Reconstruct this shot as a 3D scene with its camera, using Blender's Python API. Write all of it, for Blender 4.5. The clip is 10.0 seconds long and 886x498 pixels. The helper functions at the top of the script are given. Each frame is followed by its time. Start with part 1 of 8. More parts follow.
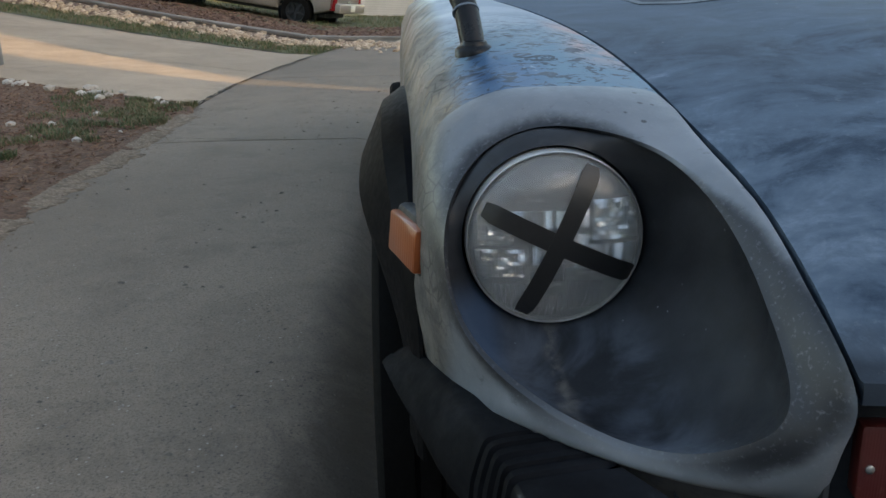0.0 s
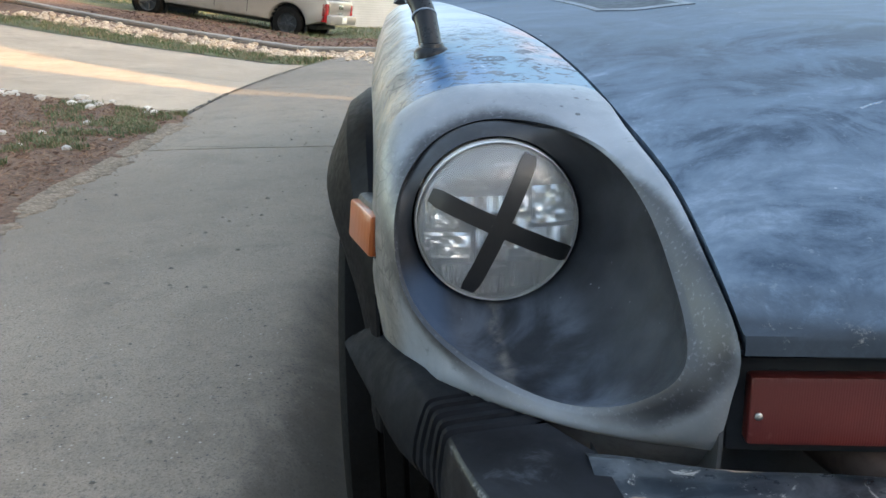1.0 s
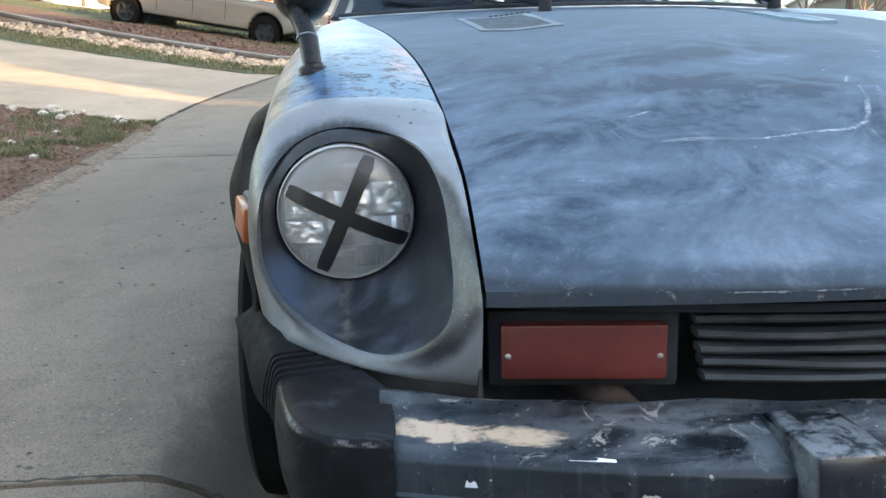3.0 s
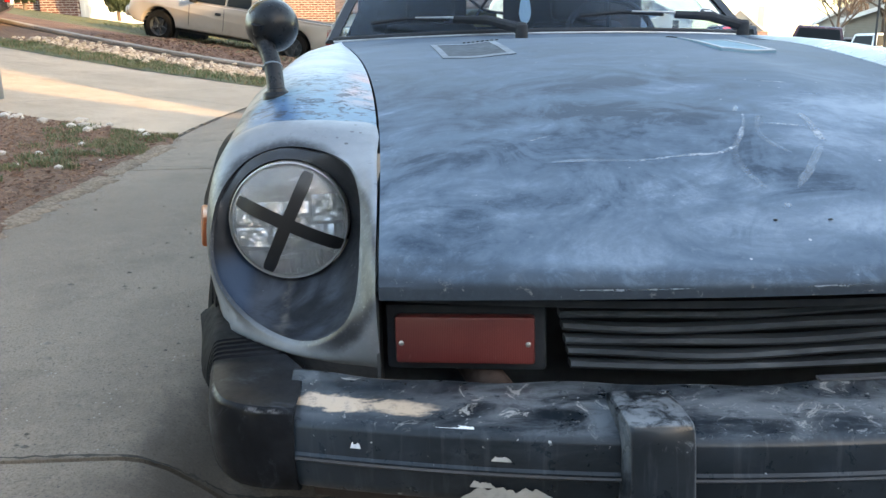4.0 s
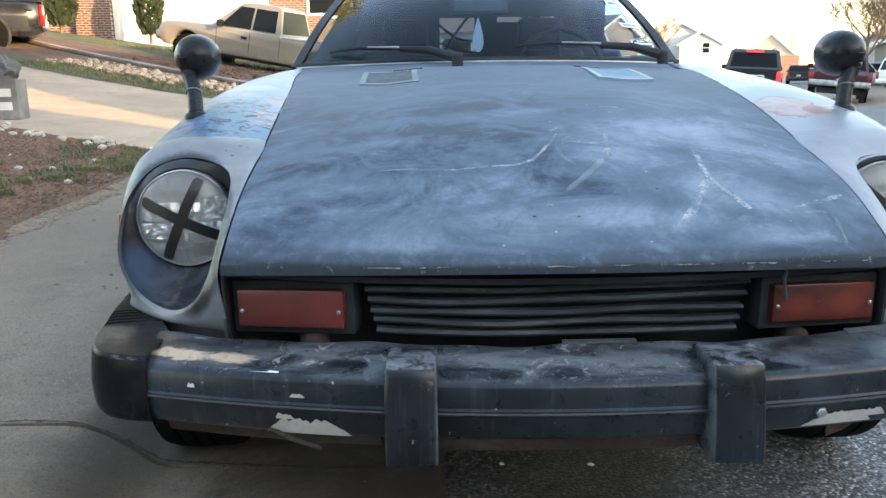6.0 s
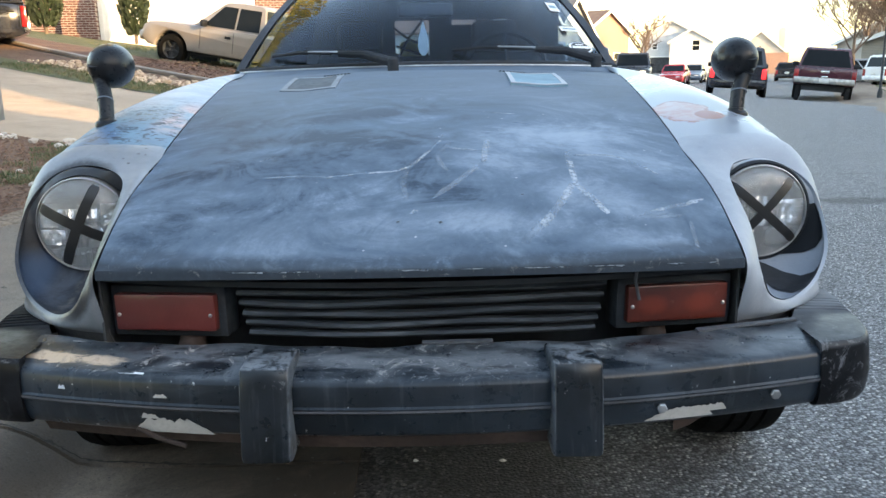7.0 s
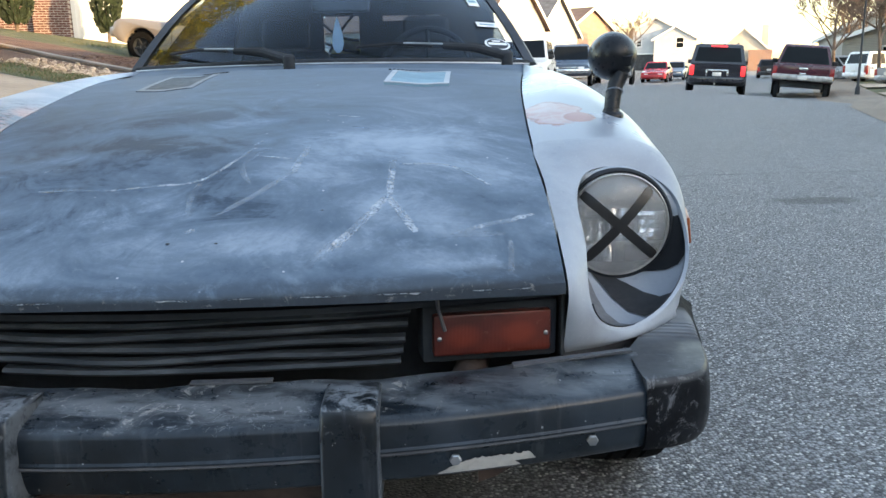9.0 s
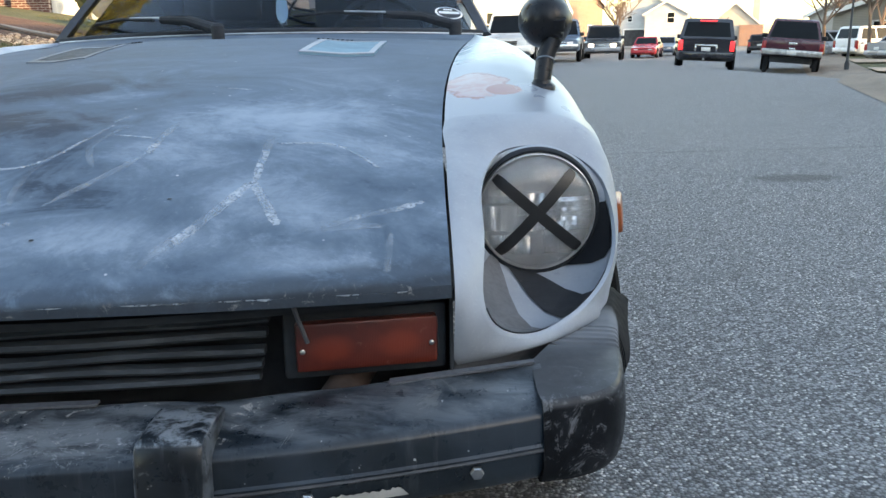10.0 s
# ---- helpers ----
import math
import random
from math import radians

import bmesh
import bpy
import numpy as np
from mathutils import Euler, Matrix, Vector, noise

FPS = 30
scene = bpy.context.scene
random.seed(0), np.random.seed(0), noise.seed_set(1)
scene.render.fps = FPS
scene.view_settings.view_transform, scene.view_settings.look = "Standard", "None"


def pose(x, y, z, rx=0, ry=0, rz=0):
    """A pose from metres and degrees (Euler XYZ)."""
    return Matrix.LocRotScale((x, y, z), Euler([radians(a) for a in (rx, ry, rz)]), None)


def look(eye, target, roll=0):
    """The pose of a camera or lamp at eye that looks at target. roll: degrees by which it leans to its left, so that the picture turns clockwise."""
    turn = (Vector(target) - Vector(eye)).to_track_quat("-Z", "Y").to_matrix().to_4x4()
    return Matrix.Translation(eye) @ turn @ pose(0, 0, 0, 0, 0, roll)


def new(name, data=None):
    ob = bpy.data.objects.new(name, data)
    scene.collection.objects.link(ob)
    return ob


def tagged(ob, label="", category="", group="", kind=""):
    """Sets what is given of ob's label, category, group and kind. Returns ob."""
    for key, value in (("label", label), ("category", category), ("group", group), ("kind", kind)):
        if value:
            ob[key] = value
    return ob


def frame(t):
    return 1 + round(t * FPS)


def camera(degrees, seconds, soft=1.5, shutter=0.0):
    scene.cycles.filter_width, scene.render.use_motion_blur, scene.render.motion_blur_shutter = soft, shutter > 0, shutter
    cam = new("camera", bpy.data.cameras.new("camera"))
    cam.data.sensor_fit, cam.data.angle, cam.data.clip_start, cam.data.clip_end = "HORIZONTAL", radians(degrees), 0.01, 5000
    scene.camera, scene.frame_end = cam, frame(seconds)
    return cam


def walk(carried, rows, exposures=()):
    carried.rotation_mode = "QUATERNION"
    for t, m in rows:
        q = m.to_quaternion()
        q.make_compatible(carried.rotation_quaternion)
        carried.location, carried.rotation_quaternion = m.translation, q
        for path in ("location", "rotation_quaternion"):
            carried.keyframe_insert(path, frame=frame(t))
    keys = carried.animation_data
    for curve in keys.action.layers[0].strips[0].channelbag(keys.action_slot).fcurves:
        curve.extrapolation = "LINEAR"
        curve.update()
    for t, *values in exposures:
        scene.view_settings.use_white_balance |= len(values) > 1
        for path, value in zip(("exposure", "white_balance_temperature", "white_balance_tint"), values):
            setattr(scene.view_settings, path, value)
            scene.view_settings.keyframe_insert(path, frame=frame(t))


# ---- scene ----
# ---------------------------------------------------------------- camera and walk
cam = camera(58.3, 10.0, soft=1.5)
METRES, EYE, TILT, LEAN, TURN = 1.77, 0.91, -16.5, 1.1, -3.0
ROWS = [
    (0.0, 0.0, 0.0, 0.0, -0.0, 0.0, -0.0),
    (0.5, 0.0151, -0.0202, -0.0102, -0.24, 0.31, 0.05),
    (1.0, 0.0269, -0.0394, -0.0178, -0.46, 0.79, 0.17),
    (1.5, 0.0444, -0.0684, -0.026, -0.66, 1.55, 0.27),
    (2.0, 0.0747, -0.0905, -0.0263, -1.06, 2.51, 0.51),
    (2.5, 0.0945, -0.1131, -0.0321, -1.27, 1.17, 0.58),
    (3.0, 0.124, -0.1452, -0.0367, -1.48, 1.33, 0.65),
    (4.5, 0.2477, -0.2779, -0.0566, 2.0, 3.07, -1.04),
    (5.0, 0.2825, -0.3186, -0.0686, 2.8, 3.65, -1.48),
    (6.5, 0.4424, -0.3894, -0.0782, 2.37, 3.87, -0.86),
    (7.0, 0.4977, -0.397, -0.0738, 2.11, 3.76, -0.74),
    (7.5, 0.5395, -0.3953, -0.0686, 1.86, 4.13, -0.68),
    (8.0, 0.5843, -0.3787, -0.0607, 1.63, 4.06, -0.54),
    (8.5, 0.6259, -0.3419, -0.0487, 1.46, 3.73, -0.47),
    (9.0, 0.6595, -0.3032, -0.0449, 1.25, 3.6, -0.38),
    (9.5, 0.7054, -0.2533, -0.0337, 0.92, 3.03, -0.19),
    (10.0, 0.7432, -0.2028, -0.0257, 0.65, 1.96, -0.11),
]
WB = (8350, 12.5)
EXPOSURES = [(0.0, 0.38, *WB), (0.3, 1.30, *WB), (0.6, 1.41, *WB), (1.0, 1.44, *WB), (1.5, 1.48, *WB), (2.2, 1.38, *WB), (3.0, 1.52, *WB), (4.5, 1.40, *WB), (6.5, 1.33, *WB), (7.5, 1.26, *WB), (9.0, 1.19, *WB), (10.0, 1.11, *WB)]
walk(cam, [(t, pose(-0.82, -0.30, EYE, TILT, LEAN, TURN) @ pose(METRES * x, METRES * y, METRES * z, 90 + pitch, roll, yaw)) for t, x, y, z, yaw, pitch, roll in ROWS], EXPOSURES)

# ---------------------------------------------------------------- sky and sun
SUN_DIR = Vector((0.76, -0.62, 0.20)).normalized()      # towards the sun
world = bpy.data.worlds.new("world")
scene.world = world
world.use_nodes = True
wn = world.node_tree
wn.nodes.clear()
sky = wn.nodes.new("ShaderNodeTexSky")
sky.sky_type = "NISHITA"
sky.sun_disc = False
sky.sun_elevation = radians(11.5)
sky.sun_rotation = math.atan2(SUN_DIR.x, SUN_DIR.y)
sky.air_density, sky.dust_density, sky.ozone_density = 1.0, 1.0, 1.5
bg = wn.nodes.new("ShaderNodeBackground")
bg.inputs["Strength"].default_value = 0.475
out = wn.nodes.new("ShaderNodeOutputWorld")
wn.links.new(sky.outputs[0], bg.inputs["Color"])
wn.links.new(bg.outputs[0], out.inputs["Surface"])
sun = new("sun", bpy.data.lights.new("sun", "SUN"))
sun.data.energy, sun.data.angle, sun.data.color = 5.0, radians(0.3), (1.0, 0.74, 0.42)
sun.matrix_world = look((30, -25, 20), Vector((30, -25, 20)) - SUN_DIR)

# ---------------------------------------------------------------- small builders
def lerp(a, b, t):
    return a + (b - a) * t


def clamp(v, a=0.0, b=1.0):
    return max(a, min(b, v))


def smooth(a, b, v):
    t = clamp((v - a) / (b - a))
    return t * t * (3 - 2 * t)


def table(rows, v):
    """Piecewise curve through (v, value) rows, eased between them."""
    xs = [r[0] for r in rows]
    ys = [r[1] for r in rows]
    if v <= xs[0]:
        return ys[0] + (v - xs[0]) * (ys[1] - ys[0]) / (xs[1] - xs[0])
    if v >= xs[-1]:
        return ys[-1] + (v - xs[-1]) * (ys[-1] - ys[-2]) / (xs[-1] - xs[-2])
    k = max(i for i in range(len(xs) - 1) if xs[i] <= v)
    h = xs[k + 1] - xs[k]
    sl = [(ys[i + 1] - ys[i]) / (xs[i + 1] - xs[i]) for i in range(len(xs) - 1)]
    m0 = sl[0] if k == 0 else 0.5 * (sl[k - 1] + sl[k])
    m1 = sl[-1] if k == len(xs) - 2 else 0.5 * (sl[k] + sl[k + 1])
    t = (v - xs[k]) / h
    return (2 * t**3 - 3 * t**2 + 1) * ys[k] + (t**3 - 2 * t**2 + t) * h * m0 + (3 * t**2 - 2 * t**3) * ys[k + 1] + (t**3 - t**2) * h * m1


def spline(points, per=6, closed=False):
    """Catmull-Rom curve through points."""
    pts = [Vector(p) for p in points]
    n, res = len(pts), []
    for i in range(n if closed else n - 1):
        if closed:
            a, b, c, d = pts[i - 1], pts[i], pts[(i + 1) % n], pts[(i + 2) % n]
        else:
            a, b, c, d = pts[max(i - 1, 0)], pts[i], pts[i + 1], pts[min(i + 2, n - 1)]
        for j in range(per):
            t = j / per
            res.append(0.5 * (2 * b + (c - a) * t + (2 * a - 5 * b + 4 * c - d) * t * t + (3 * b - a - 3 * c + d) * t**3))
    if not closed:
        res.append(pts[-1])
    return res


def shade(me, smooth_faces, angle=35):
    if not smooth_faces:
        return
    bm = bmesh.new()
    bm.from_mesh(me)
    lim = radians(angle)
    for f in bm.faces:
        f.smooth = True
    for e in bm.edges:
        if len(e.link_faces) == 2 and e.calc_face_angle(0) > lim:
            e.smooth = False
    bm.to_mesh(me)
    bm.free()


def part(name, bm, material, parent=None, label="", smooth_faces=True, angle=35, m=None):
    """Links a bmesh as one mesh object, under a thing or a part of one."""
    bmesh.ops.recalc_face_normals(bm, faces=bm.faces)
    me = bpy.data.meshes.new(name)
    bm.to_mesh(me)
    bm.free()
    shade(me, smooth_faces, angle)
    for mm in (material if isinstance(material, (list, tuple)) else [material]):
        me.materials.append(mm)
    ob = new(name, me)
    if parent is not None:
        ob.parent = parent
    if m is not None:
        ob.matrix_basis = m
    if label:
        tagged(ob, label)
    return ob


def thing(name, label, category, m=None, group="", kind=""):
    ob = new(name)
    ob.empty_display_size = 0.1
    if m is not None:
        ob.matrix_basis = m
    return tagged(ob, label, category, group, kind)


def box(bm, x0, x1, y0, y1, z0, z1, bevel=0.0, seg=2, m=None):
    r = bmesh.ops.create_cube(bm, size=1.0)
    vs = r["verts"]
    for v in vs:
        v.co = Vector((lerp(x0, x1, v.co.x + 0.5), lerp(y0, y1, v.co.y + 0.5), lerp(z0, z1, v.co.z + 0.5)))
    if bevel > 0:
        es = list({e for v in vs for e in v.link_edges})
        g = bmesh.ops.bevel(bm, geom=es, offset=bevel, segments=seg, affect="EDGES", profile=0.5)
        vs = list({v for f in g["faces"] for v in f.verts} | {v for v in vs if v.is_valid})
    if m is not None:
        bmesh.ops.transform(bm, matrix=m, verts=vs)
    return vs


def loft(bm, loops, closed=True, cap0=False, cap1=False):
    """Quads between loops of equal length."""
    rows = [[bm.verts.new(p) for p in lp] for lp in loops]
    n = len(rows[0])
    for a, b in zip(rows, rows[1:]):
        for i in range(n if closed else n - 1):
            j = (i + 1) % n
            try:
                bm.faces.new((a[i], a[j], b[j], b[i]))
            except ValueError:
                pass
    if cap0:
        bm.faces.new(rows[0][::-1])
    if cap1:
        bm.faces.new(rows[-1])
    return rows


def thicken(bm, d):
    """Gives an open sheet a thickness d against its normals."""
    bmesh.ops.recalc_face_normals(bm, faces=bm.faces)
    bmesh.ops.solidify(bm, geom=bm.faces[:], thickness=d)


def lathe(bm, profile, seg=32, m=None, close=False):
    """Turns (radius, height) rows round the local z axis."""
    loops = []
    for r, h in profile:
        loops.append([Vector((max(r, 1e-5) * math.cos(2 * math.pi * k / seg), max(r, 1e-5) * math.sin(2 * math.pi * k / seg), h)) for k in range(seg)])
    if m is not None:
        loops = [[m @ p for p in lp] for lp in loops]
    loft(bm, loops, True)
    bmesh.ops.remove_doubles(bm, verts=bm.verts[:], dist=2e-5)


def tube(bm, pts, r, seg=8, r1=None, caps=True):
    pts = [Vector(p) for p in pts]
    loops, up = [], Vector((0, 0, 1))
    n = len(pts)
    for i, p in enumerate(pts):
        d = (pts[min(i + 1, n - 1)] - pts[max(i - 1, 0)]).normalized()
        a = d.cross(up if abs(d.z) < 0.95 else Vector((1, 0, 0))).normalized()
        b = a.cross(d).normalized()
        rr = r if r1 is None else lerp(r, r1, i / (n - 1))
        loops.append([p + rr * (math.cos(2 * math.pi * k / seg) * a + math.sin(2 * math.pi * k / seg) * b) for k in range(seg)])
    loft(bm, loops, True, caps, caps)


def slab(bm, outline, d, m=None):
    """A flat outline of (x, y), d thick upward."""
    lo = [Vector((x, y, 0)) for x, y in outline]
    hi = [Vector((x, y, d)) for x, y in outline]
    if m is not None:
        lo, hi = [m @ p for p in lo], [m @ p for p in hi]
    loft(bm, [lo, hi], True, True, True)


FACING_Y = pose(0, 0, 0, 90, 0, 0)          # local z to -y

# ---------------------------------------------------------------- materials
class Nodes:
    """A node material written as expressions."""

    def __init__(self, name):
        self.mat = bpy.data.materials.new(name)
        self.mat.use_nodes = True
        self.t = self.mat.node_tree
        self.t.nodes.clear()
        self.bsdf = self.t.nodes.new("ShaderNodeBsdfPrincipled")
        o = self.t.nodes.new("ShaderNodeOutputMaterial")
        self.t.links.new(self.bsdf.outputs[0], o.inputs["Surface"])
        self.co = self.t.nodes.new("ShaderNodeTexCoord").outputs["Object"]

    def put(self, node, key, v):
        if v is None:
            return
        s = node.inputs[key]
        if isinstance(v, bpy.types.NodeSocket):
            self.t.links.new(v, s)
        elif isinstance(v, (tuple, list)) and len(v) == 3 and s.type == "RGBA":
            s.default_value = (*v, 1)
        else:
            s.default_value = v

    def where(self, scale=(1, 1, 1), turn=(0, 0, 0), shift=(0, 0, 0)):
        n = self.t.nodes.new("ShaderNodeMapping")
        self.put(n, "Vector", self.co)
        n.inputs["Scale"].default_value = scale
        n.inputs["Rotation"].default_value = [radians(a) for a in turn]
        n.inputs["Location"].default_value = shift
        return n.outputs[0]

    def noise(self, scale, detail=4, rough=0.6, warp=0.0, at=None):
        n = self.t.nodes.new("ShaderNodeTexNoise")
        self.put(n, "Vector", at or self.co)
        n.inputs["Scale"].default_value, n.inputs["Detail"].default_value = scale, detail
        n.inputs["Roughness"].default_value, n.inputs["Distortion"].default_value = rough, warp
        return n.outputs[0]

    def cells(self, scale, feature="F1", out="Distance", at=None, rand=1.0):
        n = self.t.nodes.new("ShaderNodeTexVoronoi")
        n.feature = feature
        self.put(n, "Vector", at or self.co)
        n.inputs["Scale"].default_value = scale
        n.inputs["Randomness"].default_value = rand
        return n.outputs[out]

    def wave(self, scale, warp=0.0, axis="X", at=None):
        n = self.t.nodes.new("ShaderNodeTexWave")
        n.bands_direction = axis
        self.put(n, "Vector", at or self.co)
        n.inputs["Scale"].default_value, n.inputs["Distortion"].default_value = scale, warp
        n.inputs["Detail Scale"].default_value = 1.5
        return n.outputs["Fac"]

    def axis(self, a):
        n = self.t.nodes.new("ShaderNodeSeparateXYZ")
        self.put(n, 0, self.co)
        return n.outputs[a.upper()]

    def ramp(self, v, lo, hi, a=0.0, b=1.0):
        n = self.t.nodes.new("ShaderNodeMapRange")
        n.interpolation_type = "SMOOTHSTEP"
        for k, x in (("Value", v), ("From Min", lo), ("From Max", hi), ("To Min", a), ("To Max", b)):
            self.put(n, k, x)
        return n.outputs[0]

    def math(self, op, a, b=0.0, c=None):
        n = self.t.nodes.new("ShaderNodeMath")
        n.operation = op
        self.put(n, 0, a), self.put(n, 1, b)
        if c is not None:
            self.put(n, 2, c)
        return n.outputs[0]

    def mul(self, *vs):
        r = vs[0]
        for v in vs[1:]:
            r = self.math("MULTIPLY", r, v)
        return r

    def mix(self, f, a, b):
        n = self.t.nodes.new("ShaderNodeMix")
        n.data_type = "RGBA"
        for s, v in ((n.inputs[0], f), (n.inputs[6], a), (n.inputs[7], b)):
            if isinstance(v, bpy.types.NodeSocket):
                self.t.links.new(v, s)
            else:
                s.default_value = (*v, 1) if isinstance(v, (tuple, list)) else v
        return n.outputs[2]

    def blob(self, x, y, rx, ry, amount, wobble=None, turn=0.0):
        """A soft-edged patch in plan, of half-widths rx and ry, its outline pushed about by wobble."""
        n = self.t.nodes.new("ShaderNodeMapping")
        n.vector_type = "TEXTURE"
        self.put(n, "Vector", self.co)
        n.inputs["Location"].default_value = (x, y, 0)
        n.inputs["Rotation"].default_value = (0, 0, radians(turn))
        n.inputs["Scale"].default_value = (rx, ry, 1000)
        d = self.t.nodes.new("ShaderNodeVectorMath")
        d.operation = "LENGTH"
        self.put(d, 0, n.outputs[0])
        r = d.outputs["Value"]
        if wobble is not None:
            r = self.math("ADD", r, wobble)
        return self.ramp(r, 1.45, 0.15, 0.0, amount)

    def rand(self, island=False):
        if island:
            return self.t.nodes.new("ShaderNodeNewGeometry").outputs["Random Per Island"]
        return self.t.nodes.new("ShaderNodeObjectInfo").outputs["Random"]

    def done(self, color, rough=0.5, metal=0.0, bump=None, depth=0.002, strength=0.6, **more):
        self.put(self.bsdf, "Base Color", color)
        self.put(self.bsdf, "Roughness", rough)
        self.put(self.bsdf, "Metallic", metal)
        if bump is not None:
            n = self.t.nodes.new("ShaderNodeBump")
            n.inputs["Strength"].default_value = strength
            n.inputs["Distance"].default_value = depth
            self.put(n, "Height", bump)
            self.t.links.new(n.outputs[0], self.bsdf.inputs["Normal"])
        for k, v in more.items():
            self.put(self.bsdf, k.replace("_", " "), v)
        return self.mat


def plain(name, color, rough=0.5, metal=0.0, vary=0.15, scale=8.0, bump=0.0, **more):
    """A surface with two scales of variation round one colour."""
    n = Nodes(name)
    big = n.noise(scale * 0.35, 3)
    fine = n.noise(scale * 6, 5)
    dark = tuple(c * (1 - vary) for c in color)
    lite = tuple(min(1, c * (1 + vary)) for c in color)
    col = n.mix(n.ramp(big, 0.3, 0.7), dark, lite)
    col = n.mix(n.ramp(fine, 0.45, 0.75, 0, 0.5), col, dark)
    r = n.ramp(fine, 0.3, 0.7, max(0.02, rough - 0.07), min(1, rough + 0.07))
    return n.done(col, r, metal, fine if bump else None, bump, **more)


def make_concrete(name, tone=(0.27, 0.225, 0.18)):
    n = Nodes(name)
    big, mid, fine, mot = n.noise(0.5, 4), n.noise(3.5, 6, 0.7), n.noise(170, 3, 0.8), n.noise(26, 5, 0.75)
    col = n.mix(n.ramp(big, 0.3, 0.7), tuple(c * 0.80 for c in tone), tuple(c * 1.12 for c in tone))
    col = n.mix(n.ramp(mid, 0.46, 0.74, 0, 0.62), col, tuple(c * 0.58 for c in tone))
    col = n.mix(n.ramp(mot, 0.50, 0.70, 0, 0.40), col, tuple(c * 0.66 for c in tone))
    col = n.mix(n.ramp(mot, 0.44, 0.28, 0, 0.40), col, tuple(c * 1.35 for c in tone))
    col = n.mix(n.ramp(fine, 0.50, 0.64, 0, 0.75), col, tuple(c * 0.42 for c in tone))
    col = n.mix(n.ramp(fine, 0.42, 0.30, 0, 0.5), col, tuple(min(1, c * 1.6) for c in tone))
    grit = n.cells(60)
    spot = n.mul(n.ramp(grit, 0.24, 0.10), n.ramp(n.noise(9, 2), 0.47, 0.57))
    col = n.mix(n.math("MULTIPLY", spot, 0.8), col, (0.06, 0.05, 0.042))
    lite = n.mul(n.ramp(n.cells(45, at=n.where((1, 1, 1), shift=(3, 1, 2))), 0.16, 0.08), n.ramp(n.noise(6, 2), 0.50, 0.62))
    col = n.mix(n.math("MULTIPLY", lite, 0.5), col, (0.55, 0.50, 0.43))
    grime_shade = n.math("MULTIPLY", n.math("ADD", n.noise(3.0, 6, 0.72, 0.5), -0.5), 2.6)
    # shade under the nose, painted into the concrete together with dirt
    col = n.mix(n.blob(-0.36, 1.05, 0.42, 0.85, 0.92, grime_shade), col, tuple(c * 0.16 for c in tone))
    # kerb shadow and dirt beside the front tyre, darkened in the colour
    col = n.mix(n.blob(-0.94, 0.7, 0.15, 1.7, 0.80, grime_shade), col, tuple(c * 0.28 for c in tone))
    col = n.mix(n.blob(-0.18, -0.3, 0.17, 3.0, 0.92, grime_shade), col, tuple(c * 0.20 for c in tone))
    return n.done(col, 0.9, 0, n.math("ADD", fine, n.math("MULTIPLY", mot, 1.5)), 0.0022, 0.7)


def make_asphalt():
    n = Nodes("asphalt")
    stones = n.cells(105, out="Color")
    sep = n.t.nodes.new("ShaderNodeSeparateColor")
    n.put(sep, 0, stones)
    d = n.cells(105)
    big, mid = n.noise(0.35, 4), n.noise(4, 4)
    base = n.mix(n.ramp(big, 0.3, 0.7), (0.112, 0.115, 0.121), (0.152, 0.156, 0.162))
    col = n.mix(n.ramp(sep.outputs[0], 0.25, 0.95, 0, 0.85), base, (0.315, 0.324, 0.335))
    col = n.mix(n.ramp(sep.outputs[0], 0.34, 0.0, 0, 0.8), col, (0.045, 0.045, 0.048))
    col = n.mix(n.mul(n.ramp(sep.outputs[1], 0.85, 0.93), n.ramp(d, 0.60, 0.35)), col, (0.56, 0.55, 0.53))
    col = n.mix(n.ramp(d, 0.40, 0.80, 0, 0.8), col, (0.035, 0.035, 0.037))
    col = n.mix(n.ramp(mid, 0.5, 0.8, 0, 0.3), col, (0.07, 0.07, 0.072))
    dx = n.math("MULTIPLY", n.math("ADD", n.axis("x"), -3.10), 2.6)
    dy = n.math("MULTIPLY", n.math("ADD", n.axis("y"), -4.58), 5.0)
    r = n.math("ADD", n.math("ADD", n.math("MULTIPLY", dx, dx), n.math("MULTIPLY", dy, dy)), n.math("MULTIPLY", n.noise(7, 4), 0.9))
    col = n.mix(n.ramp(r, 1.5, 0.6, 0, 0.65), col, (0.045, 0.044, 0.044))
    cr = n.math("ABSOLUTE", n.math("ADD", n.axis("y"), n.math("ADD", n.math("MULTIPLY", n.noise(3.5, 4), 0.22), -6.12)))
    col = n.mix(n.ramp(cr, 0.022, 0.004, 0, 0.75), col, (0.03, 0.03, 0.03))
    # the car's shadow under its nose, painted in with dark dirt
    dirt_shade = n.math("MULTIPLY", n.math("ADD", n.noise(3.2, 6, 0.7, 0.6), -0.5), 2.4)
    col = n.mix(n.blob(0.12, 0.80, 0.58, 0.66, 0.88, dirt_shade), col, (0.022, 0.019, 0.017))
    h = n.ramp(d, 0.7, 0.1)
    return n.done(col, 0.8, 0, n.math("ADD", h, n.math("MULTIPLY", sep.outputs[2], 0.6)), 0.004, 0.8)


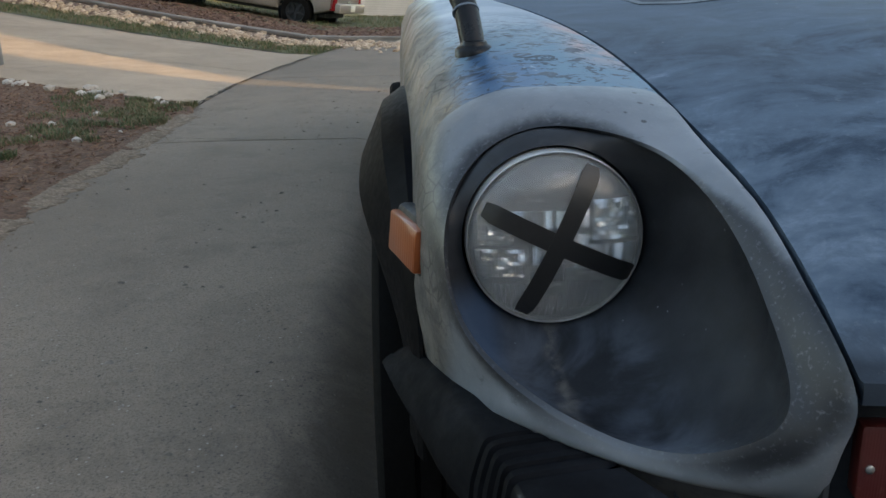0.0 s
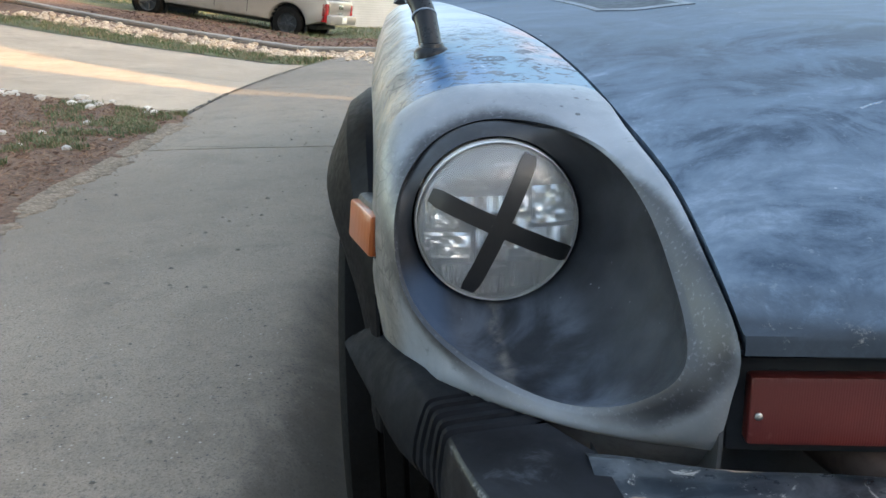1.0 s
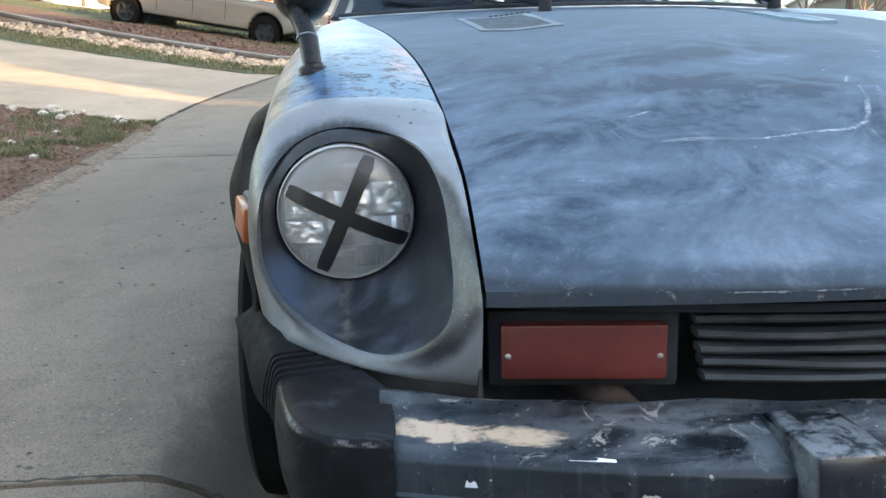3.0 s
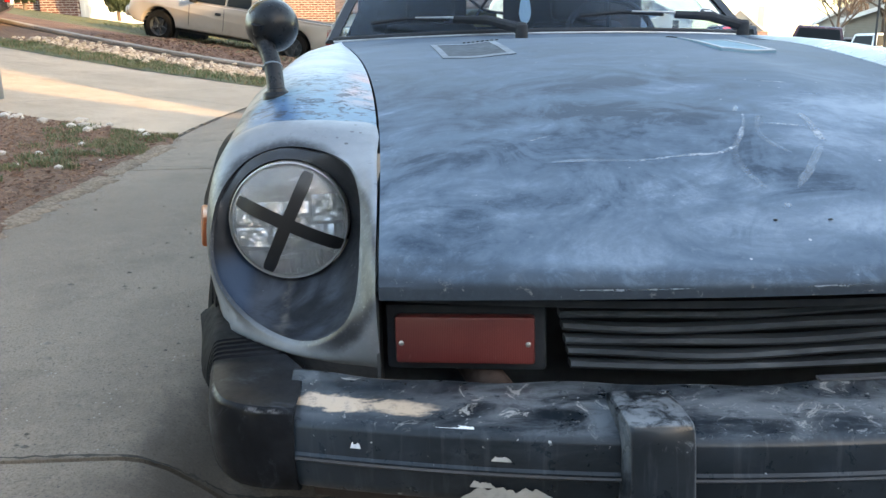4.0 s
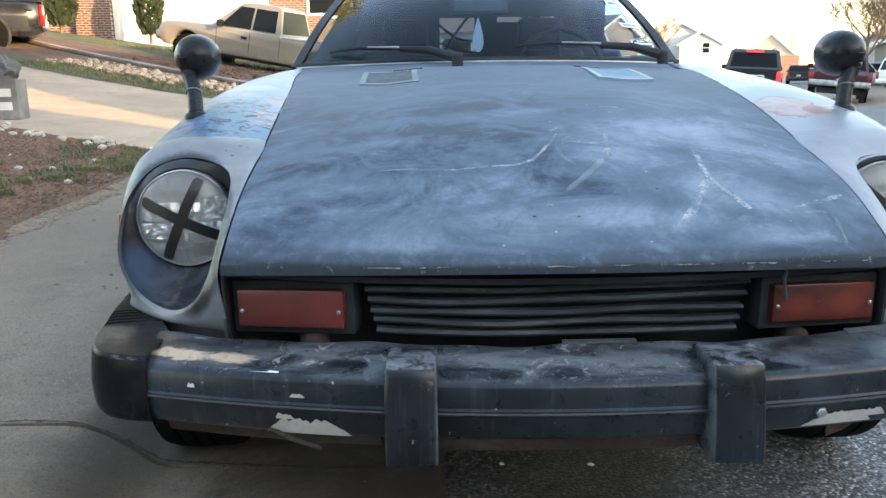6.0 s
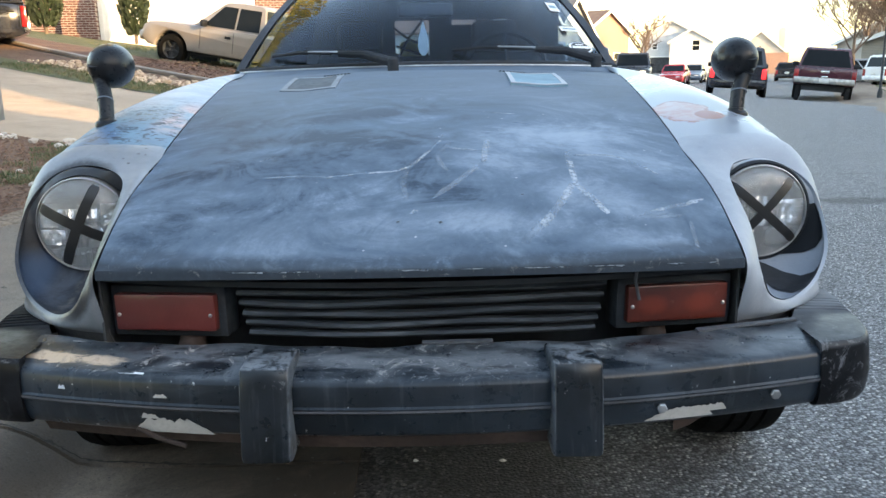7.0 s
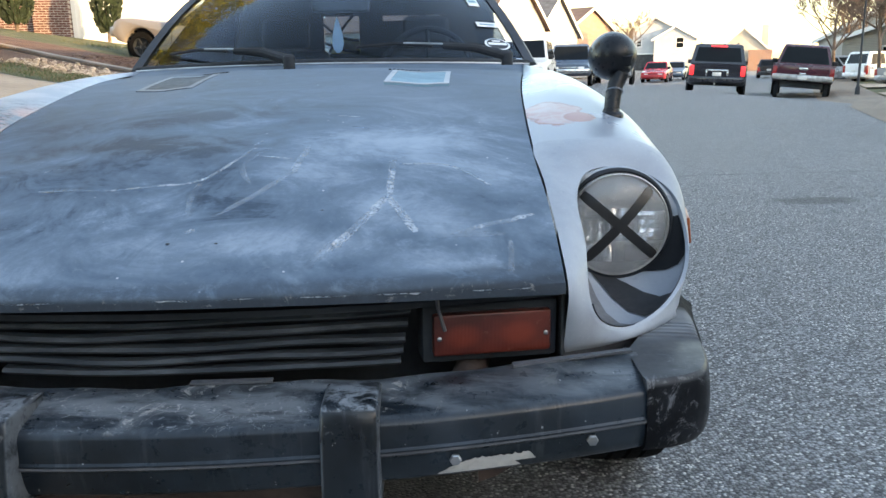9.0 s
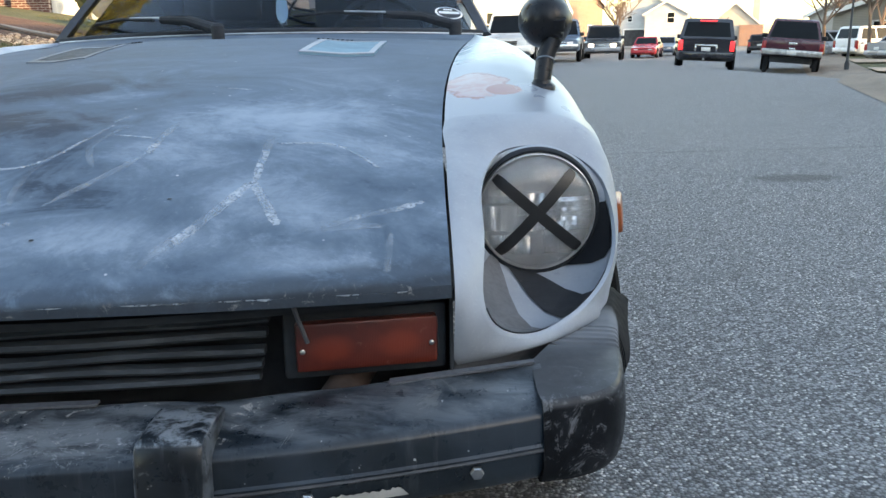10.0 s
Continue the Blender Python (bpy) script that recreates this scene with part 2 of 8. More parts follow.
def make_soil(name, a, b, scale=14):
    n = Nodes(name)
    f, g, chips = n.noise(scale, 6, 0.75), n.noise(1.3, 3), n.cells(scale * 4, out="Color")
    sep = n.t.nodes.new("ShaderNodeSeparateColor")
    n.put(sep, 0, chips)
    col = n.mix(n.ramp(g, 0.35, 0.65), a, b)
    col = n.mix(n.ramp(sep.outputs[0], 0.2, 0.9, 0, 0.6), col, tuple(min(1, c * 1.7) for c in b))
    col = n.mix(n.ramp(f, 0.45, 0.7, 0, 0.7), col, tuple(c * 0.4 for c in a))
    return n.done(col, 0.95, 0, n.math("ADD", f, sep.outputs[1]), 0.02, 0.9)


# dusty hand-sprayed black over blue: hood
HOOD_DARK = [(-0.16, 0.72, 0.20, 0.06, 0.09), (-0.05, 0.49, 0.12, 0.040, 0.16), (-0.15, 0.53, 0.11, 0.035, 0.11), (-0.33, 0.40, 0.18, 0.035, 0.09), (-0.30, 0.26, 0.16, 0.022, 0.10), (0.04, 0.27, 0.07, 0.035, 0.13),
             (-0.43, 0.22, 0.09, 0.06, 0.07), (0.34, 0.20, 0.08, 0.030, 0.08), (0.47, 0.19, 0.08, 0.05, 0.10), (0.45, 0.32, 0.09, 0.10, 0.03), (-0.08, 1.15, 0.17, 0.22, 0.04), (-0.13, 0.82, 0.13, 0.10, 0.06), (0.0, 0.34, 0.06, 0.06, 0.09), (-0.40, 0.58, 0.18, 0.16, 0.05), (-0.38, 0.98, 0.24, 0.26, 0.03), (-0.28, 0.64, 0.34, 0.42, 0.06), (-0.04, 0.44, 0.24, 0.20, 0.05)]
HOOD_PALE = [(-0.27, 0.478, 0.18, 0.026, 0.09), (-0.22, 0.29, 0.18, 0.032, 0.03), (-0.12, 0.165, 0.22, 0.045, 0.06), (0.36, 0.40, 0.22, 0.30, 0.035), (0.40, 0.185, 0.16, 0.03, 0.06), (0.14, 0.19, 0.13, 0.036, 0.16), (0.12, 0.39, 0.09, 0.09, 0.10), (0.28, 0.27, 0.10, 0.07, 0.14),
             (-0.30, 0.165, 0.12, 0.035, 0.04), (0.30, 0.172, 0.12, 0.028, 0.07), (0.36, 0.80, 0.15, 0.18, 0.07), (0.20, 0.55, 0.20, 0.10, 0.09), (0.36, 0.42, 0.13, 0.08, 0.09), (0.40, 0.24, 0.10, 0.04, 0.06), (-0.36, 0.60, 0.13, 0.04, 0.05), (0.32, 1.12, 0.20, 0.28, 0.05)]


def make_hood():
    n = Nodes("sprayed_hood_paint")
    swipe = n.noise(3.6, 7, 0.66, 1.2, n.where((1.0, 1.35, 1), (0, 0, -9)))
    swirl = n.noise(7.0, 7, 0.70, 1.8, n.where((1.0, 1.2, 1), (0, 0, 24), (3, 1, 0)))
    fine = n.noise(28, 6, 0.72, 1.4, n.where((1.0, 1.2, 1), (0, 0, -12)))
    speck = n.noise(90, 4, 0.7)
    grain = n.noise(300, 2)
    wob = n.math("MULTIPLY", n.math("ADD", swirl, -0.5), 2.6)
    v = n.math("ADD", n.math("MULTIPLY", swipe, 0.62), n.math("MULTIPLY", swirl, 0.30))
    v = n.math("ADD", n.math("ADD", v, 0.028), n.math("MULTIPLY", fine, 0.16))
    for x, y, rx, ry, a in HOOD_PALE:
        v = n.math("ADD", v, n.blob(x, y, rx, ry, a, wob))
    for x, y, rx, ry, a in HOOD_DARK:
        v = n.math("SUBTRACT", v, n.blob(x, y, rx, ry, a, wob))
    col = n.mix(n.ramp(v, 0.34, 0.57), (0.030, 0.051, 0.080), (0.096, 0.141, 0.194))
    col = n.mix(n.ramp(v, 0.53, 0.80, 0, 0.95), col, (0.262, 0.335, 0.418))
    back = n.ramp(n.axis("y"), 0.55, 1.0)
    col = n.mix(n.mul(back, 0.68), col, n.mix(n.ramp(v, 0.38, 0.64), (0.056, 0.084, 0.120), (0.112, 0.150, 0.194)))
    col = n.mix(n.mul(n.ramp(speck, 0.60, 0.72), 0.22), col, (0.26, 0.31, 0.36))
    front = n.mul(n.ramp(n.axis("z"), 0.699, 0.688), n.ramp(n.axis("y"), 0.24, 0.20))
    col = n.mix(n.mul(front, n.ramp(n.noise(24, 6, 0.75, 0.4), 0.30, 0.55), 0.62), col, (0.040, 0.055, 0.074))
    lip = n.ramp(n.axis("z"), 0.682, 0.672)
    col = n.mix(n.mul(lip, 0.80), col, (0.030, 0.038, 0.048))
    col = n.mix(n.mul(lip, n.ramp(n.noise(48, 6, 0.78, 0.5), 0.58, 0.68), 0.6), col, (0.27, 0.26, 0.25))
    dots = n.mul(n.ramp(n.cells(26), 0.07, 0.03), n.ramp(n.noise(5, 2), 0.50, 0.58))
    col = n.mix(n.math("MULTIPLY", dots, 0.8), col, (0.44, 0.47, 0.52))
    dash = n.mul(n.ramp(n.cells(13, at=n.where((0.7, 2.4, 1), (0, 0, 35), (2, 5, 0))), 0.045, 0.015), n.ramp(n.noise(4, 2), 0.48, 0.55))
    col = n.mix(n.math("MULTIPLY", dash, 0.6), col, (0.40, 0.45, 0.50))
    rough = n.ramp(n.math("ADD", v, n.math("MULTIPLY", fine, 0.2)), 0.45, 0.85, 0.48, 0.70)
    return n.done(col, rough, 0.0, n.math("ADD", grain, n.math("MULTIPLY", fine, 0.5)), 0.0006, 0.35, Specular_IOR_Level=0.09)


def make_left_fender():
    n = Nodes("blistered_blue_paint")
    mid, grain, fine = n.noise(9, 5, 0.7, 0.6), n.noise(4, 4), n.noise(160, 4, 0.7)
    top = n.ramp(n.math("ADD", n.axis("x"), n.math("MULTIPLY", grain, 0.03)), -0.757, -0.727)
    col = n.mix(n.ramp(mid, 0.36, 0.66), (0.068, 0.162, 0.250), (0.152, 0.268, 0.352))
    dx = n.math("MULTIPLY", n.math("ADD", n.axis("x"), 0.705), 13.0)
    dy = n.math("MULTIPLY", n.math("ADD", n.axis("y"), -0.66), 7.0)
    deep = n.math("ADD", n.math("ADD", n.math("MULTIPLY", dx, dx), n.math("MULTIPLY", dy, dy)), n.math("MULTIPLY", mid, 1.4))
    col = n.mix(n.ramp(deep, 1.7, 0.6, 0, 0.85), col, (0.040, 0.115, 0.235))
    pale = n.ramp(n.math("ADD", n.axis("y"), n.math("MULTIPLY", grain, 0.35)), 0.95, 1.25)
    col = n.mix(n.math("MULTIPLY", pale, 0.8), col, (0.36, 0.41, 0.48))
    inner = n.mul(n.ramp(n.axis("x"), -0.62, -0.575), n.ramp(n.axis("y"), 0.66, 0.78), n.ramp(n.axis("y"), 1.06, 0.92))
    col = n.mix(n.mul(inner, n.ramp(mid, 0.40, 0.58), 0.85), col, (0.54, 0.37, 0.34))
    warped = n.where((0.62, 1.0, 1.0), (0, 0, -14))
    near = n.ramp(n.axis("y"), 1.15, 0.80)
    spots = n.math("MAXIMUM", n.ramp(n.noise(46, 4, 0.6, 1.1, warped), 0.555, 0.60), n.mul(n.ramp(n.noise(110, 3, 0.6, 0.8, warped), 0.545, 0.59), n.ramp(n.noise(14, 3), 0.42, 0.54)))
    col = n.mix(n.mul(spots, near, 0.92), col, (0.018, 0.026, 0.045))
    col = n.mix(n.mul(n.ramp(n.noise(22, 4, 0.6, 1.5), 0.66, 0.71), 0.5), col, (0.48, 0.54, 0.62))
    side = n.mix(n.ramp(n.noise(14, 6, 0.7, 0.8), 0.35, 0.65), (0.085, 0.082, 0.080), (0.185, 0.170, 0.155))
    tan = n.mul(n.ramp(n.noise(18, 5, 0.7, 0.6), 0.50, 0.62), n.ramp(n.axis("z"), 0.66, 0.72))
    side = n.mix(n.math("MULTIPLY", tan, 0.5), side, (0.28, 0.205, 0.13))
    crack = n.mul(n.ramp(n.cells(46, "DISTANCE_TO_EDGE"), 0.06, 0.015), n.ramp(n.noise(10, 3), 0.42, 0.55))
    side = n.mix(n.math("MULTIPLY", crack, 0.8), side, (0.03, 0.028, 0.028))
    side = n.mix(n.ramp(n.axis("z"), 0.62, 0.50), side, (0.03, 0.03, 0.032))
    col = n.mix(top, side, col)
    return n.done(col, n.ramp(mid, 0.4, 0.62, 0.34, 0.55), 0, n.math("ADD", fine, spots), 0.0005, 0.35)


def make_primer(name, a, b, stain=(0.03, 0.03, 0.033), amount=0.5):
    n = Nodes(name)
    big, mid, fine = n.noise(5, 4), n.noise(38, 5, 0.7), n.noise(240, 3)
    col = n.mix(n.ramp(big, 0.35, 0.65), a, b)
    col = n.mix(n.ramp(mid, 0.62, 0.70, 0, amount), col, stain)
    col = n.mix(n.ramp(fine, 0.55, 0.75, 0, 0.25), col, tuple(min(1, c * 1.35) for c in b))
    return n.done(col, n.ramp(mid, 0.3, 0.7, 0.42, 0.58), 0.0, fine, 0.0005, 0.3)


def make_scoop_dark():
    n = Nodes("scuffed_black_scoop_paint")
    mid, fine = n.noise(9, 5, 0.65, 0.6), n.noise(34, 6, 0.7, 0.4)
    col = n.mix(n.ramp(mid, 0.34, 0.72), (0.015, 0.017, 0.021), (0.030, 0.034, 0.041))
    low = n.mul(n.ramp(n.axis("z"), 0.635, 0.575), n.ramp(n.axis("x"), -0.565, -0.60))
    col = n.mix(n.mul(low, n.ramp(mid, 0.36, 0.66), 0.75), col, (0.105, 0.124, 0.156))
    col = n.mix(n.ramp(fine, 0.58, 0.76, 0, 0.14), col, (0.16, 0.18, 0.21))
    col = n.mix(n.mul(n.ramp(n.cells(60), 0.09, 0.04), n.ramp(n.noise(9, 2), 0.50, 0.58), 0.7), col, (0.30, 0.32, 0.34))
    outer = n.mul(n.ramp(n.axis("x"), -0.712, -0.742), n.ramp(n.axis("z"), 0.65, 0.61))
    col = n.mix(n.math("MULTIPLY", outer, 0.7), col, (0.045, 0.085, 0.15))
    streak = n.mul(n.ramp(n.math("ABSOLUTE", n.math("ADD", n.axis("x"), n.math("ADD", n.math("MULTIPLY", n.noise(16, 3), 0.05), 0.647))), 0.015, 0.001), low, n.ramp(fine, 0.42, 0.66))
    col = n.mix(n.math("MULTIPLY", streak, 0.42), col, (0.30, 0.26, 0.22))
    return n.done(col, n.ramp(fine, 0.3, 0.7, 0.36, 0.6), 0, fine, 0.0006, 0.4)


def make_bumper(name="weathered_black_bumper_paint", dusty=True):
    n = Nodes(name)
    mid, fine, scr = n.noise(6, 5, 0.65, 0.4), n.noise(40, 6, 0.72), n.noise(20, 6, 0.8, 2.2)
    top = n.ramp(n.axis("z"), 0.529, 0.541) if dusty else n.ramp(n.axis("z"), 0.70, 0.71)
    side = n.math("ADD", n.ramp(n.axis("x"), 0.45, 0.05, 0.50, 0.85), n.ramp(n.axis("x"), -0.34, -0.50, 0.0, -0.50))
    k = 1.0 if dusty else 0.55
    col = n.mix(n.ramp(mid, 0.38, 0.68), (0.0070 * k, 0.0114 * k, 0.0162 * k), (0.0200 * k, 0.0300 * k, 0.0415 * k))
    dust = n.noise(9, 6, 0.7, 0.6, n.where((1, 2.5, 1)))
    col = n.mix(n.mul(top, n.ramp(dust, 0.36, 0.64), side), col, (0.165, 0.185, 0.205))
    col = n.mix(n.mul(top, n.ramp(scr, 0.575, 0.65), n.ramp(n.axis("x"), 0.38, 0.30, 0.12, 0.75)), col, (0.42, 0.41, 0.39))
    midx = n.mul(n.ramp(n.math("ABSOLUTE", n.axis("x")), 0.26, 0.12), n.ramp(n.axis("z"), 0.531, 0.536), n.ramp(n.axis("z"), 0.548, 0.544))
    lines = n.noise(34, 6, 0.78, 2.6, n.where((1, 1.4, 1), (0, 0, 30)))
    col = n.mix(n.mul(midx, n.ramp(lines, 0.56, 0.64), 0.55), col, (0.33, 0.35, 0.37))
    cap = n.mul(n.ramp(n.axis("z"), 0.5575, 0.5605), n.ramp(n.noise(34, 5, 0.7, 0.5), 0.40, 0.58))
    col = n.mix(n.math("MULTIPLY", cap, 0.55), col, (0.30, 0.33, 0.36))
    px = n.math("MULTIPLY", n.math("ADD", n.axis("x"), 0.535), 10.5)
    pz = n.math("MULTIPLY", n.math("ADD", n.axis("z"), -0.5418), 260.0)
    pr = n.math("ADD", n.math("ADD", n.math("MULTIPLY", px, px), n.math("MULTIPLY", pz, pz)), n.math("MULTIPLY", n.math("ADD", n.noise(18, 5, 0.65, 0.6, n.where((0.5, 1.4, 1))), -0.5), 4.0))
    leftpatch = n.mul(n.ramp(pr, 1.0, 0.55), n.ramp(n.noise(60, 4, 0.7), 0.30, 0.46, 0.55, 0.95))
    col = n.mix(leftpatch, col, (0.52, 0.395, 0.295))
    drips = n.noise(30, 4, 0.6, 0.3, n.where((3.0, 1, 0.25)))
    col = n.mix(n.mul(n.ramp(drips, 0.54, 0.72), 0.26), col, (0.075, 0.088, 0.10))
    col = n.mix(n.ramp(n.noise(75, 3), 0.70, 0.74, 0, 0.8), col, (0.40, 0.41, 0.42))
    col = n.mix(n.mul(n.ramp(n.noise(11, 6, 0.75, 1.2, n.where((0.6, 1, 1.6))), 0.54, 0.74), 0.22), col, (0.055, 0.070, 0.084))
    # light catching the overriders' upright edges, painted as pale broken strips
    for edge in (-0.2590, -0.1870, 0.1870, 0.2590):
        if not dusty:
            near = n.ramp(n.math("ABSOLUTE", n.math("ADD", n.axis("x"), -edge)), 0.0045, 0.0008)
            col = n.mix(n.mul(near, n.ramp(n.noise(26, 5, 0.7), 0.34, 0.58), 0.55), col, (0.16, 0.18, 0.20))
    return n.done(col, n.ramp(fine, 0.3, 0.7, 0.24, 0.46), 0, fine, 0.0005, 0.25, Specular_IOR_Level=0.24, Coat_Weight=0.30, Coat_Roughness=0.2)


def make_right_fender():
    n = Nodes("pale_grey_fender_paint")
    big, fine = n.noise(4, 4), n.noise(120, 4, 0.7)
    col = n.mix(n.ramp(big, 0.3, 0.7), (0.232, 0.268, 0.314), (0.284, 0.318, 0.364))
    blot = n.math("ADD", n.math("MULTIPLY", n.noise(15, 4, 0.65, 0.4), 0.72), n.math("MULTIPLY", n.noise(60, 4, 0.7, 0.8), 0.28))
    dx = n.math("MULTIPLY", n.math("ADD", n.axis("x"), -0.600), 17.0)
    dy = n.math("MULTIPLY", n.math("ADD", n.axis("y"), -0.800), 9.5)
    rr = n.math("ADD", n.math("ADD", n.math("MULTIPLY", dx, dx), n.math("MULTIPLY", dy, dy)), n.math("MULTIPLY", n.math("ADD", blot, -0.5), 2.6))
    col = n.mix(n.mul(n.ramp(rr, 1.0, 0.90), n.ramp(n.noise(22, 4, 0.6, 0.6), 0.38, 0.50, 0.25, 1.0)), col, (0.27, 0.115, 0.10))
    col = n.mix(n.ramp(rr, 0.80, 0.70), col, n.mix(n.ramp(n.noise(28, 5), 0.4, 0.62), (0.37, 0.295, 0.30), (0.37, 0.215, 0.20)))
    dx2 = n.math("MULTIPLY", n.math("ADD", n.axis("x"), -0.645), 26.0)
    dy2 = n.math("MULTIPLY", n.math("ADD", n.axis("y"), -0.742), 22.0)
    r2 = n.math("ADD", n.math("ADD", n.math("MULTIPLY", dx2, dx2), n.math("MULTIPLY", dy2, dy2)), n.math("MULTIPLY", blot, 0.6))
    col = n.mix(n.ramp(r2, 1.1, 0.9), col, (0.28, 0.12, 0.10))
    teal = n.mul(n.ramp(n.axis("y"), 0.98, 1.1), n.ramp(n.noise(6, 3), 0.42, 0.58), 0.6)
    col = n.mix(teal, col, (0.30, 0.44, 0.50))
    col = n.mix(n.ramp(fine, 0.6, 0.75, 0, 0.3), col, (0.55, 0.57, 0.60))
    return n.done(col, n.ramp(big, 0.3, 0.7, 0.26, 0.4), 0, fine, 0.0004, 0.25)


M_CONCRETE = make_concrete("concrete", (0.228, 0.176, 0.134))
M_DRIVE = make_concrete("driveway_concrete", (0.435, 0.330, 0.245))
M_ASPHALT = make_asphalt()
M_SOIL = make_soil("bare_soil", (0.085, 0.043, 0.027), (0.150, 0.083, 0.052))
M_MULCH = make_soil("red_mulch", (0.090, 0.045, 0.031), (0.155, 0.081, 0.054), 20)
M_LAWN = make_soil("lawn_earth", (0.045, 0.060, 0.024), (0.105, 0.105, 0.05), 20)
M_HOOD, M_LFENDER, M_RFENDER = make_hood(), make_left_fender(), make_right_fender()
M_PRIMER = make_primer("blue_grey_primer", (0.115, 0.130, 0.150), (0.170, 0.185, 0.207), amount=0.6)
M_PALE = make_primer("pale_grey_primer", (0.258, 0.290, 0.334), (0.312, 0.345, 0.388), amount=0.12)
M_SCOOP = make_scoop_dark()


def make_surround():
    """Primer round the headlight opening, with black overspray at its edge."""
    n = Nodes("oversprayed_primer")
    big, mid, fine = n.noise(5, 4), n.noise(38, 5, 0.7), n.noise(240, 3)
    col = n.mix(n.ramp(big, 0.35, 0.65), (0.165, 0.188, 0.216), (0.235, 0.260, 0.292))
    ex = n.math("MULTIPLY", n.math("ADD", n.axis("x"), 0.662), 8.2)
    ez = n.math("MULTIPLY", n.math("ADD", n.axis("z"), -0.680), 8.7)
    r = n.math("ADD", n.math("MULTIPLY", ex, ex), n.math("MULTIPLY", ez, ez))
    r = n.math("ADD", r, n.math("MULTIPLY", n.math("ADD", n.noise(20, 5, 0.7), -0.5), 0.35))
    r = n.math("SUBTRACT", r, n.mul(n.ramp(n.axis("x"), -0.625, -0.560), n.ramp(n.axis("z"), 0.775, 0.73), 0.24))
    flank = n.mix(n.ramp(n.noise(14, 6, 0.7, 0.8), 0.35, 0.65), (0.075, 0.073, 0.072), (0.185, 0.17, 0.15))
    crack = n.mul(n.ramp(n.cells(46, "DISTANCE_TO_EDGE"), 0.06, 0.015), n.ramp(n.noise(10, 3), 0.42, 0.55))
    flank = n.mix(n.math("MULTIPLY", crack, 0.8), flank, (0.03, 0.028, 0.028))
    col = n.mix(n.ramp(n.math("ADD", n.axis("x"), n.math("MULTIPLY", big, 0.02)), -0.758, -0.782), col, flank)
    col = n.mix(n.mul(n.ramp(r, 1.34, 1.04, 0, 0.94), n.ramp(n.axis("z"), 0.540, 0.590)), col, (0.016, 0.018, 0.023))
    drops = n.mul(n.ramp(n.cells(34), 0.13, 0.07), n.ramp(n.noise(7, 2), 0.50, 0.58), n.ramp(n.axis("z"), 0.74, 0.78))
    col = n.mix(n.math("MULTIPLY", drops, 0.85), col, (0.018, 0.02, 0.024))
    col = n.mix(n.ramp(mid, 0.62, 0.70, 0, 0.4), col, (0.04, 0.042, 0.048))
    col = n.mix(n.ramp(fine, 0.55, 0.75, 0, 0.25), col, (0.30, 0.32, 0.35))
    return n.done(col, n.ramp(mid, 0.3, 0.7, 0.36, 0.52), 0.0, fine, 0.0004, 0.25)


M_SURROUND = make_surround()
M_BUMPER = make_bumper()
M_OVER = make_bumper("worn_black_overrider_rubber", False)


def make_endcap():
    n = Nodes("scuffed_black_rubber_end")
    mid, fine = n.noise(9, 5, 0.65, 0.5), n.noise(45, 6, 0.7)
    col = n.mix(n.ramp(mid, 0.38, 0.68), (0.006, 0.0065, 0.008), (0.015, 0.0165, 0.020))
    front = n.ramp(n.axis("y"), 0.26, 0.22)
    col = n.mix(n.mul(front, n.ramp(n.noise(16, 6, 0.75, 0.8), 0.56, 0.78), 0.34), col, (0.12, 0.14, 0.165))
    # the right-hand end is paler on top, more so towards the rear
    pale_top = n.mul(n.ramp(n.axis("x"), 0.0, 0.1), n.ramp(n.axis("z"), 0.536, 0.543), n.ramp(n.noise(8, 5, 0.6, 0.3), 0.22, 0.60, 0.45, 1.0))
    col = n.mix(n.mul(pale_top, n.ramp(n.axis("y"), 0.22, 0.32, 0.22, 0.70)), col, (0.225, 0.245, 0.270))
    scuff = n.mul(n.ramp(n.axis("x"), 0.55, 0.62), n.ramp(n.noise(22, 6, 0.78, 1.4), 0.54, 0.66), n.ramp(n.axis("y"), 0.24, 0.14))
    col = n.mix(n.math("MULTIPLY", scuff, 0.55), col, (0.20, 0.215, 0.235))
    edge = n.mul(n.ramp(n.math("ABSOLUTE", n.math("ADD", n.axis("z"), -0.5445)), 0.0035, 0.001), n.ramp(n.noise(38, 5, 0.7), 0.52, 0.66), front, 0.32)
    col = n.mix(edge, col, (0.30, 0.30, 0.31))
    return n.done(col, n.math("ADD", n.ramp(fine, 0.3, 0.7, 0.30, 0.48), n.ramp(front, 1.0, 0.0, 0.0, 0.35)), 0, fine, 0.0006, 0.3, Specular_IOR_Level=0.06, Coat_Weight=n.math("MULTIPLY", front, 0.12), Coat_Roughness=0.18)


def make_slat():
    n = Nodes("dusty_black_grille_plastic")
    f, g = n.noise(30, 5, 0.7, 0.4, n.where((0.35, 1, 1))), n.noise(7, 4)
    col = n.mix(n.ramp(g, 0.35, 0.65), (0.031, 0.038, 0.046), (0.056, 0.067, 0.078))
    col = n.mix(n.ramp(f, 0.46, 0.70, 0, 0.75), col, (0.104, 0.118, 0.132))
    return n.done(col, n.ramp(f, 0.3, 0.7, 0.30, 0.55), 0, f, 0.0006, 0.3, Specular_IOR_Level=0.3)


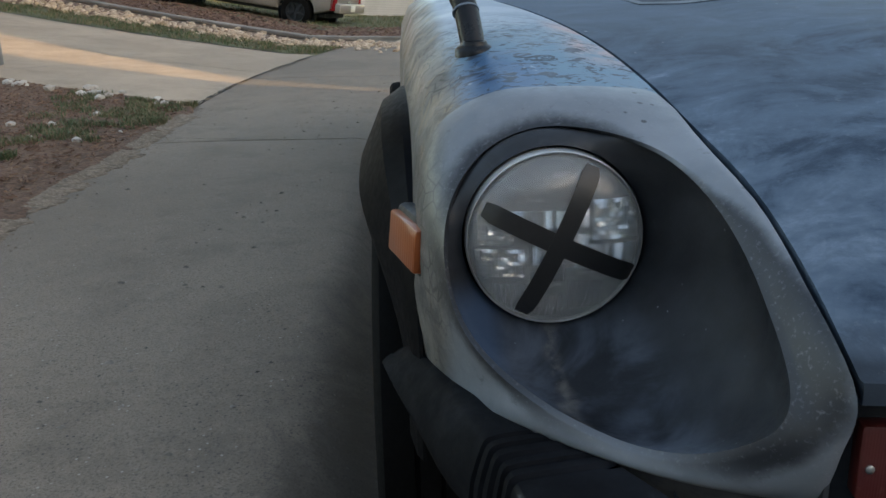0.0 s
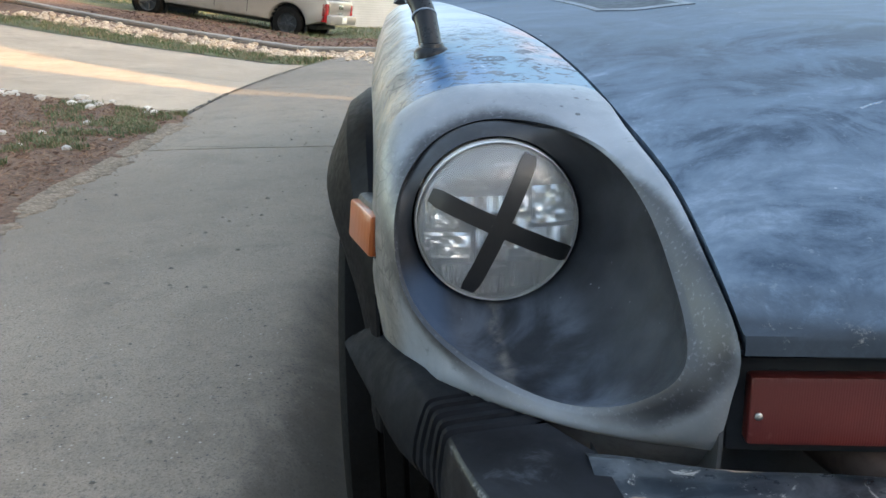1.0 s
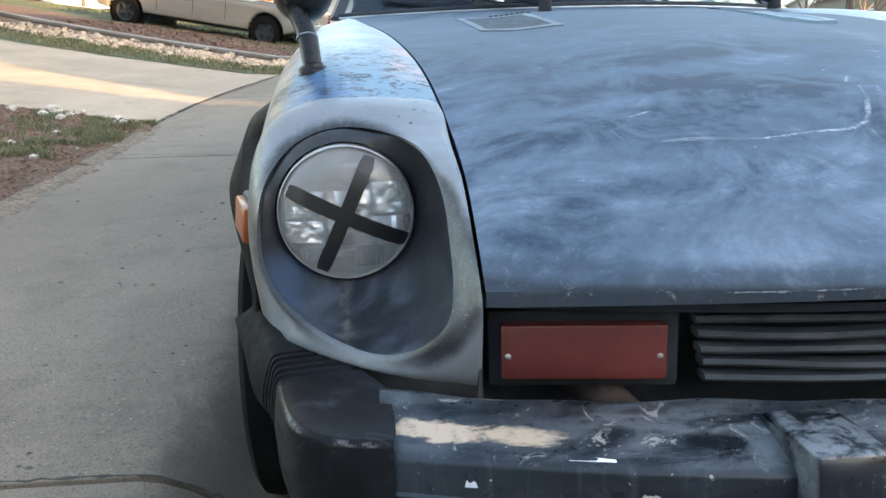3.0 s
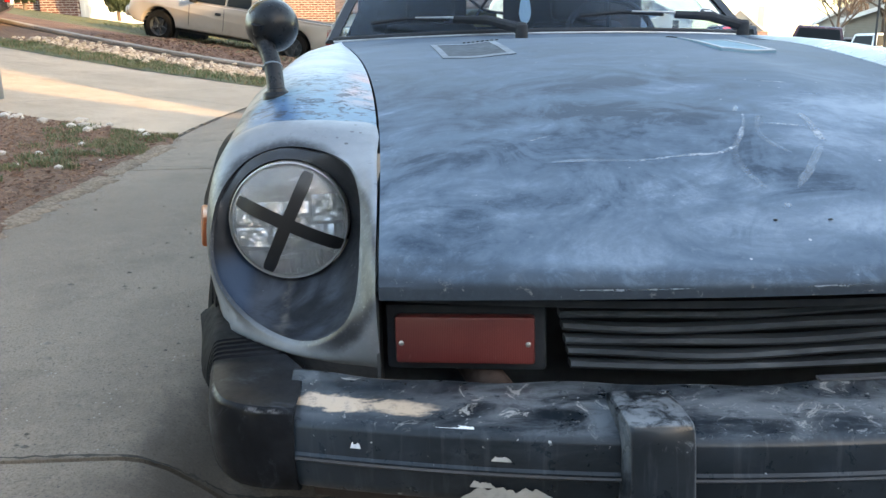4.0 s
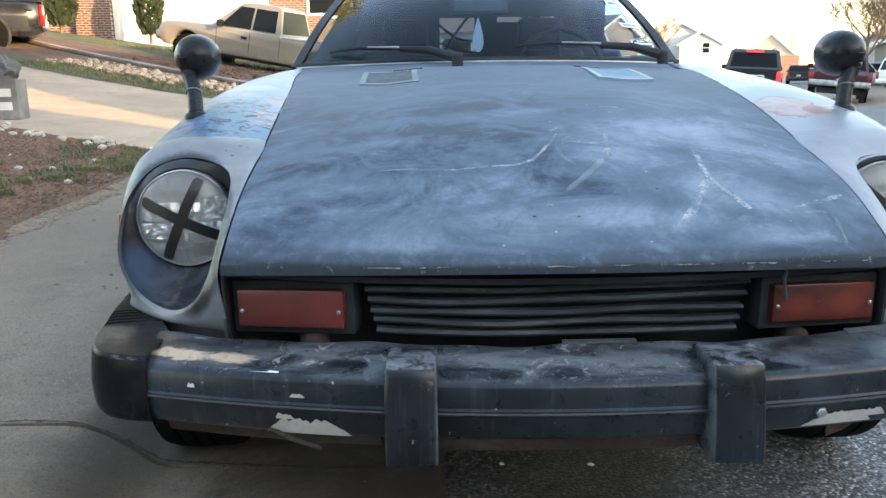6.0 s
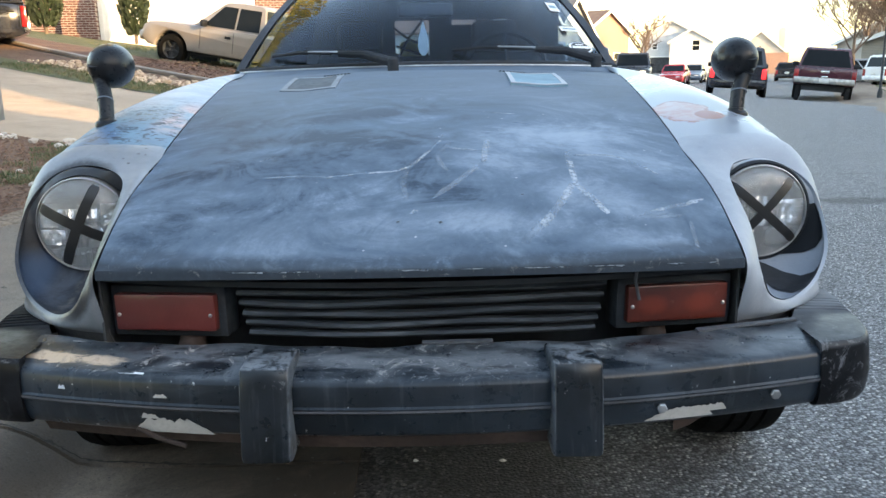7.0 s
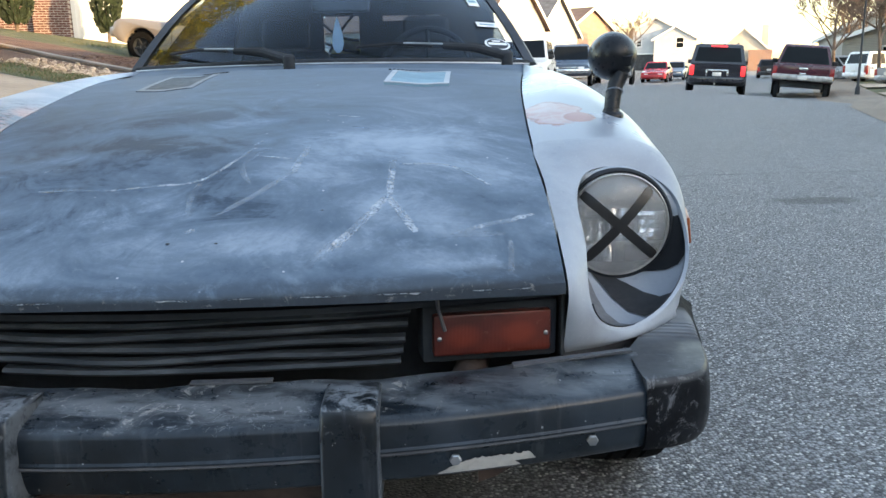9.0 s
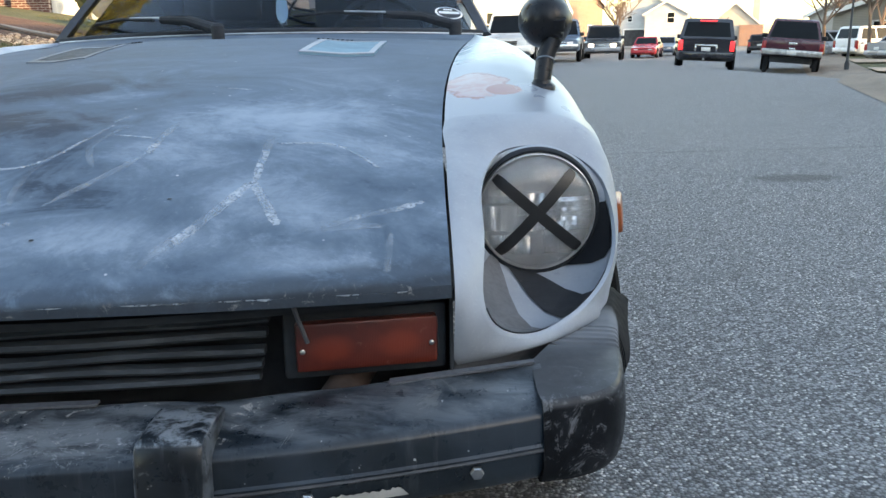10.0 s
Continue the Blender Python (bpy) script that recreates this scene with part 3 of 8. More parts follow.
M_SLAT = make_slat()
M_ENDCAP = make_endcap()
M_BLACK = plain("black_plastic", (0.017, 0.0195, 0.024), 0.45, vary=0.35, scale=10, bump=0.0004, Specular_IOR_Level=0.25)
M_DULL = plain("dull_black_rubber", (0.024, 0.029, 0.036), 0.70, vary=0.4, scale=10, bump=0.0006, Specular_IOR_Level=0.25)
M_DARK = plain("grimy_dark_metal", (0.036, 0.041, 0.047), 0.8, vary=0.4, scale=8)
M_MIRRORBLACK = plain("satin_black_enamel", (0.010, 0.0115, 0.014), 0.32, vary=0.3, scale=12, Specular_IOR_Level=0.25)
M_TYRE = plain("tyre_rubber", (0.006, 0.0058, 0.0058), 0.93, vary=0.3, scale=20, bump=0.001, Specular_IOR_Level=0.12)
M_CHROME = plain("worn_chrome", (0.62, 0.62, 0.62), 0.22, 1.0, vary=0.15, scale=20)
M_STEEL = plain("dull_steel", (0.42, 0.42, 0.42), 0.42, 1.0, vary=0.3, scale=16)
M_RUSTY = plain("rusty_underside", (0.048, 0.029, 0.023), 0.85, vary=0.5, scale=14, bump=0.001)
M_TAPE = plain("black_tape", (0.016, 0.016, 0.017), 0.38, vary=0.2, scale=30, bump=0.0004)
M_CHIP = plain("bare_grey_metal", (0.44, 0.43, 0.41), 0.5, vary=0.2, scale=30)
M_CHALK = plain("white_paint_scrape", (0.46, 0.49, 0.53), 0.6, vary=0.3, scale=60)
M_TRIMGREY = plain("grey_rubber_strip", (0.075, 0.08, 0.09), 0.5, vary=0.3, scale=20)
M_VENTEDGE = plain("pale_worn_edge", (0.118, 0.150, 0.188), 0.5, vary=0.3, scale=20)
M_PILLAR = plain("dark_pillar_paint", (0.048, 0.057, 0.070), 0.5, vary=0.3, scale=10, Specular_IOR_Level=0.2)
M_VENTDARK = plain("dark_vent_paint", (0.048, 0.062, 0.080), 0.55, vary=0.3, scale=9, Specular_IOR_Level=0.1)
M_BLUEPANEL = plain("chalky_blue_panel", (0.17, 0.30, 0.38), 0.65, vary=0.2, scale=12, Specular_IOR_Level=0.15)
M_INTERIOR = plain("dark_interior_vinyl", (0.016, 0.016, 0.019), 0.6, vary=0.3, scale=10)
M_WHITE = plain("white_card", (0.72, 0.73, 0.74), 0.5, vary=0.08, scale=10)


def make_amber(name, a, b, rib=150.0, glow=False):
    n = Nodes(name)
    w = n.wave(rib, 0.0, "X")
    col = n.mix(n.ramp(n.noise(7, 4), 0.35, 0.65), a, b)
    col = n.mix(n.ramp(n.noise(90, 4), 0.62, 0.76, 0, 0.22), col, (0.26, 0.15, 0.13))
    # two spots of warm glow, painted into the lens colour without emission
    if glow:
        for gx in (0.372, 0.452):
            ex = n.math("MULTIPLY", n.math("ADD", n.axis("x"), -gx), 38.0)
            ez = n.math("MULTIPLY", n.math("ADD", n.axis("z"), -0.592), 60.0)
            col = n.mix(n.ramp(n.math("ADD", n.math("MULTIPLY", ex, ex), n.math("MULTIPLY", ez, ez)), 1.6, 0.0, 0, 0.38), col, (0.30, 0.045, 0.020))
    return n.done(col, 0.30, 0, w, 0.0006, 0.35, Coat_Weight=0.2)


M_SIGL = make_amber("dull_red_lens", (0.108, 0.019, 0.017), (0.155, 0.030, 0.025))
M_SIGR = make_amber("orange_red_lens", (0.050, 0.008, 0.006), (0.115, 0.018, 0.010), 160.0, True)
M_AMBER = make_amber("amber_lens", (0.30, 0.066, 0.016), (0.40, 0.098, 0.024))


def make_glass(name, tint=(1, 1, 1), rough=0.0, dust=0.0):
    n = Nodes(name)
    n.bsdf.inputs["Transmission Weight"].default_value = 1.0
    n.bsdf.inputs["IOR"].default_value = 1.21
    return n.done(tint, n.ramp(n.noise(14, 4), 0.4, 0.75, rough, rough + dust), 0.0)


M_GLASS = make_glass("windscreen_glass", (0.50, 0.64, 0.78))
M_SIDEGLASS = plain("dark_vehicle_glass", (0.009, 0.012, 0.015), 0.06, vary=0.1, Specular_IOR_Level=0.09)


def make_lens():
    """Fluted sealed-beam glass over its reflector."""
    n = Nodes("sealed_beam_glass")
    flutes = n.wave(150, 0.0, "X")
    bars = n.ramp(n.wave(38, 0.0, "X"), 0.86, 0.96)
    rows = n.ramp(n.wave(38, 0.0, "Z"), 0.86, 0.96)
    blocks = n.math("ADD", n.math("MULTIPLY", flutes, 0.35), n.math("MAXIMUM", bars, rows))
    n.bsdf.inputs["IOR"].default_value = 1.45
    dust = n.noise(12, 5)
    n.put(n.bsdf, "Transmission Weight", n.ramp(dust, 0.3, 0.7, 0.965, 0.90))
    return n.done(n.mix(n.ramp(dust, 0.4, 0.7), (0.96, 0.97, 0.98), (0.86, 0.88, 0.88)), n.ramp(dust, 0.35, 0.75, 0.0, 0.12), 0, flutes, 0.0004, 0.3)


M_LENS = make_lens()
M_PRISM = plain("moulded_glass_prisms", (0.96, 0.97, 0.98), 0.14, 0.70, vary=0.06, scale=40)
M_RING = plain("worn_lamp_ring", (0.56, 0.56, 0.55), 0.38, 0.6, vary=0.35, scale=18)
M_REFLECTOR = plain("silvered_reflector", (0.93, 0.94, 0.94), 0.22, 0.45, vary=0.08, scale=14)
M_GREYSTRIPE = plain("dark_grey_stripe_paint", (0.13, 0.135, 0.145), 0.5, vary=0.2, scale=20)
M_WORNSTRIPE = make_primer("scuffed_black_stripe_paint", (0.012, 0.013, 0.016), (0.026, 0.029, 0.034), (0.15, 0.15, 0.15), 0.3)
M_FLARE = plain("glossy_black_flare", (0.006, 0.006, 0.007), 0.50, vary=0.4, scale=14, bump=0.0002, Specular_IOR_Level=0.03)
M_TIMBERISH = plain("mustard_fabric", (0.30, 0.24, 0.10), 0.8, vary=0.4, scale=30)

# ---------------------------------------------------------------- ground
def side_z(y):
    """Height of the pavement along its length."""
    return 0.13 + 0.03 * (min(y, 24) - 0.8) if y > -6 else 0.13 - 0.03 * 6.8


def land(x, y):
    """Height of the gardens beside the pavement, rising to the houses."""
    k = 0.05 + 0.10 * clamp((y - 5) / 13)
    return side_z(y) + k * clamp(-2.35 - x, 0, 14)


def street(x, y):
    """Height of the roadway; it falls off gently to its far edge."""
    s = smooth(8, 20, y)
    return -0.10 * s * clamp(x - 10, 0, 3.4) 


def kerb_x(y):
    """Line of the back of the gutter."""
    return -0.84 + 0.0 * y if y < 4 else -0.84 + 0.021 * (y - 4) ** 2


def walk_x(y):
    """Line between pavement and gardens."""
    return -2.36 if y < 6 else -2.36 + 0.021 * (y - 6) ** 2


def sheet(name, xs, ys, fz, material, label, category, kind="structure"):
    bm = bmesh.new()
    loft(bm, [[Vector((x, y, fz(x, y))) for x in xs] for y in ys], False)
    ob = part(name, bm, material, None, "", angle=60)
    return tagged(ob, label, category, kind=kind)


def steps(a, b, n, p=1.0):
    return [a + (b - a) * (k / n) ** p for k in range(n + 1)]


XS = [-400, -200, -100, -60] + steps(-40, -0.2, 40) + steps(0, 40, 50) + [60, 100, 200, 400]
YS = [-300, -120, -60, -30] + steps(-20, 60, 90) + [80, 120, 200, 400, 700]


def ground_z(x, y):
    z = street(x, y) - 0.004
    left = walk_x(clamp(y, -20, 22))
    if x < left - 0.6:
        z = min(land(x, y), land(-16, y)) - 0.05
    elif x < left + 1.2:
        z = -0.05
    return z


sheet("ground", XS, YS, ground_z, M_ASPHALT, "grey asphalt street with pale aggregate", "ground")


# pavement: slabs, rolled kerb and gutter, each slab a piece
pavement = thing("pavement", "worn tan concrete pavement with rolled kerb and gutter", "pavement", kind="structure")
JOINTS = [-9.4, -6.0, -2.62, 0.78, 4.28, 7.7, 11.1, 14.5, 17.9]


def strip_piece(name, y0, y1, rows_of, parent, mat_, gap=0.007, n=8):
    bm = bmesh.new()
    loops = []
    for j in range(n + 1):
        y = lerp(y0 + gap, y1 - gap, j / n)
        loops.append([Vector((x, y, z)) for x, z in rows_of(y)])
    loft(bm, loops, False)
    for lp in (loops[0], loops[-1]):
        loft(bm, [lp, [p - Vector((0, 0, 0.05)) for p in lp]], False)
    part(name, bm, mat_, parent, smooth_faces=True, angle=30)


def walk_rows(y):
    a, b = walk_x(y), kerb_x(y) - 0.235
    z = side_z(y)
    return [(a, z - 0.05), (a, z)] + [(lerp(a, b, k / 4), z + 0.004 * math.sin(k)) for k in range(1, 4)] + [(b - 0.02, z), (b + 0.03, z - 0.008), (b + 0.08, z - 0.028), (b + 0.14, lerp(z, 0.02, 0.62)), (b + 0.19, lerp(z, 0.012, 0.9)), (b + 0.235, 0.014), (b + 0.50, 0.006), (b + 0.895, 0.010), (b + 0.897, -0.03)]


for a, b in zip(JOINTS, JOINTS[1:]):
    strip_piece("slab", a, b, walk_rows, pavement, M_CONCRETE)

# driveway and planting beds, running up to the houses at a slant
DRIVE_DIR = Vector((-0.875, 0.484))


def beside(p, along, across):
    """A point from the pavement's edge: along the driveway's direction, and across it away from the camera."""
    n = Vector((0.484, 0.875))
    q = Vector(p) + DRIVE_DIR * along + n * across
    return q


EDGE = (-2.36, 5.80)


def band(name, c0, c1, u0, u1, dz, mat_, label, category, nu=24, nc=8, ragged=0.0, seed=0, parent=None, clip=True):
    """A strip of garden between two lines across the slope."""
    rnd = random.Random(seed)
    bm = bmesh.new()
    loops = []
    for i in range(nu + 1):
        u = lerp(u0, u1, i / nu)
        j0, j1 = rnd.uniform(-ragged, ragged), rnd.uniform(-ragged, ragged)
        row = []
        for j in range(nc + 1):
            q = beside(EDGE, u, lerp(c0 + j0, c1 + j1, j / nc))
            if clip:
                q.x = min(q.x, walk_x(clamp(q.y, -20, 22)) - 0.004)
            z = land(q.x, q.y) + dz + 0.012 * noise.noise(Vector((q.x * 2, q.y * 2, 0)))
            if clip and name != "slab":
                z -= (dz + 0.016) * smooth(0.14, 0.0, walk_x(clamp(q.y, -20, 22)) - q.x)
            row.append(Vector((q.x, q.y, z)))
        loops.append(row)
    loft(bm, loops, False)
    if parent:
        return part(name, bm, mat_, parent)
    return tagged(part(name, bm, mat_, None, "", angle=60), label, category, kind="structure")


driveway = thing("driveway", "tan concrete driveway sloping up from the pavement", "driveway", kind="structure")
for a, b in ((-0.1, 2.7), (2.71, 6.2), (6.21, 9.7), (9.71, 14.0)):
    band("slab", 0.0, 2.2, a, b, 0.006, M_DRIVE, "", "", 14, 8, parent=driveway)
    band("slab", 2.212, 4.30, a, b, 0.006, M_DRIVE, "", "", 14, 8, parent=driveway)
band("soil_bed", -6.0, -0.02, -6, 16, 0.02, M_SOIL, "bare brown soil bed with sparse grass", "soil", 60, 30, 0.05)
band("verge", 4.32, 5.3, -1, 16, 0.012, M_LAWN, "thin grass verge beside the driveway", "grass", 50, 6, 0.06)
band("rock_bed", 5.25, 6.9, -1, 16, 0.004, M_SOIL, "soil bed under loose rocks", "soil", 50, 6)
band("mulch_bed", 7.0, 9.4, -3, 16, 0.02, M_MULCH, "dark red-brown mulch bed", "mulch", 40, 10)
band("lawn", 9.4, 60, -20, 30, 0.02, M_LAWN, "front lawn below the houses", "lawn", 40, 30)

# ---------------------------------------------------------------- the sports car (nose towards -y)
HOOD_MID = [(0.10, 0.682), (0.145, 0.710), (0.207, 0.742), (0.351, 0.796), (0.443, 0.827), (0.60, 0.854), (0.85, 0.889), (1.20, 0.930), (1.50, 0.955), (1.78, 0.968)]
SEAM_Z = [(0.17, 0.663), (0.24, 0.706), (0.344, 0.753), (0.52, 0.797), (0.635, 0.826), (0.846, 0.867), (1.21, 0.912), (1.60, 0.942), (2.20, 0.962)]
SEAM_X = [(0.17, 0.521), (0.35, 0.522), (0.60, 0.530), (0.85, 0.548), (1.20, 0.585), (1.60, 0.640), (1.80, 0.665)]
WHEEL_Y, WHEEL_Z = 0.99, 0.312


def hood_front(x):
    return 0.098 + 0.265 * x * x


def hood_z(x, y):
    hw = table(SEAM_X, y)
    r = clamp(abs(x) / hw)
    zc, ze = table(HOOD_MID, y), table(SEAM_Z, max(y, 0.165))
    z = ze + (zc - ze) * (1 - r**2.3)
    ridge = smooth(0.34, 0.22, abs(x)) * smooth(0.45, 0.85, y) * smooth(1.85, 1.4, y)
    return z + 0.011 * ridge


car = thing("sports_car", "old patchy black sports car with taped headlights parked at the kerb", "car")

# hood with a folded front lip
bm = bmesh.new()
NX, NY = 48, 44
loops = []
for j in range(NY + 1):
    v = (j / NY) ** 1.5
    row = []
    for i in range(NX + 1):
        u = -1 + 2 * i / NX
        y0 = hood_front(u * 0.521)
        y = lerp(y0, 1.78 - 0.10 * u * u, v)
        x = u * (table(SEAM_X, max(y, 0.17)) - 0.004)
        z = hood_z(x, y)
        if j == 0:
            z = lerp(0.681, 0.667, u * u)
        row.append(Vector((x, y, z)))
    loops.append(row)
lip = [[p + Vector((0, -0.001, -0.016)) for p in loops[0]], [p + Vector((0, 0.016, -0.018)) for p in loops[0]]]
nose = [[p + Vector((0, 0.003, 0.0)) + Vector((0, -0.004, -0.004)) for p in loops[0]]]
loft(bm, lip[::-1] + nose + loops[0:], False)
sides = [loops[j][0] for j in range(NY + 1)], [loops[j][-1] for j in range(NY + 1)]
for k, edge in enumerate(sides):
    loft(bm, [edge, [p + Vector((0.004 if k == 0 else -0.004, 0, -0.018)) for p in edge]], False)
bmesh.ops.remove_doubles(bm, verts=bm.verts[:], dist=1e-5)
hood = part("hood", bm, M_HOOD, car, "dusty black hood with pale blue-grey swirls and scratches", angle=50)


def on_hood(x, y, up=0.0):
    return Vector((x, y, hood_z(x, y) + up))


def stroke(pts, w, seed=0, mat_=None):
    """A thin ragged scrape lying on the hood: a few broken strands side by side."""
    rnd = random.Random(seed)
    ps = spline([(*p, 0) for p in pts], 14)
    bm = bmesh.new()
    for strand in range(3):
        shift = (strand - 1) * w * 0.30
        thick = w * (0.30 if strand == 1 else 0.16)
        i0 = rnd.randint(0, max(0, len(ps) // 5)) if strand != 1 else 0
        i1 = len(ps) - (rnd.randint(0, max(0, len(ps) // 4)) if strand != 1 else 0)
        a, b = [], []
        for i in range(i0, i1):
            p = ps[i]
            d = (ps[min(i + 1, len(ps) - 1)] - ps[max(i - 1, 0)]).normalized()
            nn = Vector((-d.y, d.x, 0))
            c = p + nn * (shift + w * 0.10 * noise.noise(Vector((i * 0.35, strand * 5.0, seed))))
            t = thick * rnd.uniform(0.45, 1.15) * (0.15 if i in (i0, i1 - 1) else 1)
            a.append(on_hood(c.x + nn.x * t, c.y + nn.y * t, 0.0007))
            b.append(on_hood(c.x - nn.x * t, c.y - nn.y * t, 0.0007))
        if len(a) > 1:
            loft(bm, [a, b], False)
    part("scratch", bm, mat_ or M_SCRATCH, hood)


def make_scratch(name, weight):
    n = Nodes(name)
    f = n.noise(70, 5, 0.7)
    col = n.mix(n.ramp(f, 0.35, 0.65), (0.30, 0.37, 0.45), (0.48, 0.55, 0.62))
    n.put(n.bsdf, "Alpha", n.mul(n.ramp(n.noise(24, 4, 0.6), 0.36, 0.62, 0.15, 1.0), n.ramp(n.noise(260, 3, 0.6), 0.32, 0.60, 0.5, 1.0), weight))
    return n.done(col, 0.6)


M_SCRATCH, M_FAINT = make_scratch("chalky_scratch", 0.74), make_scratch("faint_scratch", 0.33)
STROKES = [
    (0.013, (0.273, 0.440), (0.270, 0.362), (0.268, 0.310)),
    (0.016, (0.268, 0.312), (0.230, 0.238), (0.201, 0.191), (0.187, 0.168)),
    (0.016, (0.267, 0.312), (0.291, 0.258), (0.310, 0.223)),
    (0.014, (0.129, 0.490), (0.121, 0.432), (0.112, 0.375)),
    (0.007, (0.028, 0.490), (0.045, 0.525)),
    (0.006, (0.048, 0.437), (0.080, 0.430), (0.113, 0.423)),
    (0.007, (0.038, 0.480), (-0.004, 0.385), (-0.045, 0.347), (-0.100, 0.342), (-0.170, 0.333)),
    (0.008, (0.281, 0.417), (0.356, 0.432), (0.397, 0.405), (0.430, 0.370)),
    (0.010, (0.368, 0.230), (0.412, 0.256), (0.453, 0.277), (0.490, 0.302)),
    (0.010, (-0.016, 0.206), (-0.005, 0.217)),
    (0.006, (0.19, 0.62), (0.225, 0.61)),
    (0.006, (-0.30, 0.42), (-0.27, 0.43)),
    (0.006, (0.15, 0.70), (0.20, 0.69)),
]
for k, (w, *pts) in enumerate(STROKES):
    stroke(pts, w, k)
for k, (w, *pts) in enumerate([
    (0.010, (0.446, 0.232), (0.441, 0.172)),
    (0.014, (0.112, 0.375), (0.060, 0.300), (0.020, 0.250)),
    (0.016, (0.20, 0.20), (0.17, 0.155), (0.16, 0.14)),
    (0.012, (0.03, 0.44), (-0.02, 0.36), (-0.03, 0.30), (-0.02, 0.25)),
    (0.012, (0.33, 0.215), (0.38, 0.228), (0.44, 0.245)),
    (0.010, (-0.17, 0.335), (-0.23, 0.345), (-0.28, 0.35)),
    (0.012, (0.06, 0.47), (0.03, 0.40), (0.05, 0.34)),
]):
    stroke(pts, w, 40 + k, M_FAINT)
for x, y in ((-0.035, 0.187), (0.032, 0.185), (0.171, 0.263)):
    bm = bmesh.new()
    lathe(bm, [(0.0032, 0.0008), (0.002, 0.0014), (0.0, 0.0015)], 8, Matrix.Translation(on_hood(x, y)))
    part("drilled_hole", bm, M_DARK, hood)

# chipped bright edge along the hood's front lip, its highlight painted in too
for k, (xa, xb) in enumerate(((-0.06, 0.10), (0.13, 0.34), (-0.30, -0.16), (0.38, 0.47))):
    bm = bmesh.new()
    a, b = [], []
    for i in range(41):
        x = lerp(xa, xb, i / 40)
        z = lerp(0.681, 0.667, (x / 0.521) ** 2)
        q = 0.0012 + 0.0022 * max(0, noise.noise(Vector((x * 60, k, 0))) + 0.25)
        q *= smooth(0, 0.15, i / 40) * smooth(1, 0.85, i / 40) + 0.02
        a.append(Vector((x, hood_front(x) - 0.0030, z - 0.0035)))
        b.append(Vector((x, hood_front(x) - 0.0026, z - 0.0035 - q)))
    loft(bm, [a, b], False)
    part("worn_edge", bm, M_SCRATCH, hood, "chipped pale front edge with painted highlight")

# vent panels set into the rear of the hood
for s, mat_, lab in ((-1, M_VENTDARK, "dark flush vent panel with a pale outline"), (1, M_BLUEPANEL, "chalky pale blue vent panel lifted off the hood")):
    lift = 0.0015 if s > 0 else 0.0008
    quad = [Vector(q) for q in ((0.232, 1.085), (0.394, 1.160), (0.414, 1.530), (0.247, 1.440))]

    def vent_point(u, v, up=0.0):
        q = quad[0].lerp(quad[1], u).lerp(quad[3].lerp(quad[2], u), v)
        return on_hood(s * q.x, q.y, lift + up + (0.0045 * (1 - v) if s > 0 else 0))
    bm = bmesh.new()
    loft(bm, [[vent_point(i / 10, j / 10) for i in range(11)] for j in range(11)], False)
    if s > 0:
        loft(bm, [[vent_point(i / 10, 0) for i in range(11)], [vent_point(i / 10, 0) - Vector((0, 0, 0.009)) for i in range(11)]], False)
        loft(bm, [[vent_point(0, i / 10) for i in range(11)], [vent_point(0, i / 10) - Vector((0, 0, 0.009)) for i in range(11)]], False)
        loft(bm, [[vent_point(1, i / 10) for i in range(11)], [vent_point(1, i / 10) - Vector((0, 0, 0.009)) for i in range(11)]], False)
    vp = part("hood_vent", bm, mat_, car, lab, angle=30)
    bm = bmesh.new()
    wu, wv = (0.10, 0.085) if s < 0 else (0.085, 0.055)
    line = [(k / 10, 0) for k in range(10)] + [(1, k / 10) for k in range(10)] + [(1 - k / 10, 1) for k in range(10)] + [(0, 1 - k / 10) for k in range(10)]
    inner = [(lerp(u, 0.5, 2 * wu), lerp(v, 0.5, 2 * wv)) for u, v in line]
    loft(bm, [[vent_point(u, v, h) for u, v in pts] for pts, h in ((line, -0.001), (line, 0.0014), (inner, 0.0014), (inner, 0.0003))], True)
    part("vent_edge", bm, M_VENTEDGE if s < 0 else M_PALE, vp, angle=30)
    for k in range(8):
        bm = bmesh.new()
        x = lerp(0.235, 0.318, k / 7)
        c = on_hood(s * x, 1.475 + 0.9 * (x - 0.235), 0.0012)
        box(bm, c.x - 0.0034, c.x + 0.0034, c.y - 0.010, c.y + 0.010, c.z - 0.002, c.z + 0.0012)
        part("vent_slot", bm, M_DARK, vp)

# fenders, with the headlight openings in their front caps
RIM = [(0.546, 0.194, 0.634), (0.540, 0.270, 0.698), (0.545, 0.358, 0.745), (0.567, 0.448, 0.776), (0.620, 0.500, 0.793), (0.680, 0.522, 0.795), (0.733, 0.518, 0.775),
       (0.769, 0.500, 0.735), (0.783, 0.473, 0.688), (0.778, 0.428, 0.636), (0.752, 0.382, 0.599), (0.700, 0.318, 0.574), (0.634, 0.258, 0.565), (0.580, 0.212, 0.588)]


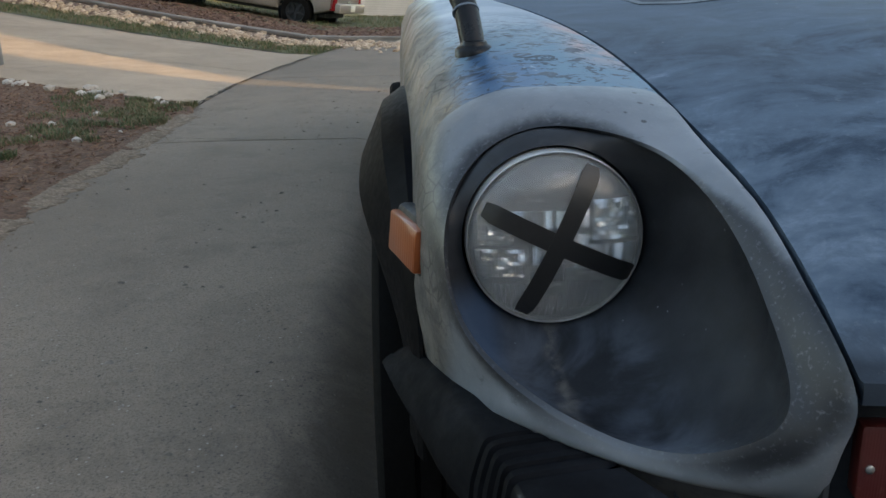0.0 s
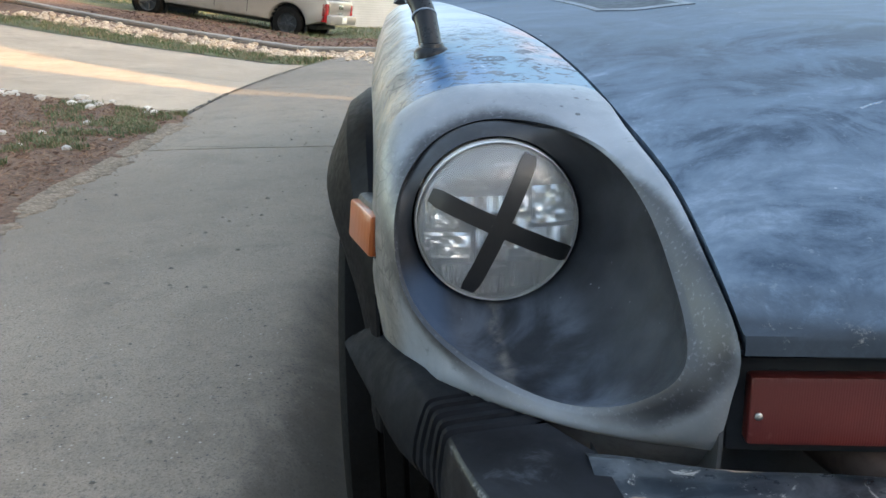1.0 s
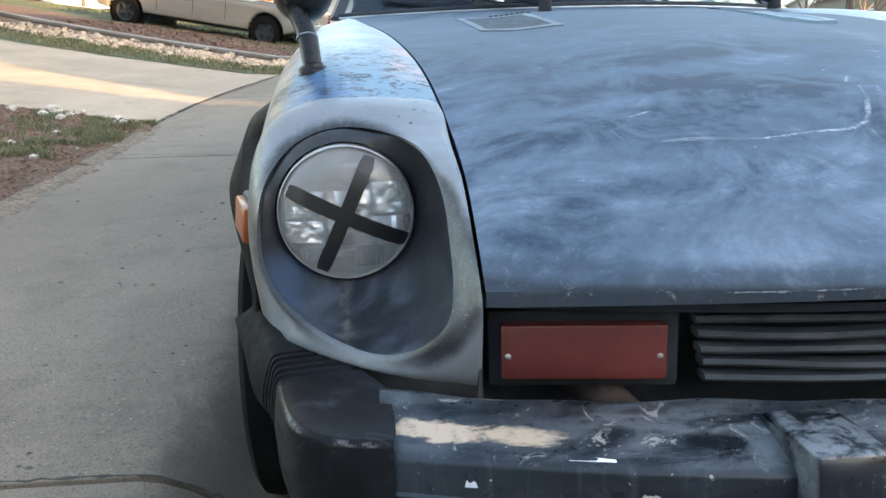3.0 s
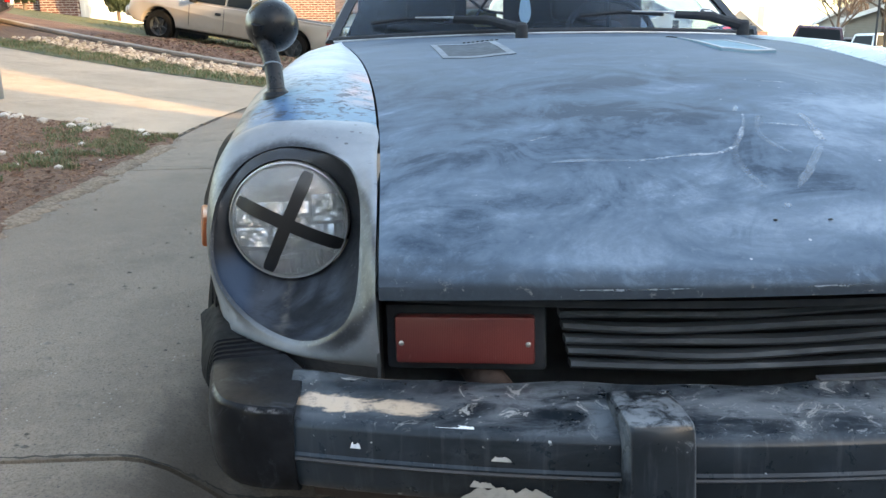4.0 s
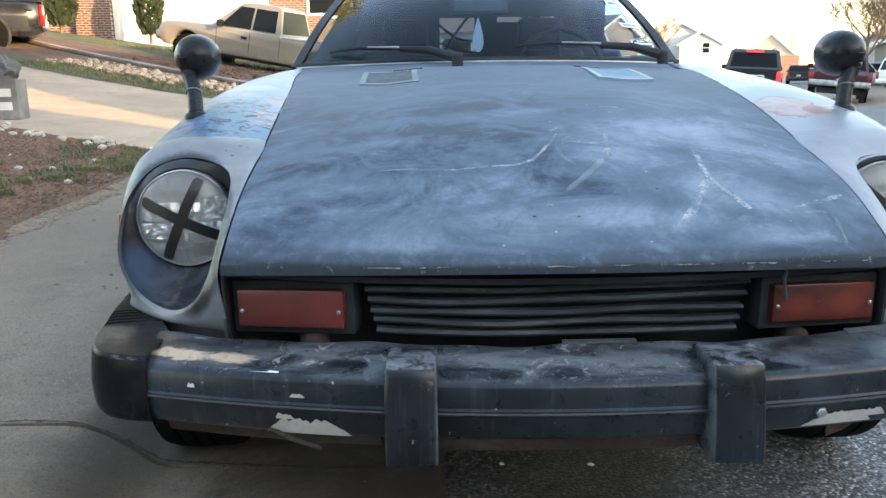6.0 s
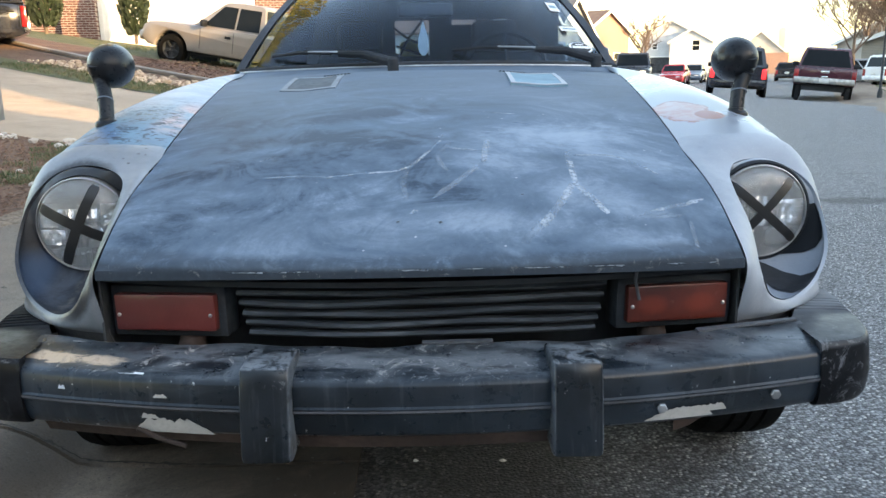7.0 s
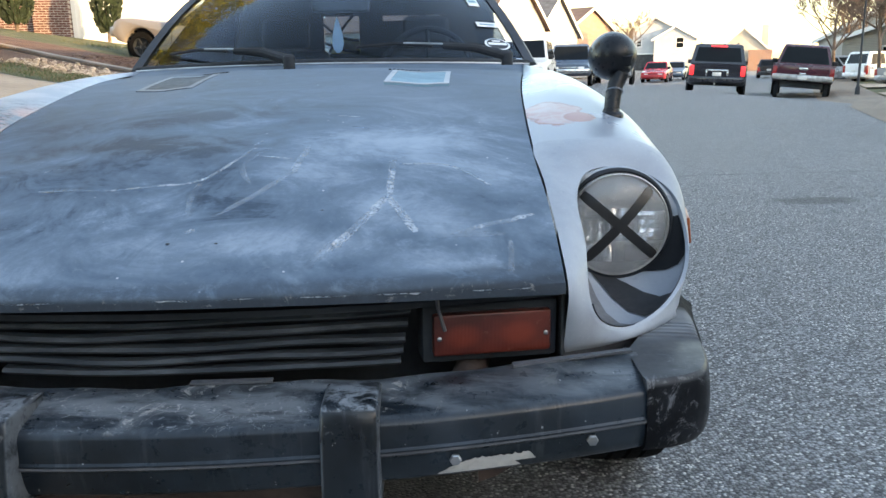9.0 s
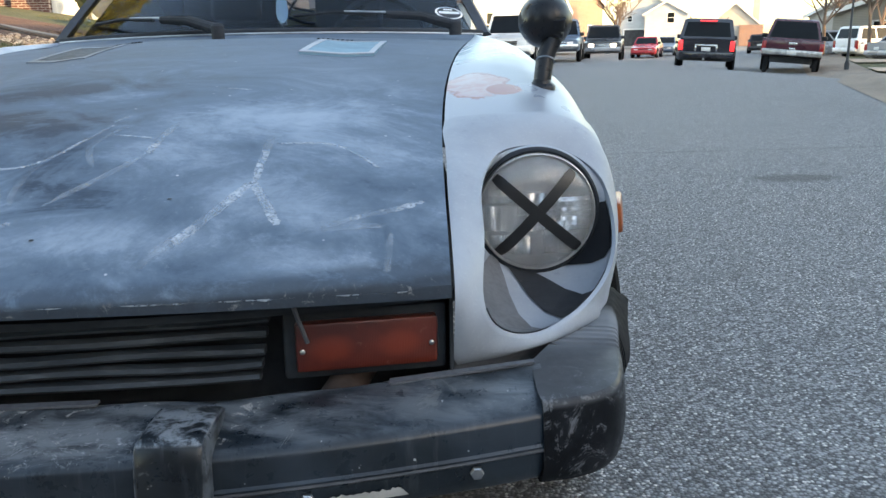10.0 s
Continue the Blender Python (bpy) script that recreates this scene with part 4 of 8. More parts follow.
def section(y):
    """Half section of a fender at y, from the hood seam over the crest to the lower edge."""
    x0, z0 = table(SEAM_X, y), table(SEAM_Z, y)
    g = smooth(0.6, 1.0, y)
    low = 0.47
    d = abs(y - WHEEL_Y)
    if d < 0.365:
        low = max(low, WHEEL_Z + math.sqrt(0.365**2 - d * d))
    w = 0.012 * g
    pts = [(x0, z0), (lerp(x0, 0.70, 0.35), z0 + 0.010), (lerp(x0, 0.70, 0.7), z0 + 0.012), (0.704, z0 + 0.010), (0.748 + w, z0 - 0.004), (0.782 + w, z0 - 0.030), (0.803 + w, z0 - 0.078), (0.811 + w, z0 - 0.16)]
    res = [Vector((x, y, max(z, low))) for x, z in pts]
    for k in range(1, 6):
        res.append(Vector((0.808 + w + 0.006 * math.sin(k / 5 * 3), y, max(low, lerp(pts[-1][1], low, k / 5)))))
    return res


NOSE_FRONT = [(0.519, 0.200, 0.552), (0.5192, 0.196, 0.562), (0.520, 0.180, 0.605), (0.521, 0.171, 0.660), (0.5215, 0.255, 0.711), (0.522, 0.344, 0.751), (0.526, 0.46, 0.782)]
NOSE_LOW = [(0.806, 0.58, 0.475), (0.790, 0.500, 0.508), (0.745, 0.395, 0.533), (0.675, 0.305, 0.545), (0.595, 0.235, 0.550), (0.535, 0.207, 0.5518)]
HL = Vector((0.667, 0.486, 0.6835))
HLR = 0.092


def fender(side):
    sx = Vector((side, 1, 1))
    flip = lambda lp: [Vector((p[0] * side, p[1], p[2])) for p in lp]
    left = side < 0
    paint = M_LFENDER if left else M_RFENDER
    f = part("front_fender", (lambda b: (loft(b, [flip(section(0.60 + 1.62 * k / 40)) for k in range(41)], False), thicken(b, 0.0025), b)[-1])(bmesh.new()), paint, car,
             "blistered blue and brown fender with bare patches" if left else "pale grey fender with a rust-edged pink patch", angle=60)
    # nose cap: ring between the opening's edge and the fender's front
    outer = [Vector(p) for p in NOSE_FRONT] + section(0.60)[:10] + [Vector(p) for p in NOSE_LOW]
    n = 96
    ro = spline(outer, 12, True)
    ri = spline(RIM if left else [(x + 0.022 * smooth(0.62, 0.56, x) * smooth(0.60, 0.68, z), y, z - 0.011 * smooth(0.73, 0.79, z)) for x, y, z in RIM], 16, True)

    def resample(lp, start):
        k0 = min(range(len(lp)), key=lambda i: (lp[i] - start).length)
        lp = lp[k0:] + lp[:k0]
        ang = []
        c = Vector((0.66, 0.40, 0.68))
        for p in lp:
            ang.append(math.atan2(p.z - c.z, p.x - c.x))
        un = [ang[0]]
        for a in ang[1:]:
            d = (a - un[-1] + math.pi) % (2 * math.pi) - math.pi
            un.append(un[-1] + d)
        res = []
        sgn = 1 if un[-1] > un[0] else -1
        for i in range(n):
            tgt = -2.45 + sgn * 2 * math.pi * i / n
            base = un[0]
            while sgn * (tgt - base) < 0:
                tgt += sgn * 2 * math.pi
            while sgn * (tgt - base) >= 2 * math.pi:
                tgt -= sgn * 2 * math.pi
            j = 0
            for j in range(len(un)):
                nxt = un[j + 1] if j + 1 < len(un) else un[0] + sgn * 2 * math.pi
                if sgn * (tgt - un[j]) >= 0 and sgn * (nxt - tgt) > 0:
                    break
            q = lp[(j + 1) % len(lp)]
            w = clamp((tgt - un[j]) / (nxt - un[j] + 1e-9))
            res.append(lp[j].lerp(q, w))
        return res

    A, B = resample(ro, Vector(NOSE_FRONT[0])), resample(ri, Vector(RIM[0]))
    cen = Vector((0.66, 0.62, 0.66))
    rows = []
    for t in (0, 0.25, 0.5, 0.72, 0.88, 0.96, 1.0):
        bul = 0.010 * math.sin(math.pi * t) * (1 if t < 1 else 0)
        row = []
        for a, b in zip(A, B):
            p = a.lerp(b, t)
            d = (p - cen).normalized()
            row.append(p + d * bul)
        rows.append(row)
    bead = [b + (Vector((HL.x, b.y, HL.z)) - b).normalized() * 0.004 + Vector((0, 0.007, 0)) for b in B]
    rows.append(bead)
    bm = bmesh.new()
    loft(bm, [flip(r) for r in rows], True)
    cap = part("headlight_surround", bm, M_SURROUND if left else M_PALE, f, "dull blue-grey primed headlight surround" if left else "pale grey headlight surround", angle=50)
    # scoop between the opening and the lamp
    ring = [Vector((HL.x + (HLR + 0.004) * math.cos(-2.45 + 2 * math.pi * i / n), HL.y + 0.012, HL.z + (HLR + 0.004) * math.sin(-2.45 + 2 * math.pi * i / n))) for i in range(n)]
    if (B[1] - B[0]).length > 0:
        a0 = math.atan2(B[8].z - HL.z, B[8].x - HL.x)
        b0 = math.atan2(ring[8].z - HL.z, ring[8].x - HL.x)
        if abs(((a0 - b0 + math.pi) % (2 * math.pi)) - math.pi) > 0.9:
            ring = [ring[(-i) % n] for i in range(n)]
    rows = [bead]
    for t in (0.12, 0.3, 0.5, 0.7, 0.86, 0.95, 1.0):
        row = []
        for b, c in zip(bead, ring):
            p = b.lerp(c, t)
            out_ = Vector((c.x - HL.x, 0, c.z - HL.z)).normalized()
            p = p + out_ * 0.030 * math.sin(math.pi * t**0.8) * clamp((b - c).length / 0.16)
            row.append(p)
        rows.append(row)
    bm = bmesh.new()
    loft(bm, [flip(r) for r in rows], True)
    scoop = part("headlight_scoop", bm, M_SCOOP if left else M_PALE, f, "scuffed black-painted headlight scoop" if left else "pale grey headlight scoop with black stripes", angle=60)
    if not left:
        # black masked stripes: sectors of the scoop, a hair above it
        def stripe(i0, i1, r0, r1, mat_=M_BLACK):
            bm = bmesh.new()
            cut = []
            for k, row in enumerate(rows[r0:r1]):
                t = k / max(1, r1 - r0 - 1)
                a, b = lerp(i0[0], i0[1], t), lerp(i1[0], i1[1], t)
                line = []
                for q in range(25):
                    u = lerp(a, b, q / 24) % n
                    p = row[int(u)].lerp(row[(int(u) + 1) % n], u % 1)
                    inward = Vector((HL.x - p.x, -0.05, HL.z - p.z)).normalized()
                    line.append(p + inward * 0.0022)
                cut.append(line)
            loft(bm, [flip(l) for l in cut], False)
            part("painted_stripe", bm, mat_, scoop, "grey painted stripe" if mat_ is M_GREYSTRIPE else "matt black stripe, painted or drawn as shade")
        idx = lambda deg: (min(range(n), key=lambda i: abs(((math.degrees(math.atan2(B[i].z - HL.z, B[i].x - HL.x)) - deg + 180) % 360) - 180)))
        for mat_, d0, d1, e0, e1 in ((M_GREYSTRIPE, -150, -92, -138, -134), (M_WORNSTRIPE, -66, -35, -126, -101), (M_BLACK, -3, 8, -78, 4)):
            u0, u1, w0, w1 = idx(d0), idx(d1), idx(e0), idx(e1)
            near = lambda a, b: b + n * round((a - b) / n)
            u1, w0 = near(u0, u1), near(u0, w0)
            w1 = near(w0, w1)
            stripe((u0, w0), (u1, w1), 0, 8, mat_)
        # two black arcs over the lamp stand in for the opening's shadow line
        u0, u1 = idx(172), idx(40)
        u1 = u1 + n * round((u0 - u1) / n)
        stripe((u0, u0), (u1, u1), 6, 8)
        u0, u1 = idx(172), idx(112)
        u1 = u1 + n * round((u0 - u1) / n)
        stripe((u0, u0), (u1, u1), 5, 8)
    return f, cap


def headlight(side):
    c = Vector((HL.x * side, HL.y, HL.z))
    tilt = Matrix.Translation(c) @ FACING_Y
    h = part("headlight", (lambda b: (lathe(b, [(HLR + 0.001, -0.03), (HLR + 0.001, -0.004), (HLR + 0.0004, 0.0010), (HLR - 0.0008, 0.0020), (HLR - 0.0019, 0.0008), (HLR - 0.0025, -0.004), (HLR - 0.0025, -0.03)], 64, tilt), b)[-1])(bmesh.new()),
             M_RING, car, "round headlight with worn chrome ring, crossed by black tape")
    R = HLR - 0.0023
    if side > 0:
        bm = bmesh.new()
        lathe(bm, [(HLR + 0.0012, -0.012), (HLR + 0.0018, -0.0035), (HLR + 0.0050, -0.0020), (HLR + 0.0085, -0.0045), (HLR + 0.0095, -0.014)], 64, tilt)
        part("gasket", bm, M_DULL, h, "black rubber gasket", angle=60)
    bm = bmesh.new()
    dome = [(R, -0.004)] + [(R * math.cos(a), -0.004 + 0.030 * math.sin(a)) for a in [math.radians(d) for d in range(6, 91, 6)]]
    lathe(bm, dome, 64, tilt)
    lathe(bm, [(r * 0.985, z - 0.003) for r, z in dome[::-1]], 64, tilt)
    lens = part("lens", bm, M_LENS, h, "hazy fluted glass lens", angle=80)
    lens.visible_shadow = False
    bm = bmesh.new()
    lathe(bm, [(R, -0.010), (R * 0.93, -0.024), (R * 0.75, -0.045), (R * 0.5, -0.062), (R * 0.22, -0.070), (0, -0.071)], 48, tilt)
    part("reflector", bm, M_REFLECTOR, h, angle=80)
    bm = bmesh.new()
    lathe(bm, [(0.0, -0.018), (0.010, -0.019), (0.014, -0.024), (0.013, -0.034), (0.006, -0.070)], 20, tilt)
    part("bulb_shield", bm, M_STEEL, h)
    # moulded prisms of the lens: blocks at the sides, flutes below, plain towards the top
    rnd = random.Random(4 + side)
    bm = bmesh.new()

    def facet(x0, x1, z0, z1, ax, az):
        mx, mz = (x0 + x1) / 2, (z0 + z1) / 2
        if math.hypot(mx, mz) > R * 0.93:
            return
        q = []
        for x, z in ((x0, z0), (x1, z0), (x1, z1), (x0, z1)):
            d = -0.0035 + (x - mx) * math.tan(ax) + (z - mz) * math.tan(az)
            q.append(bm.verts.new(c + Vector((x, 0.004 - d, z))))
        bm.faces.new(q)
    zones = [(-0.86, -0.34, -0.40, -0.08, 9, 7), (-0.84, -0.46, -0.04, 0.30, 7, 6), (0.34, 0.92, -0.36, -0.04, 17, 1), (0.40, 0.90, 0.0, 0.44, 9, 9), (-0.74, -0.30, -0.78, -0.46, 15, 1), (-0.30, 0.06, -0.88, -0.60, 11, 1),
             (-0.28, 0.10, -0.46, -0.04, 10, 2), (0.14, 0.52, -0.80, -0.44, 12, 1), (-0.46, 0.34, 0.14, 0.34, 14, 1), (0.10, 0.34, -0.30, 0.08, 7, 2)]
    if side > 0:
        zones = [(-0.88, -0.30, -0.30, 0.14, 18, 1), (-0.76, -0.10, -0.70, -0.34, 20, 1), (0.34, 0.88, -0.30, 0.26, 9, 7), (-0.26, 0.30, -0.30, 0.06, 16, 1), (0.10, 0.70, -0.70, -0.34, 18, 1), (-0.34, 0.30, 0.10, 0.34, 12, 1), (-0.80, -0.42, 0.18, 0.40, 4, 2)]
    lift = -0.15 if side > 0 else 0.0
    for x0, x1, z0, z1, nx, nz in zones:
        ridged = nx > 9 or nz == 1
        dx, dz = (x1 - x0) / nx, (z1 - z0) / nz
        gx, gz = dx * (0.12 if ridged else 0.05), dz * 0.05
        for i in range(nx):
            for j in range(nz):
                facet(R * (x0 + dx * i + gx), R * (x0 + dx * (i + 1) - gx), R * (z0 + dz * j + gz), R * (z0 + dz * (j + 1) - gz),
                      rnd.choice((-0.25, 0.25)) * (0.5 if side > 0 else 1.0) if ridged else rnd.uniform(-0.2, 0.2), -(rnd.uniform(0.18 + lift, 0.46 + lift) if ridged else rnd.uniform(0.04, 0.42)))
    part("lens_prisms", bm, M_PRISM, h, smooth_faces=False)

    def dome_y(x, z):
        r = min(math.hypot(x, z), R * 0.999)
        return 0.004 - 0.030 * math.sqrt(1 - (r / R) ** 2)
    if side < 0:
        strips = [((-0.075, 0.037), (0.083, -0.039), 0.0205, 0.0019), ((0.036, 0.077), (-0.036, -0.076), 0.0195, 0.0012)]
    else:
        strips = [((-0.066, 0.058), (0.066, -0.056), 0.0175, 0.0019), ((0.055, 0.066), (-0.062, -0.062), 0.0175, 0.0012)]
    for (ax, az), (bx, bz), w, up in strips:
        bm = bmesh.new()
        d = Vector((bx - ax, bz - az)).normalized()
        nrm = Vector((-d.y, d.x)) * w / 2
        rows = []
        for k in range(19):
            p = Vector((lerp(ax, bx, k / 18), lerp(az, bz, k / 18)))
            ww = nrm * (0.75 if k in (0, 18) else 1)
            rows.append([Vector((c.x + p.x + ww.x * q, c.y + dome_y(p.x + ww.x * q, p.y + ww.y * q) - up, c.z + p.y + ww.y * q)) for q in (-1, -0.5, 0, 0.5, 1)])
        loft(bm, rows, False)
        thicken(bm, 0.0009)
        part("tape_strip", bm, M_TAPE, h, "strip of black tape")
    return h


for s in (-1, 1):
    fender(s)
    headlight(s)

# side markers
for s in (-1, 1):
    m = Matrix.Translation((s * 0.804, 0.585, 0.660)) @ pose(0, 0, 0, 0, -6 * s, -15 * s)
    bm = bmesh.new()
    box(bm, -0.014, 0.012, -0.066, 0.064, -0.034, 0.032, 0.008, 2, m)
    mk = part("side_marker", bm, M_BLACK, car, "orange side marker lamp in a black rubber base")
    bm = bmesh.new()
    box(bm, 0.008 if s > 0 else -0.024, 0.024 if s > 0 else -0.008, -0.054, 0.056, -0.026, 0.024, 0.004, 2, m)
    part("marker_lens", bm, M_AMBER, mk, "amber plastic lens")

# black wheel-arch flares, wheels
for s in (-1, 1):
    bm = bmesh.new()
    rows = []
    for k in range(31):
        a = radians(lerp(12 if s < 0 else 40, 176, k / 30))
        row = []
        bulge = (1 if s < 0 else 0.85) * (0.22 + 0.78 * smooth(radians(20), radians(72), a))
        for r, x in ((0.490, 0.806), (0.487, 0.822), (0.470, 0.846), (0.466, 0.852), (0.388, 0.886), (0.380, 0.889), (0.364, 0.886), (0.358, 0.876), (0.362, 0.812)):
            x = 0.806 + (x - 0.806) * bulge
            row.append(Vector((s * x, WHEEL_Y - r * math.cos(a), WHEEL_Z + r * math.sin(a))))
        rows.append(row)
    loft(bm, rows, False)
    part("wheel_flare", bm, M_FLARE if s < 0 else M_RFENDER, car, "black plastic wheel-arch flare" if s < 0 else "pale wheel-arch lip", angle=25)
TYRE = [(0.19, -0.085), (0.245, -0.098), (0.290, -0.096), (0.306, -0.085), (0.311, -0.062), (0.311, -0.042), (0.303, -0.040), (0.303, -0.034), (0.312, -0.032), (0.312, -0.004), (0.303, -0.002), (0.303, 0.004), (0.312, 0.006), (0.312, 0.032), (0.303, 0.034), (0.303, 0.040), (0.311, 0.042), (0.311, 0.062), (0.306, 0.085), (0.290, 0.096), (0.245, 0.098), (0.19, 0.085)]
for s, y in ((-1, WHEEL_Y), (1, WHEEL_Y), (-1, 3.30), (1, 3.30)):
    m = Matrix.Translation((s * 0.778, y, WHEEL_Z)) @ pose(0, 0, 0, 0, 90 * s, 0)
    bm = bmesh.new()
    lathe(bm, TYRE, 64, m)
    wh = part("wheel", bm, M_TYRE, car, "worn black tyre", angle=40)
    bm = bmesh.new()
    lathe(bm, [(0.0, 0.03), (0.06, 0.035), (0.065, 0.045), (0.11, 0.05), (0.155, 0.04), (0.175, 0.06), (0.192, 0.088), (0.196, 0.08), (0.19, -0.085)], 32, m)
    part("rim", bm, M_DARK, wh)

# grille opening: dark shell, slats, turn signals
bm = bmesh.new()
loft(bm, [[Vector((x, y, z)) for x in (-0.52, 0.52)] for y, z in ((0.30, 0.66), (0.30, 0.45), (0.17, 0.45))], False)
loft(bm, [[Vector((s * 0.519, 0.19, z)), Vector((s * 0.519, 0.32, z))] for s in (1,) for z in (0.40, 0.655)], False)
loft(bm, [[Vector((-0.519, 0.19, z)), Vector((-0.519, 0.32, z))] for z in (0.40, 0.655)], False)
thicken(bm, 0.004)
part("grille_shell", bm, M_DARK, car)
bm = bmesh.new()
rows = []
for k in range(25):
    x = lerp(-0.517, 0.517, k / 24)
    y = hood_front(x) + 0.03
    rows.append([Vector((x, y + 0.06, 0.652)), Vector((x, y, 0.650)), Vector((x, y, 0.641)), Vector((x, y + 0.012, 0.638)), Vector((x, y + 0.06, 0.640))])
loft(bm, rows, False)
part("upper_rail", bm, M_DULL, car, "black rail below the hood edge")
for k, z in enumerate((0.627, 0.608, 0.589, 0.571, 0.554)):
    bm = bmesh.new()
    prof = [(0.0, 0.0), (0.004, 0.0042), (0.020, 0.0050), (0.024, 0.0), (0.020, -0.0050), (0.004, -0.0042)]
    rows = []
    half = 0.298 - 0.004 * k
    for i in range(25):
        x = lerp(-half, half, i / 24)
        sag = 0.0035 * math.sin(3.1 * x * (k + 2)) * (0.9 if k < 2 else 0.55) + 0.0012 * math.sin(21 * x + 2.3 * k)
        y = 0.150 + 0.26 * x * x + 0.006 * k * 0.3
        rows.append([Vector((x, y + a, z + b + sag)) for a, b in prof])
    loft(bm, rows, True, True, True)
    part("grille_slat", bm, M_SLAT, car, angle=40)
for s in (-1, 1):
    m = Matrix.Translation((s * 0.413, 0.190, 0.594)) @ pose(0, 0, 0, 0, 0.8 * s, 9 * s)
    bm = bmesh.new()
    box(bm, -0.100, 0.100, 0.0, 0.05, -0.045, 0.042, 0.006, 2, m)
    sg = part("turn_signal", bm, M_DULL, car, "rectangular turn signal in a black housing")
    bm = bmesh.new()
    box(bm, -0.086, 0.086, -0.014, 0.004, -0.031, 0.030, 0.004, 2, m)
    part("signal_lens", bm, M_SIGL if s < 0 else M_SIGR, sg, "dull brick-red plastic lens" if s < 0 else "ribbed orange-red plastic lens")
    for q in (-1, 1):
        bm = bmesh.new()
        lathe(bm, [(0.0034, 0.0), (0.0034, 0.0015), (0.002, 0.0024), (0.0, 0.0026)], 10, m @ Matrix.Translation((q * 0.078, -0.014, -0.004)) @ FACING_Y)
        part("screw", bm, M_STEEL, sg)
bm = bmesh.new()
tube(bm, [(0.335, 0.13, 0.665), (0.337, 0.148, 0.640), (0.346, 0.155, 0.606)], 0.0028, 6)
part("loose_strip", bm, M_TRIMGREY, car, "loose grey strip hanging over the signal")
for s in (-1, 1):
    bm = bmesh.new()
    tube(bm, [(s * 0.37, 0.10, 0.500), (s * 0.375, 0.17, 0.525), (s * 0.40, 0.28, 0.53)], 0.024, 12)
    part("bumper_strut", bm, M_RUSTY, car, "rusty bumper mounting strut")


# bumper
def bump_y(x):
    return 0.006 + 0.235 * x * x


BAR = [(0.125, 0.534), (0.120, 0.548), (0.108, 0.551), (0.070, 0.546), (0.035, 0.540), (0.016, 0.5365), (0.009, 0.534), (0.0045, 0.530), (0.002, 0.525), (0.0, 0.497), (-0.003, 0.494), (-0.003, 0.488), (0.001, 0.485), (0.006, 0.462), (0.012, 0.449), (0.020, 0.443), (0.040, 0.441), (0.060, 0.445)]
bm = bmesh.new()
rows = []
for k in range(65):
    x = lerp(-0.628, 0.628, k / 64)
    w = 0.0022 * math.sin(x * 17) + 0.0015 * math.sin(x * 41 + 1)
    rows.append([Vector((x, bump_y(x) + a * (1 - 0.12 * abs(x)), b + (w if a > 0.09 else 0))) for a, b in BAR])
loft(bm, rows, False)
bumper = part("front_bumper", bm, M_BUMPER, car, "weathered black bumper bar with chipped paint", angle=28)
bm = bmesh.new()
for k in range(64):
    x0, x1 = lerp(-0.63, 0.63, k / 64), lerp(-0.63, 0.63, (k + 1) / 64)
    loft(bm, [[Vector((x, bump_y(x) - 0.0042, 0.4890)), Vector((x, bump_y(x) - 0.0042, 0.4925))] for x in (x0, x1)], False)
bmesh.ops.remove_doubles(bm, verts=bm.verts[:], dist=1e-5)
part("trim_line", bm, M_TRIMGREY, bumper, "thin grey line along the bumper face")
for a, b, z0, z1 in ((-0.60, -0.27, 0.420, 0.443), (-0.19, 0.19, 0.417, 0.443)):
    bm = bmesh.new()
    rows = []
    for k in range(13):
        x = lerp(a, b, k / 12)
        rows.append([Vector((x, bump_y(x) + 0.03, z1)), Vector((x, bump_y(x) + 0.045, z0)), Vector((x, bump_y(x) + 0.12, z0 - 0.01))])
    loft(bm, rows, False)
    thicken(bm, 0.003)
    part("bumper_apron", bm, M_RUSTY, bumper, "rusty brown steel edge below the bumper")
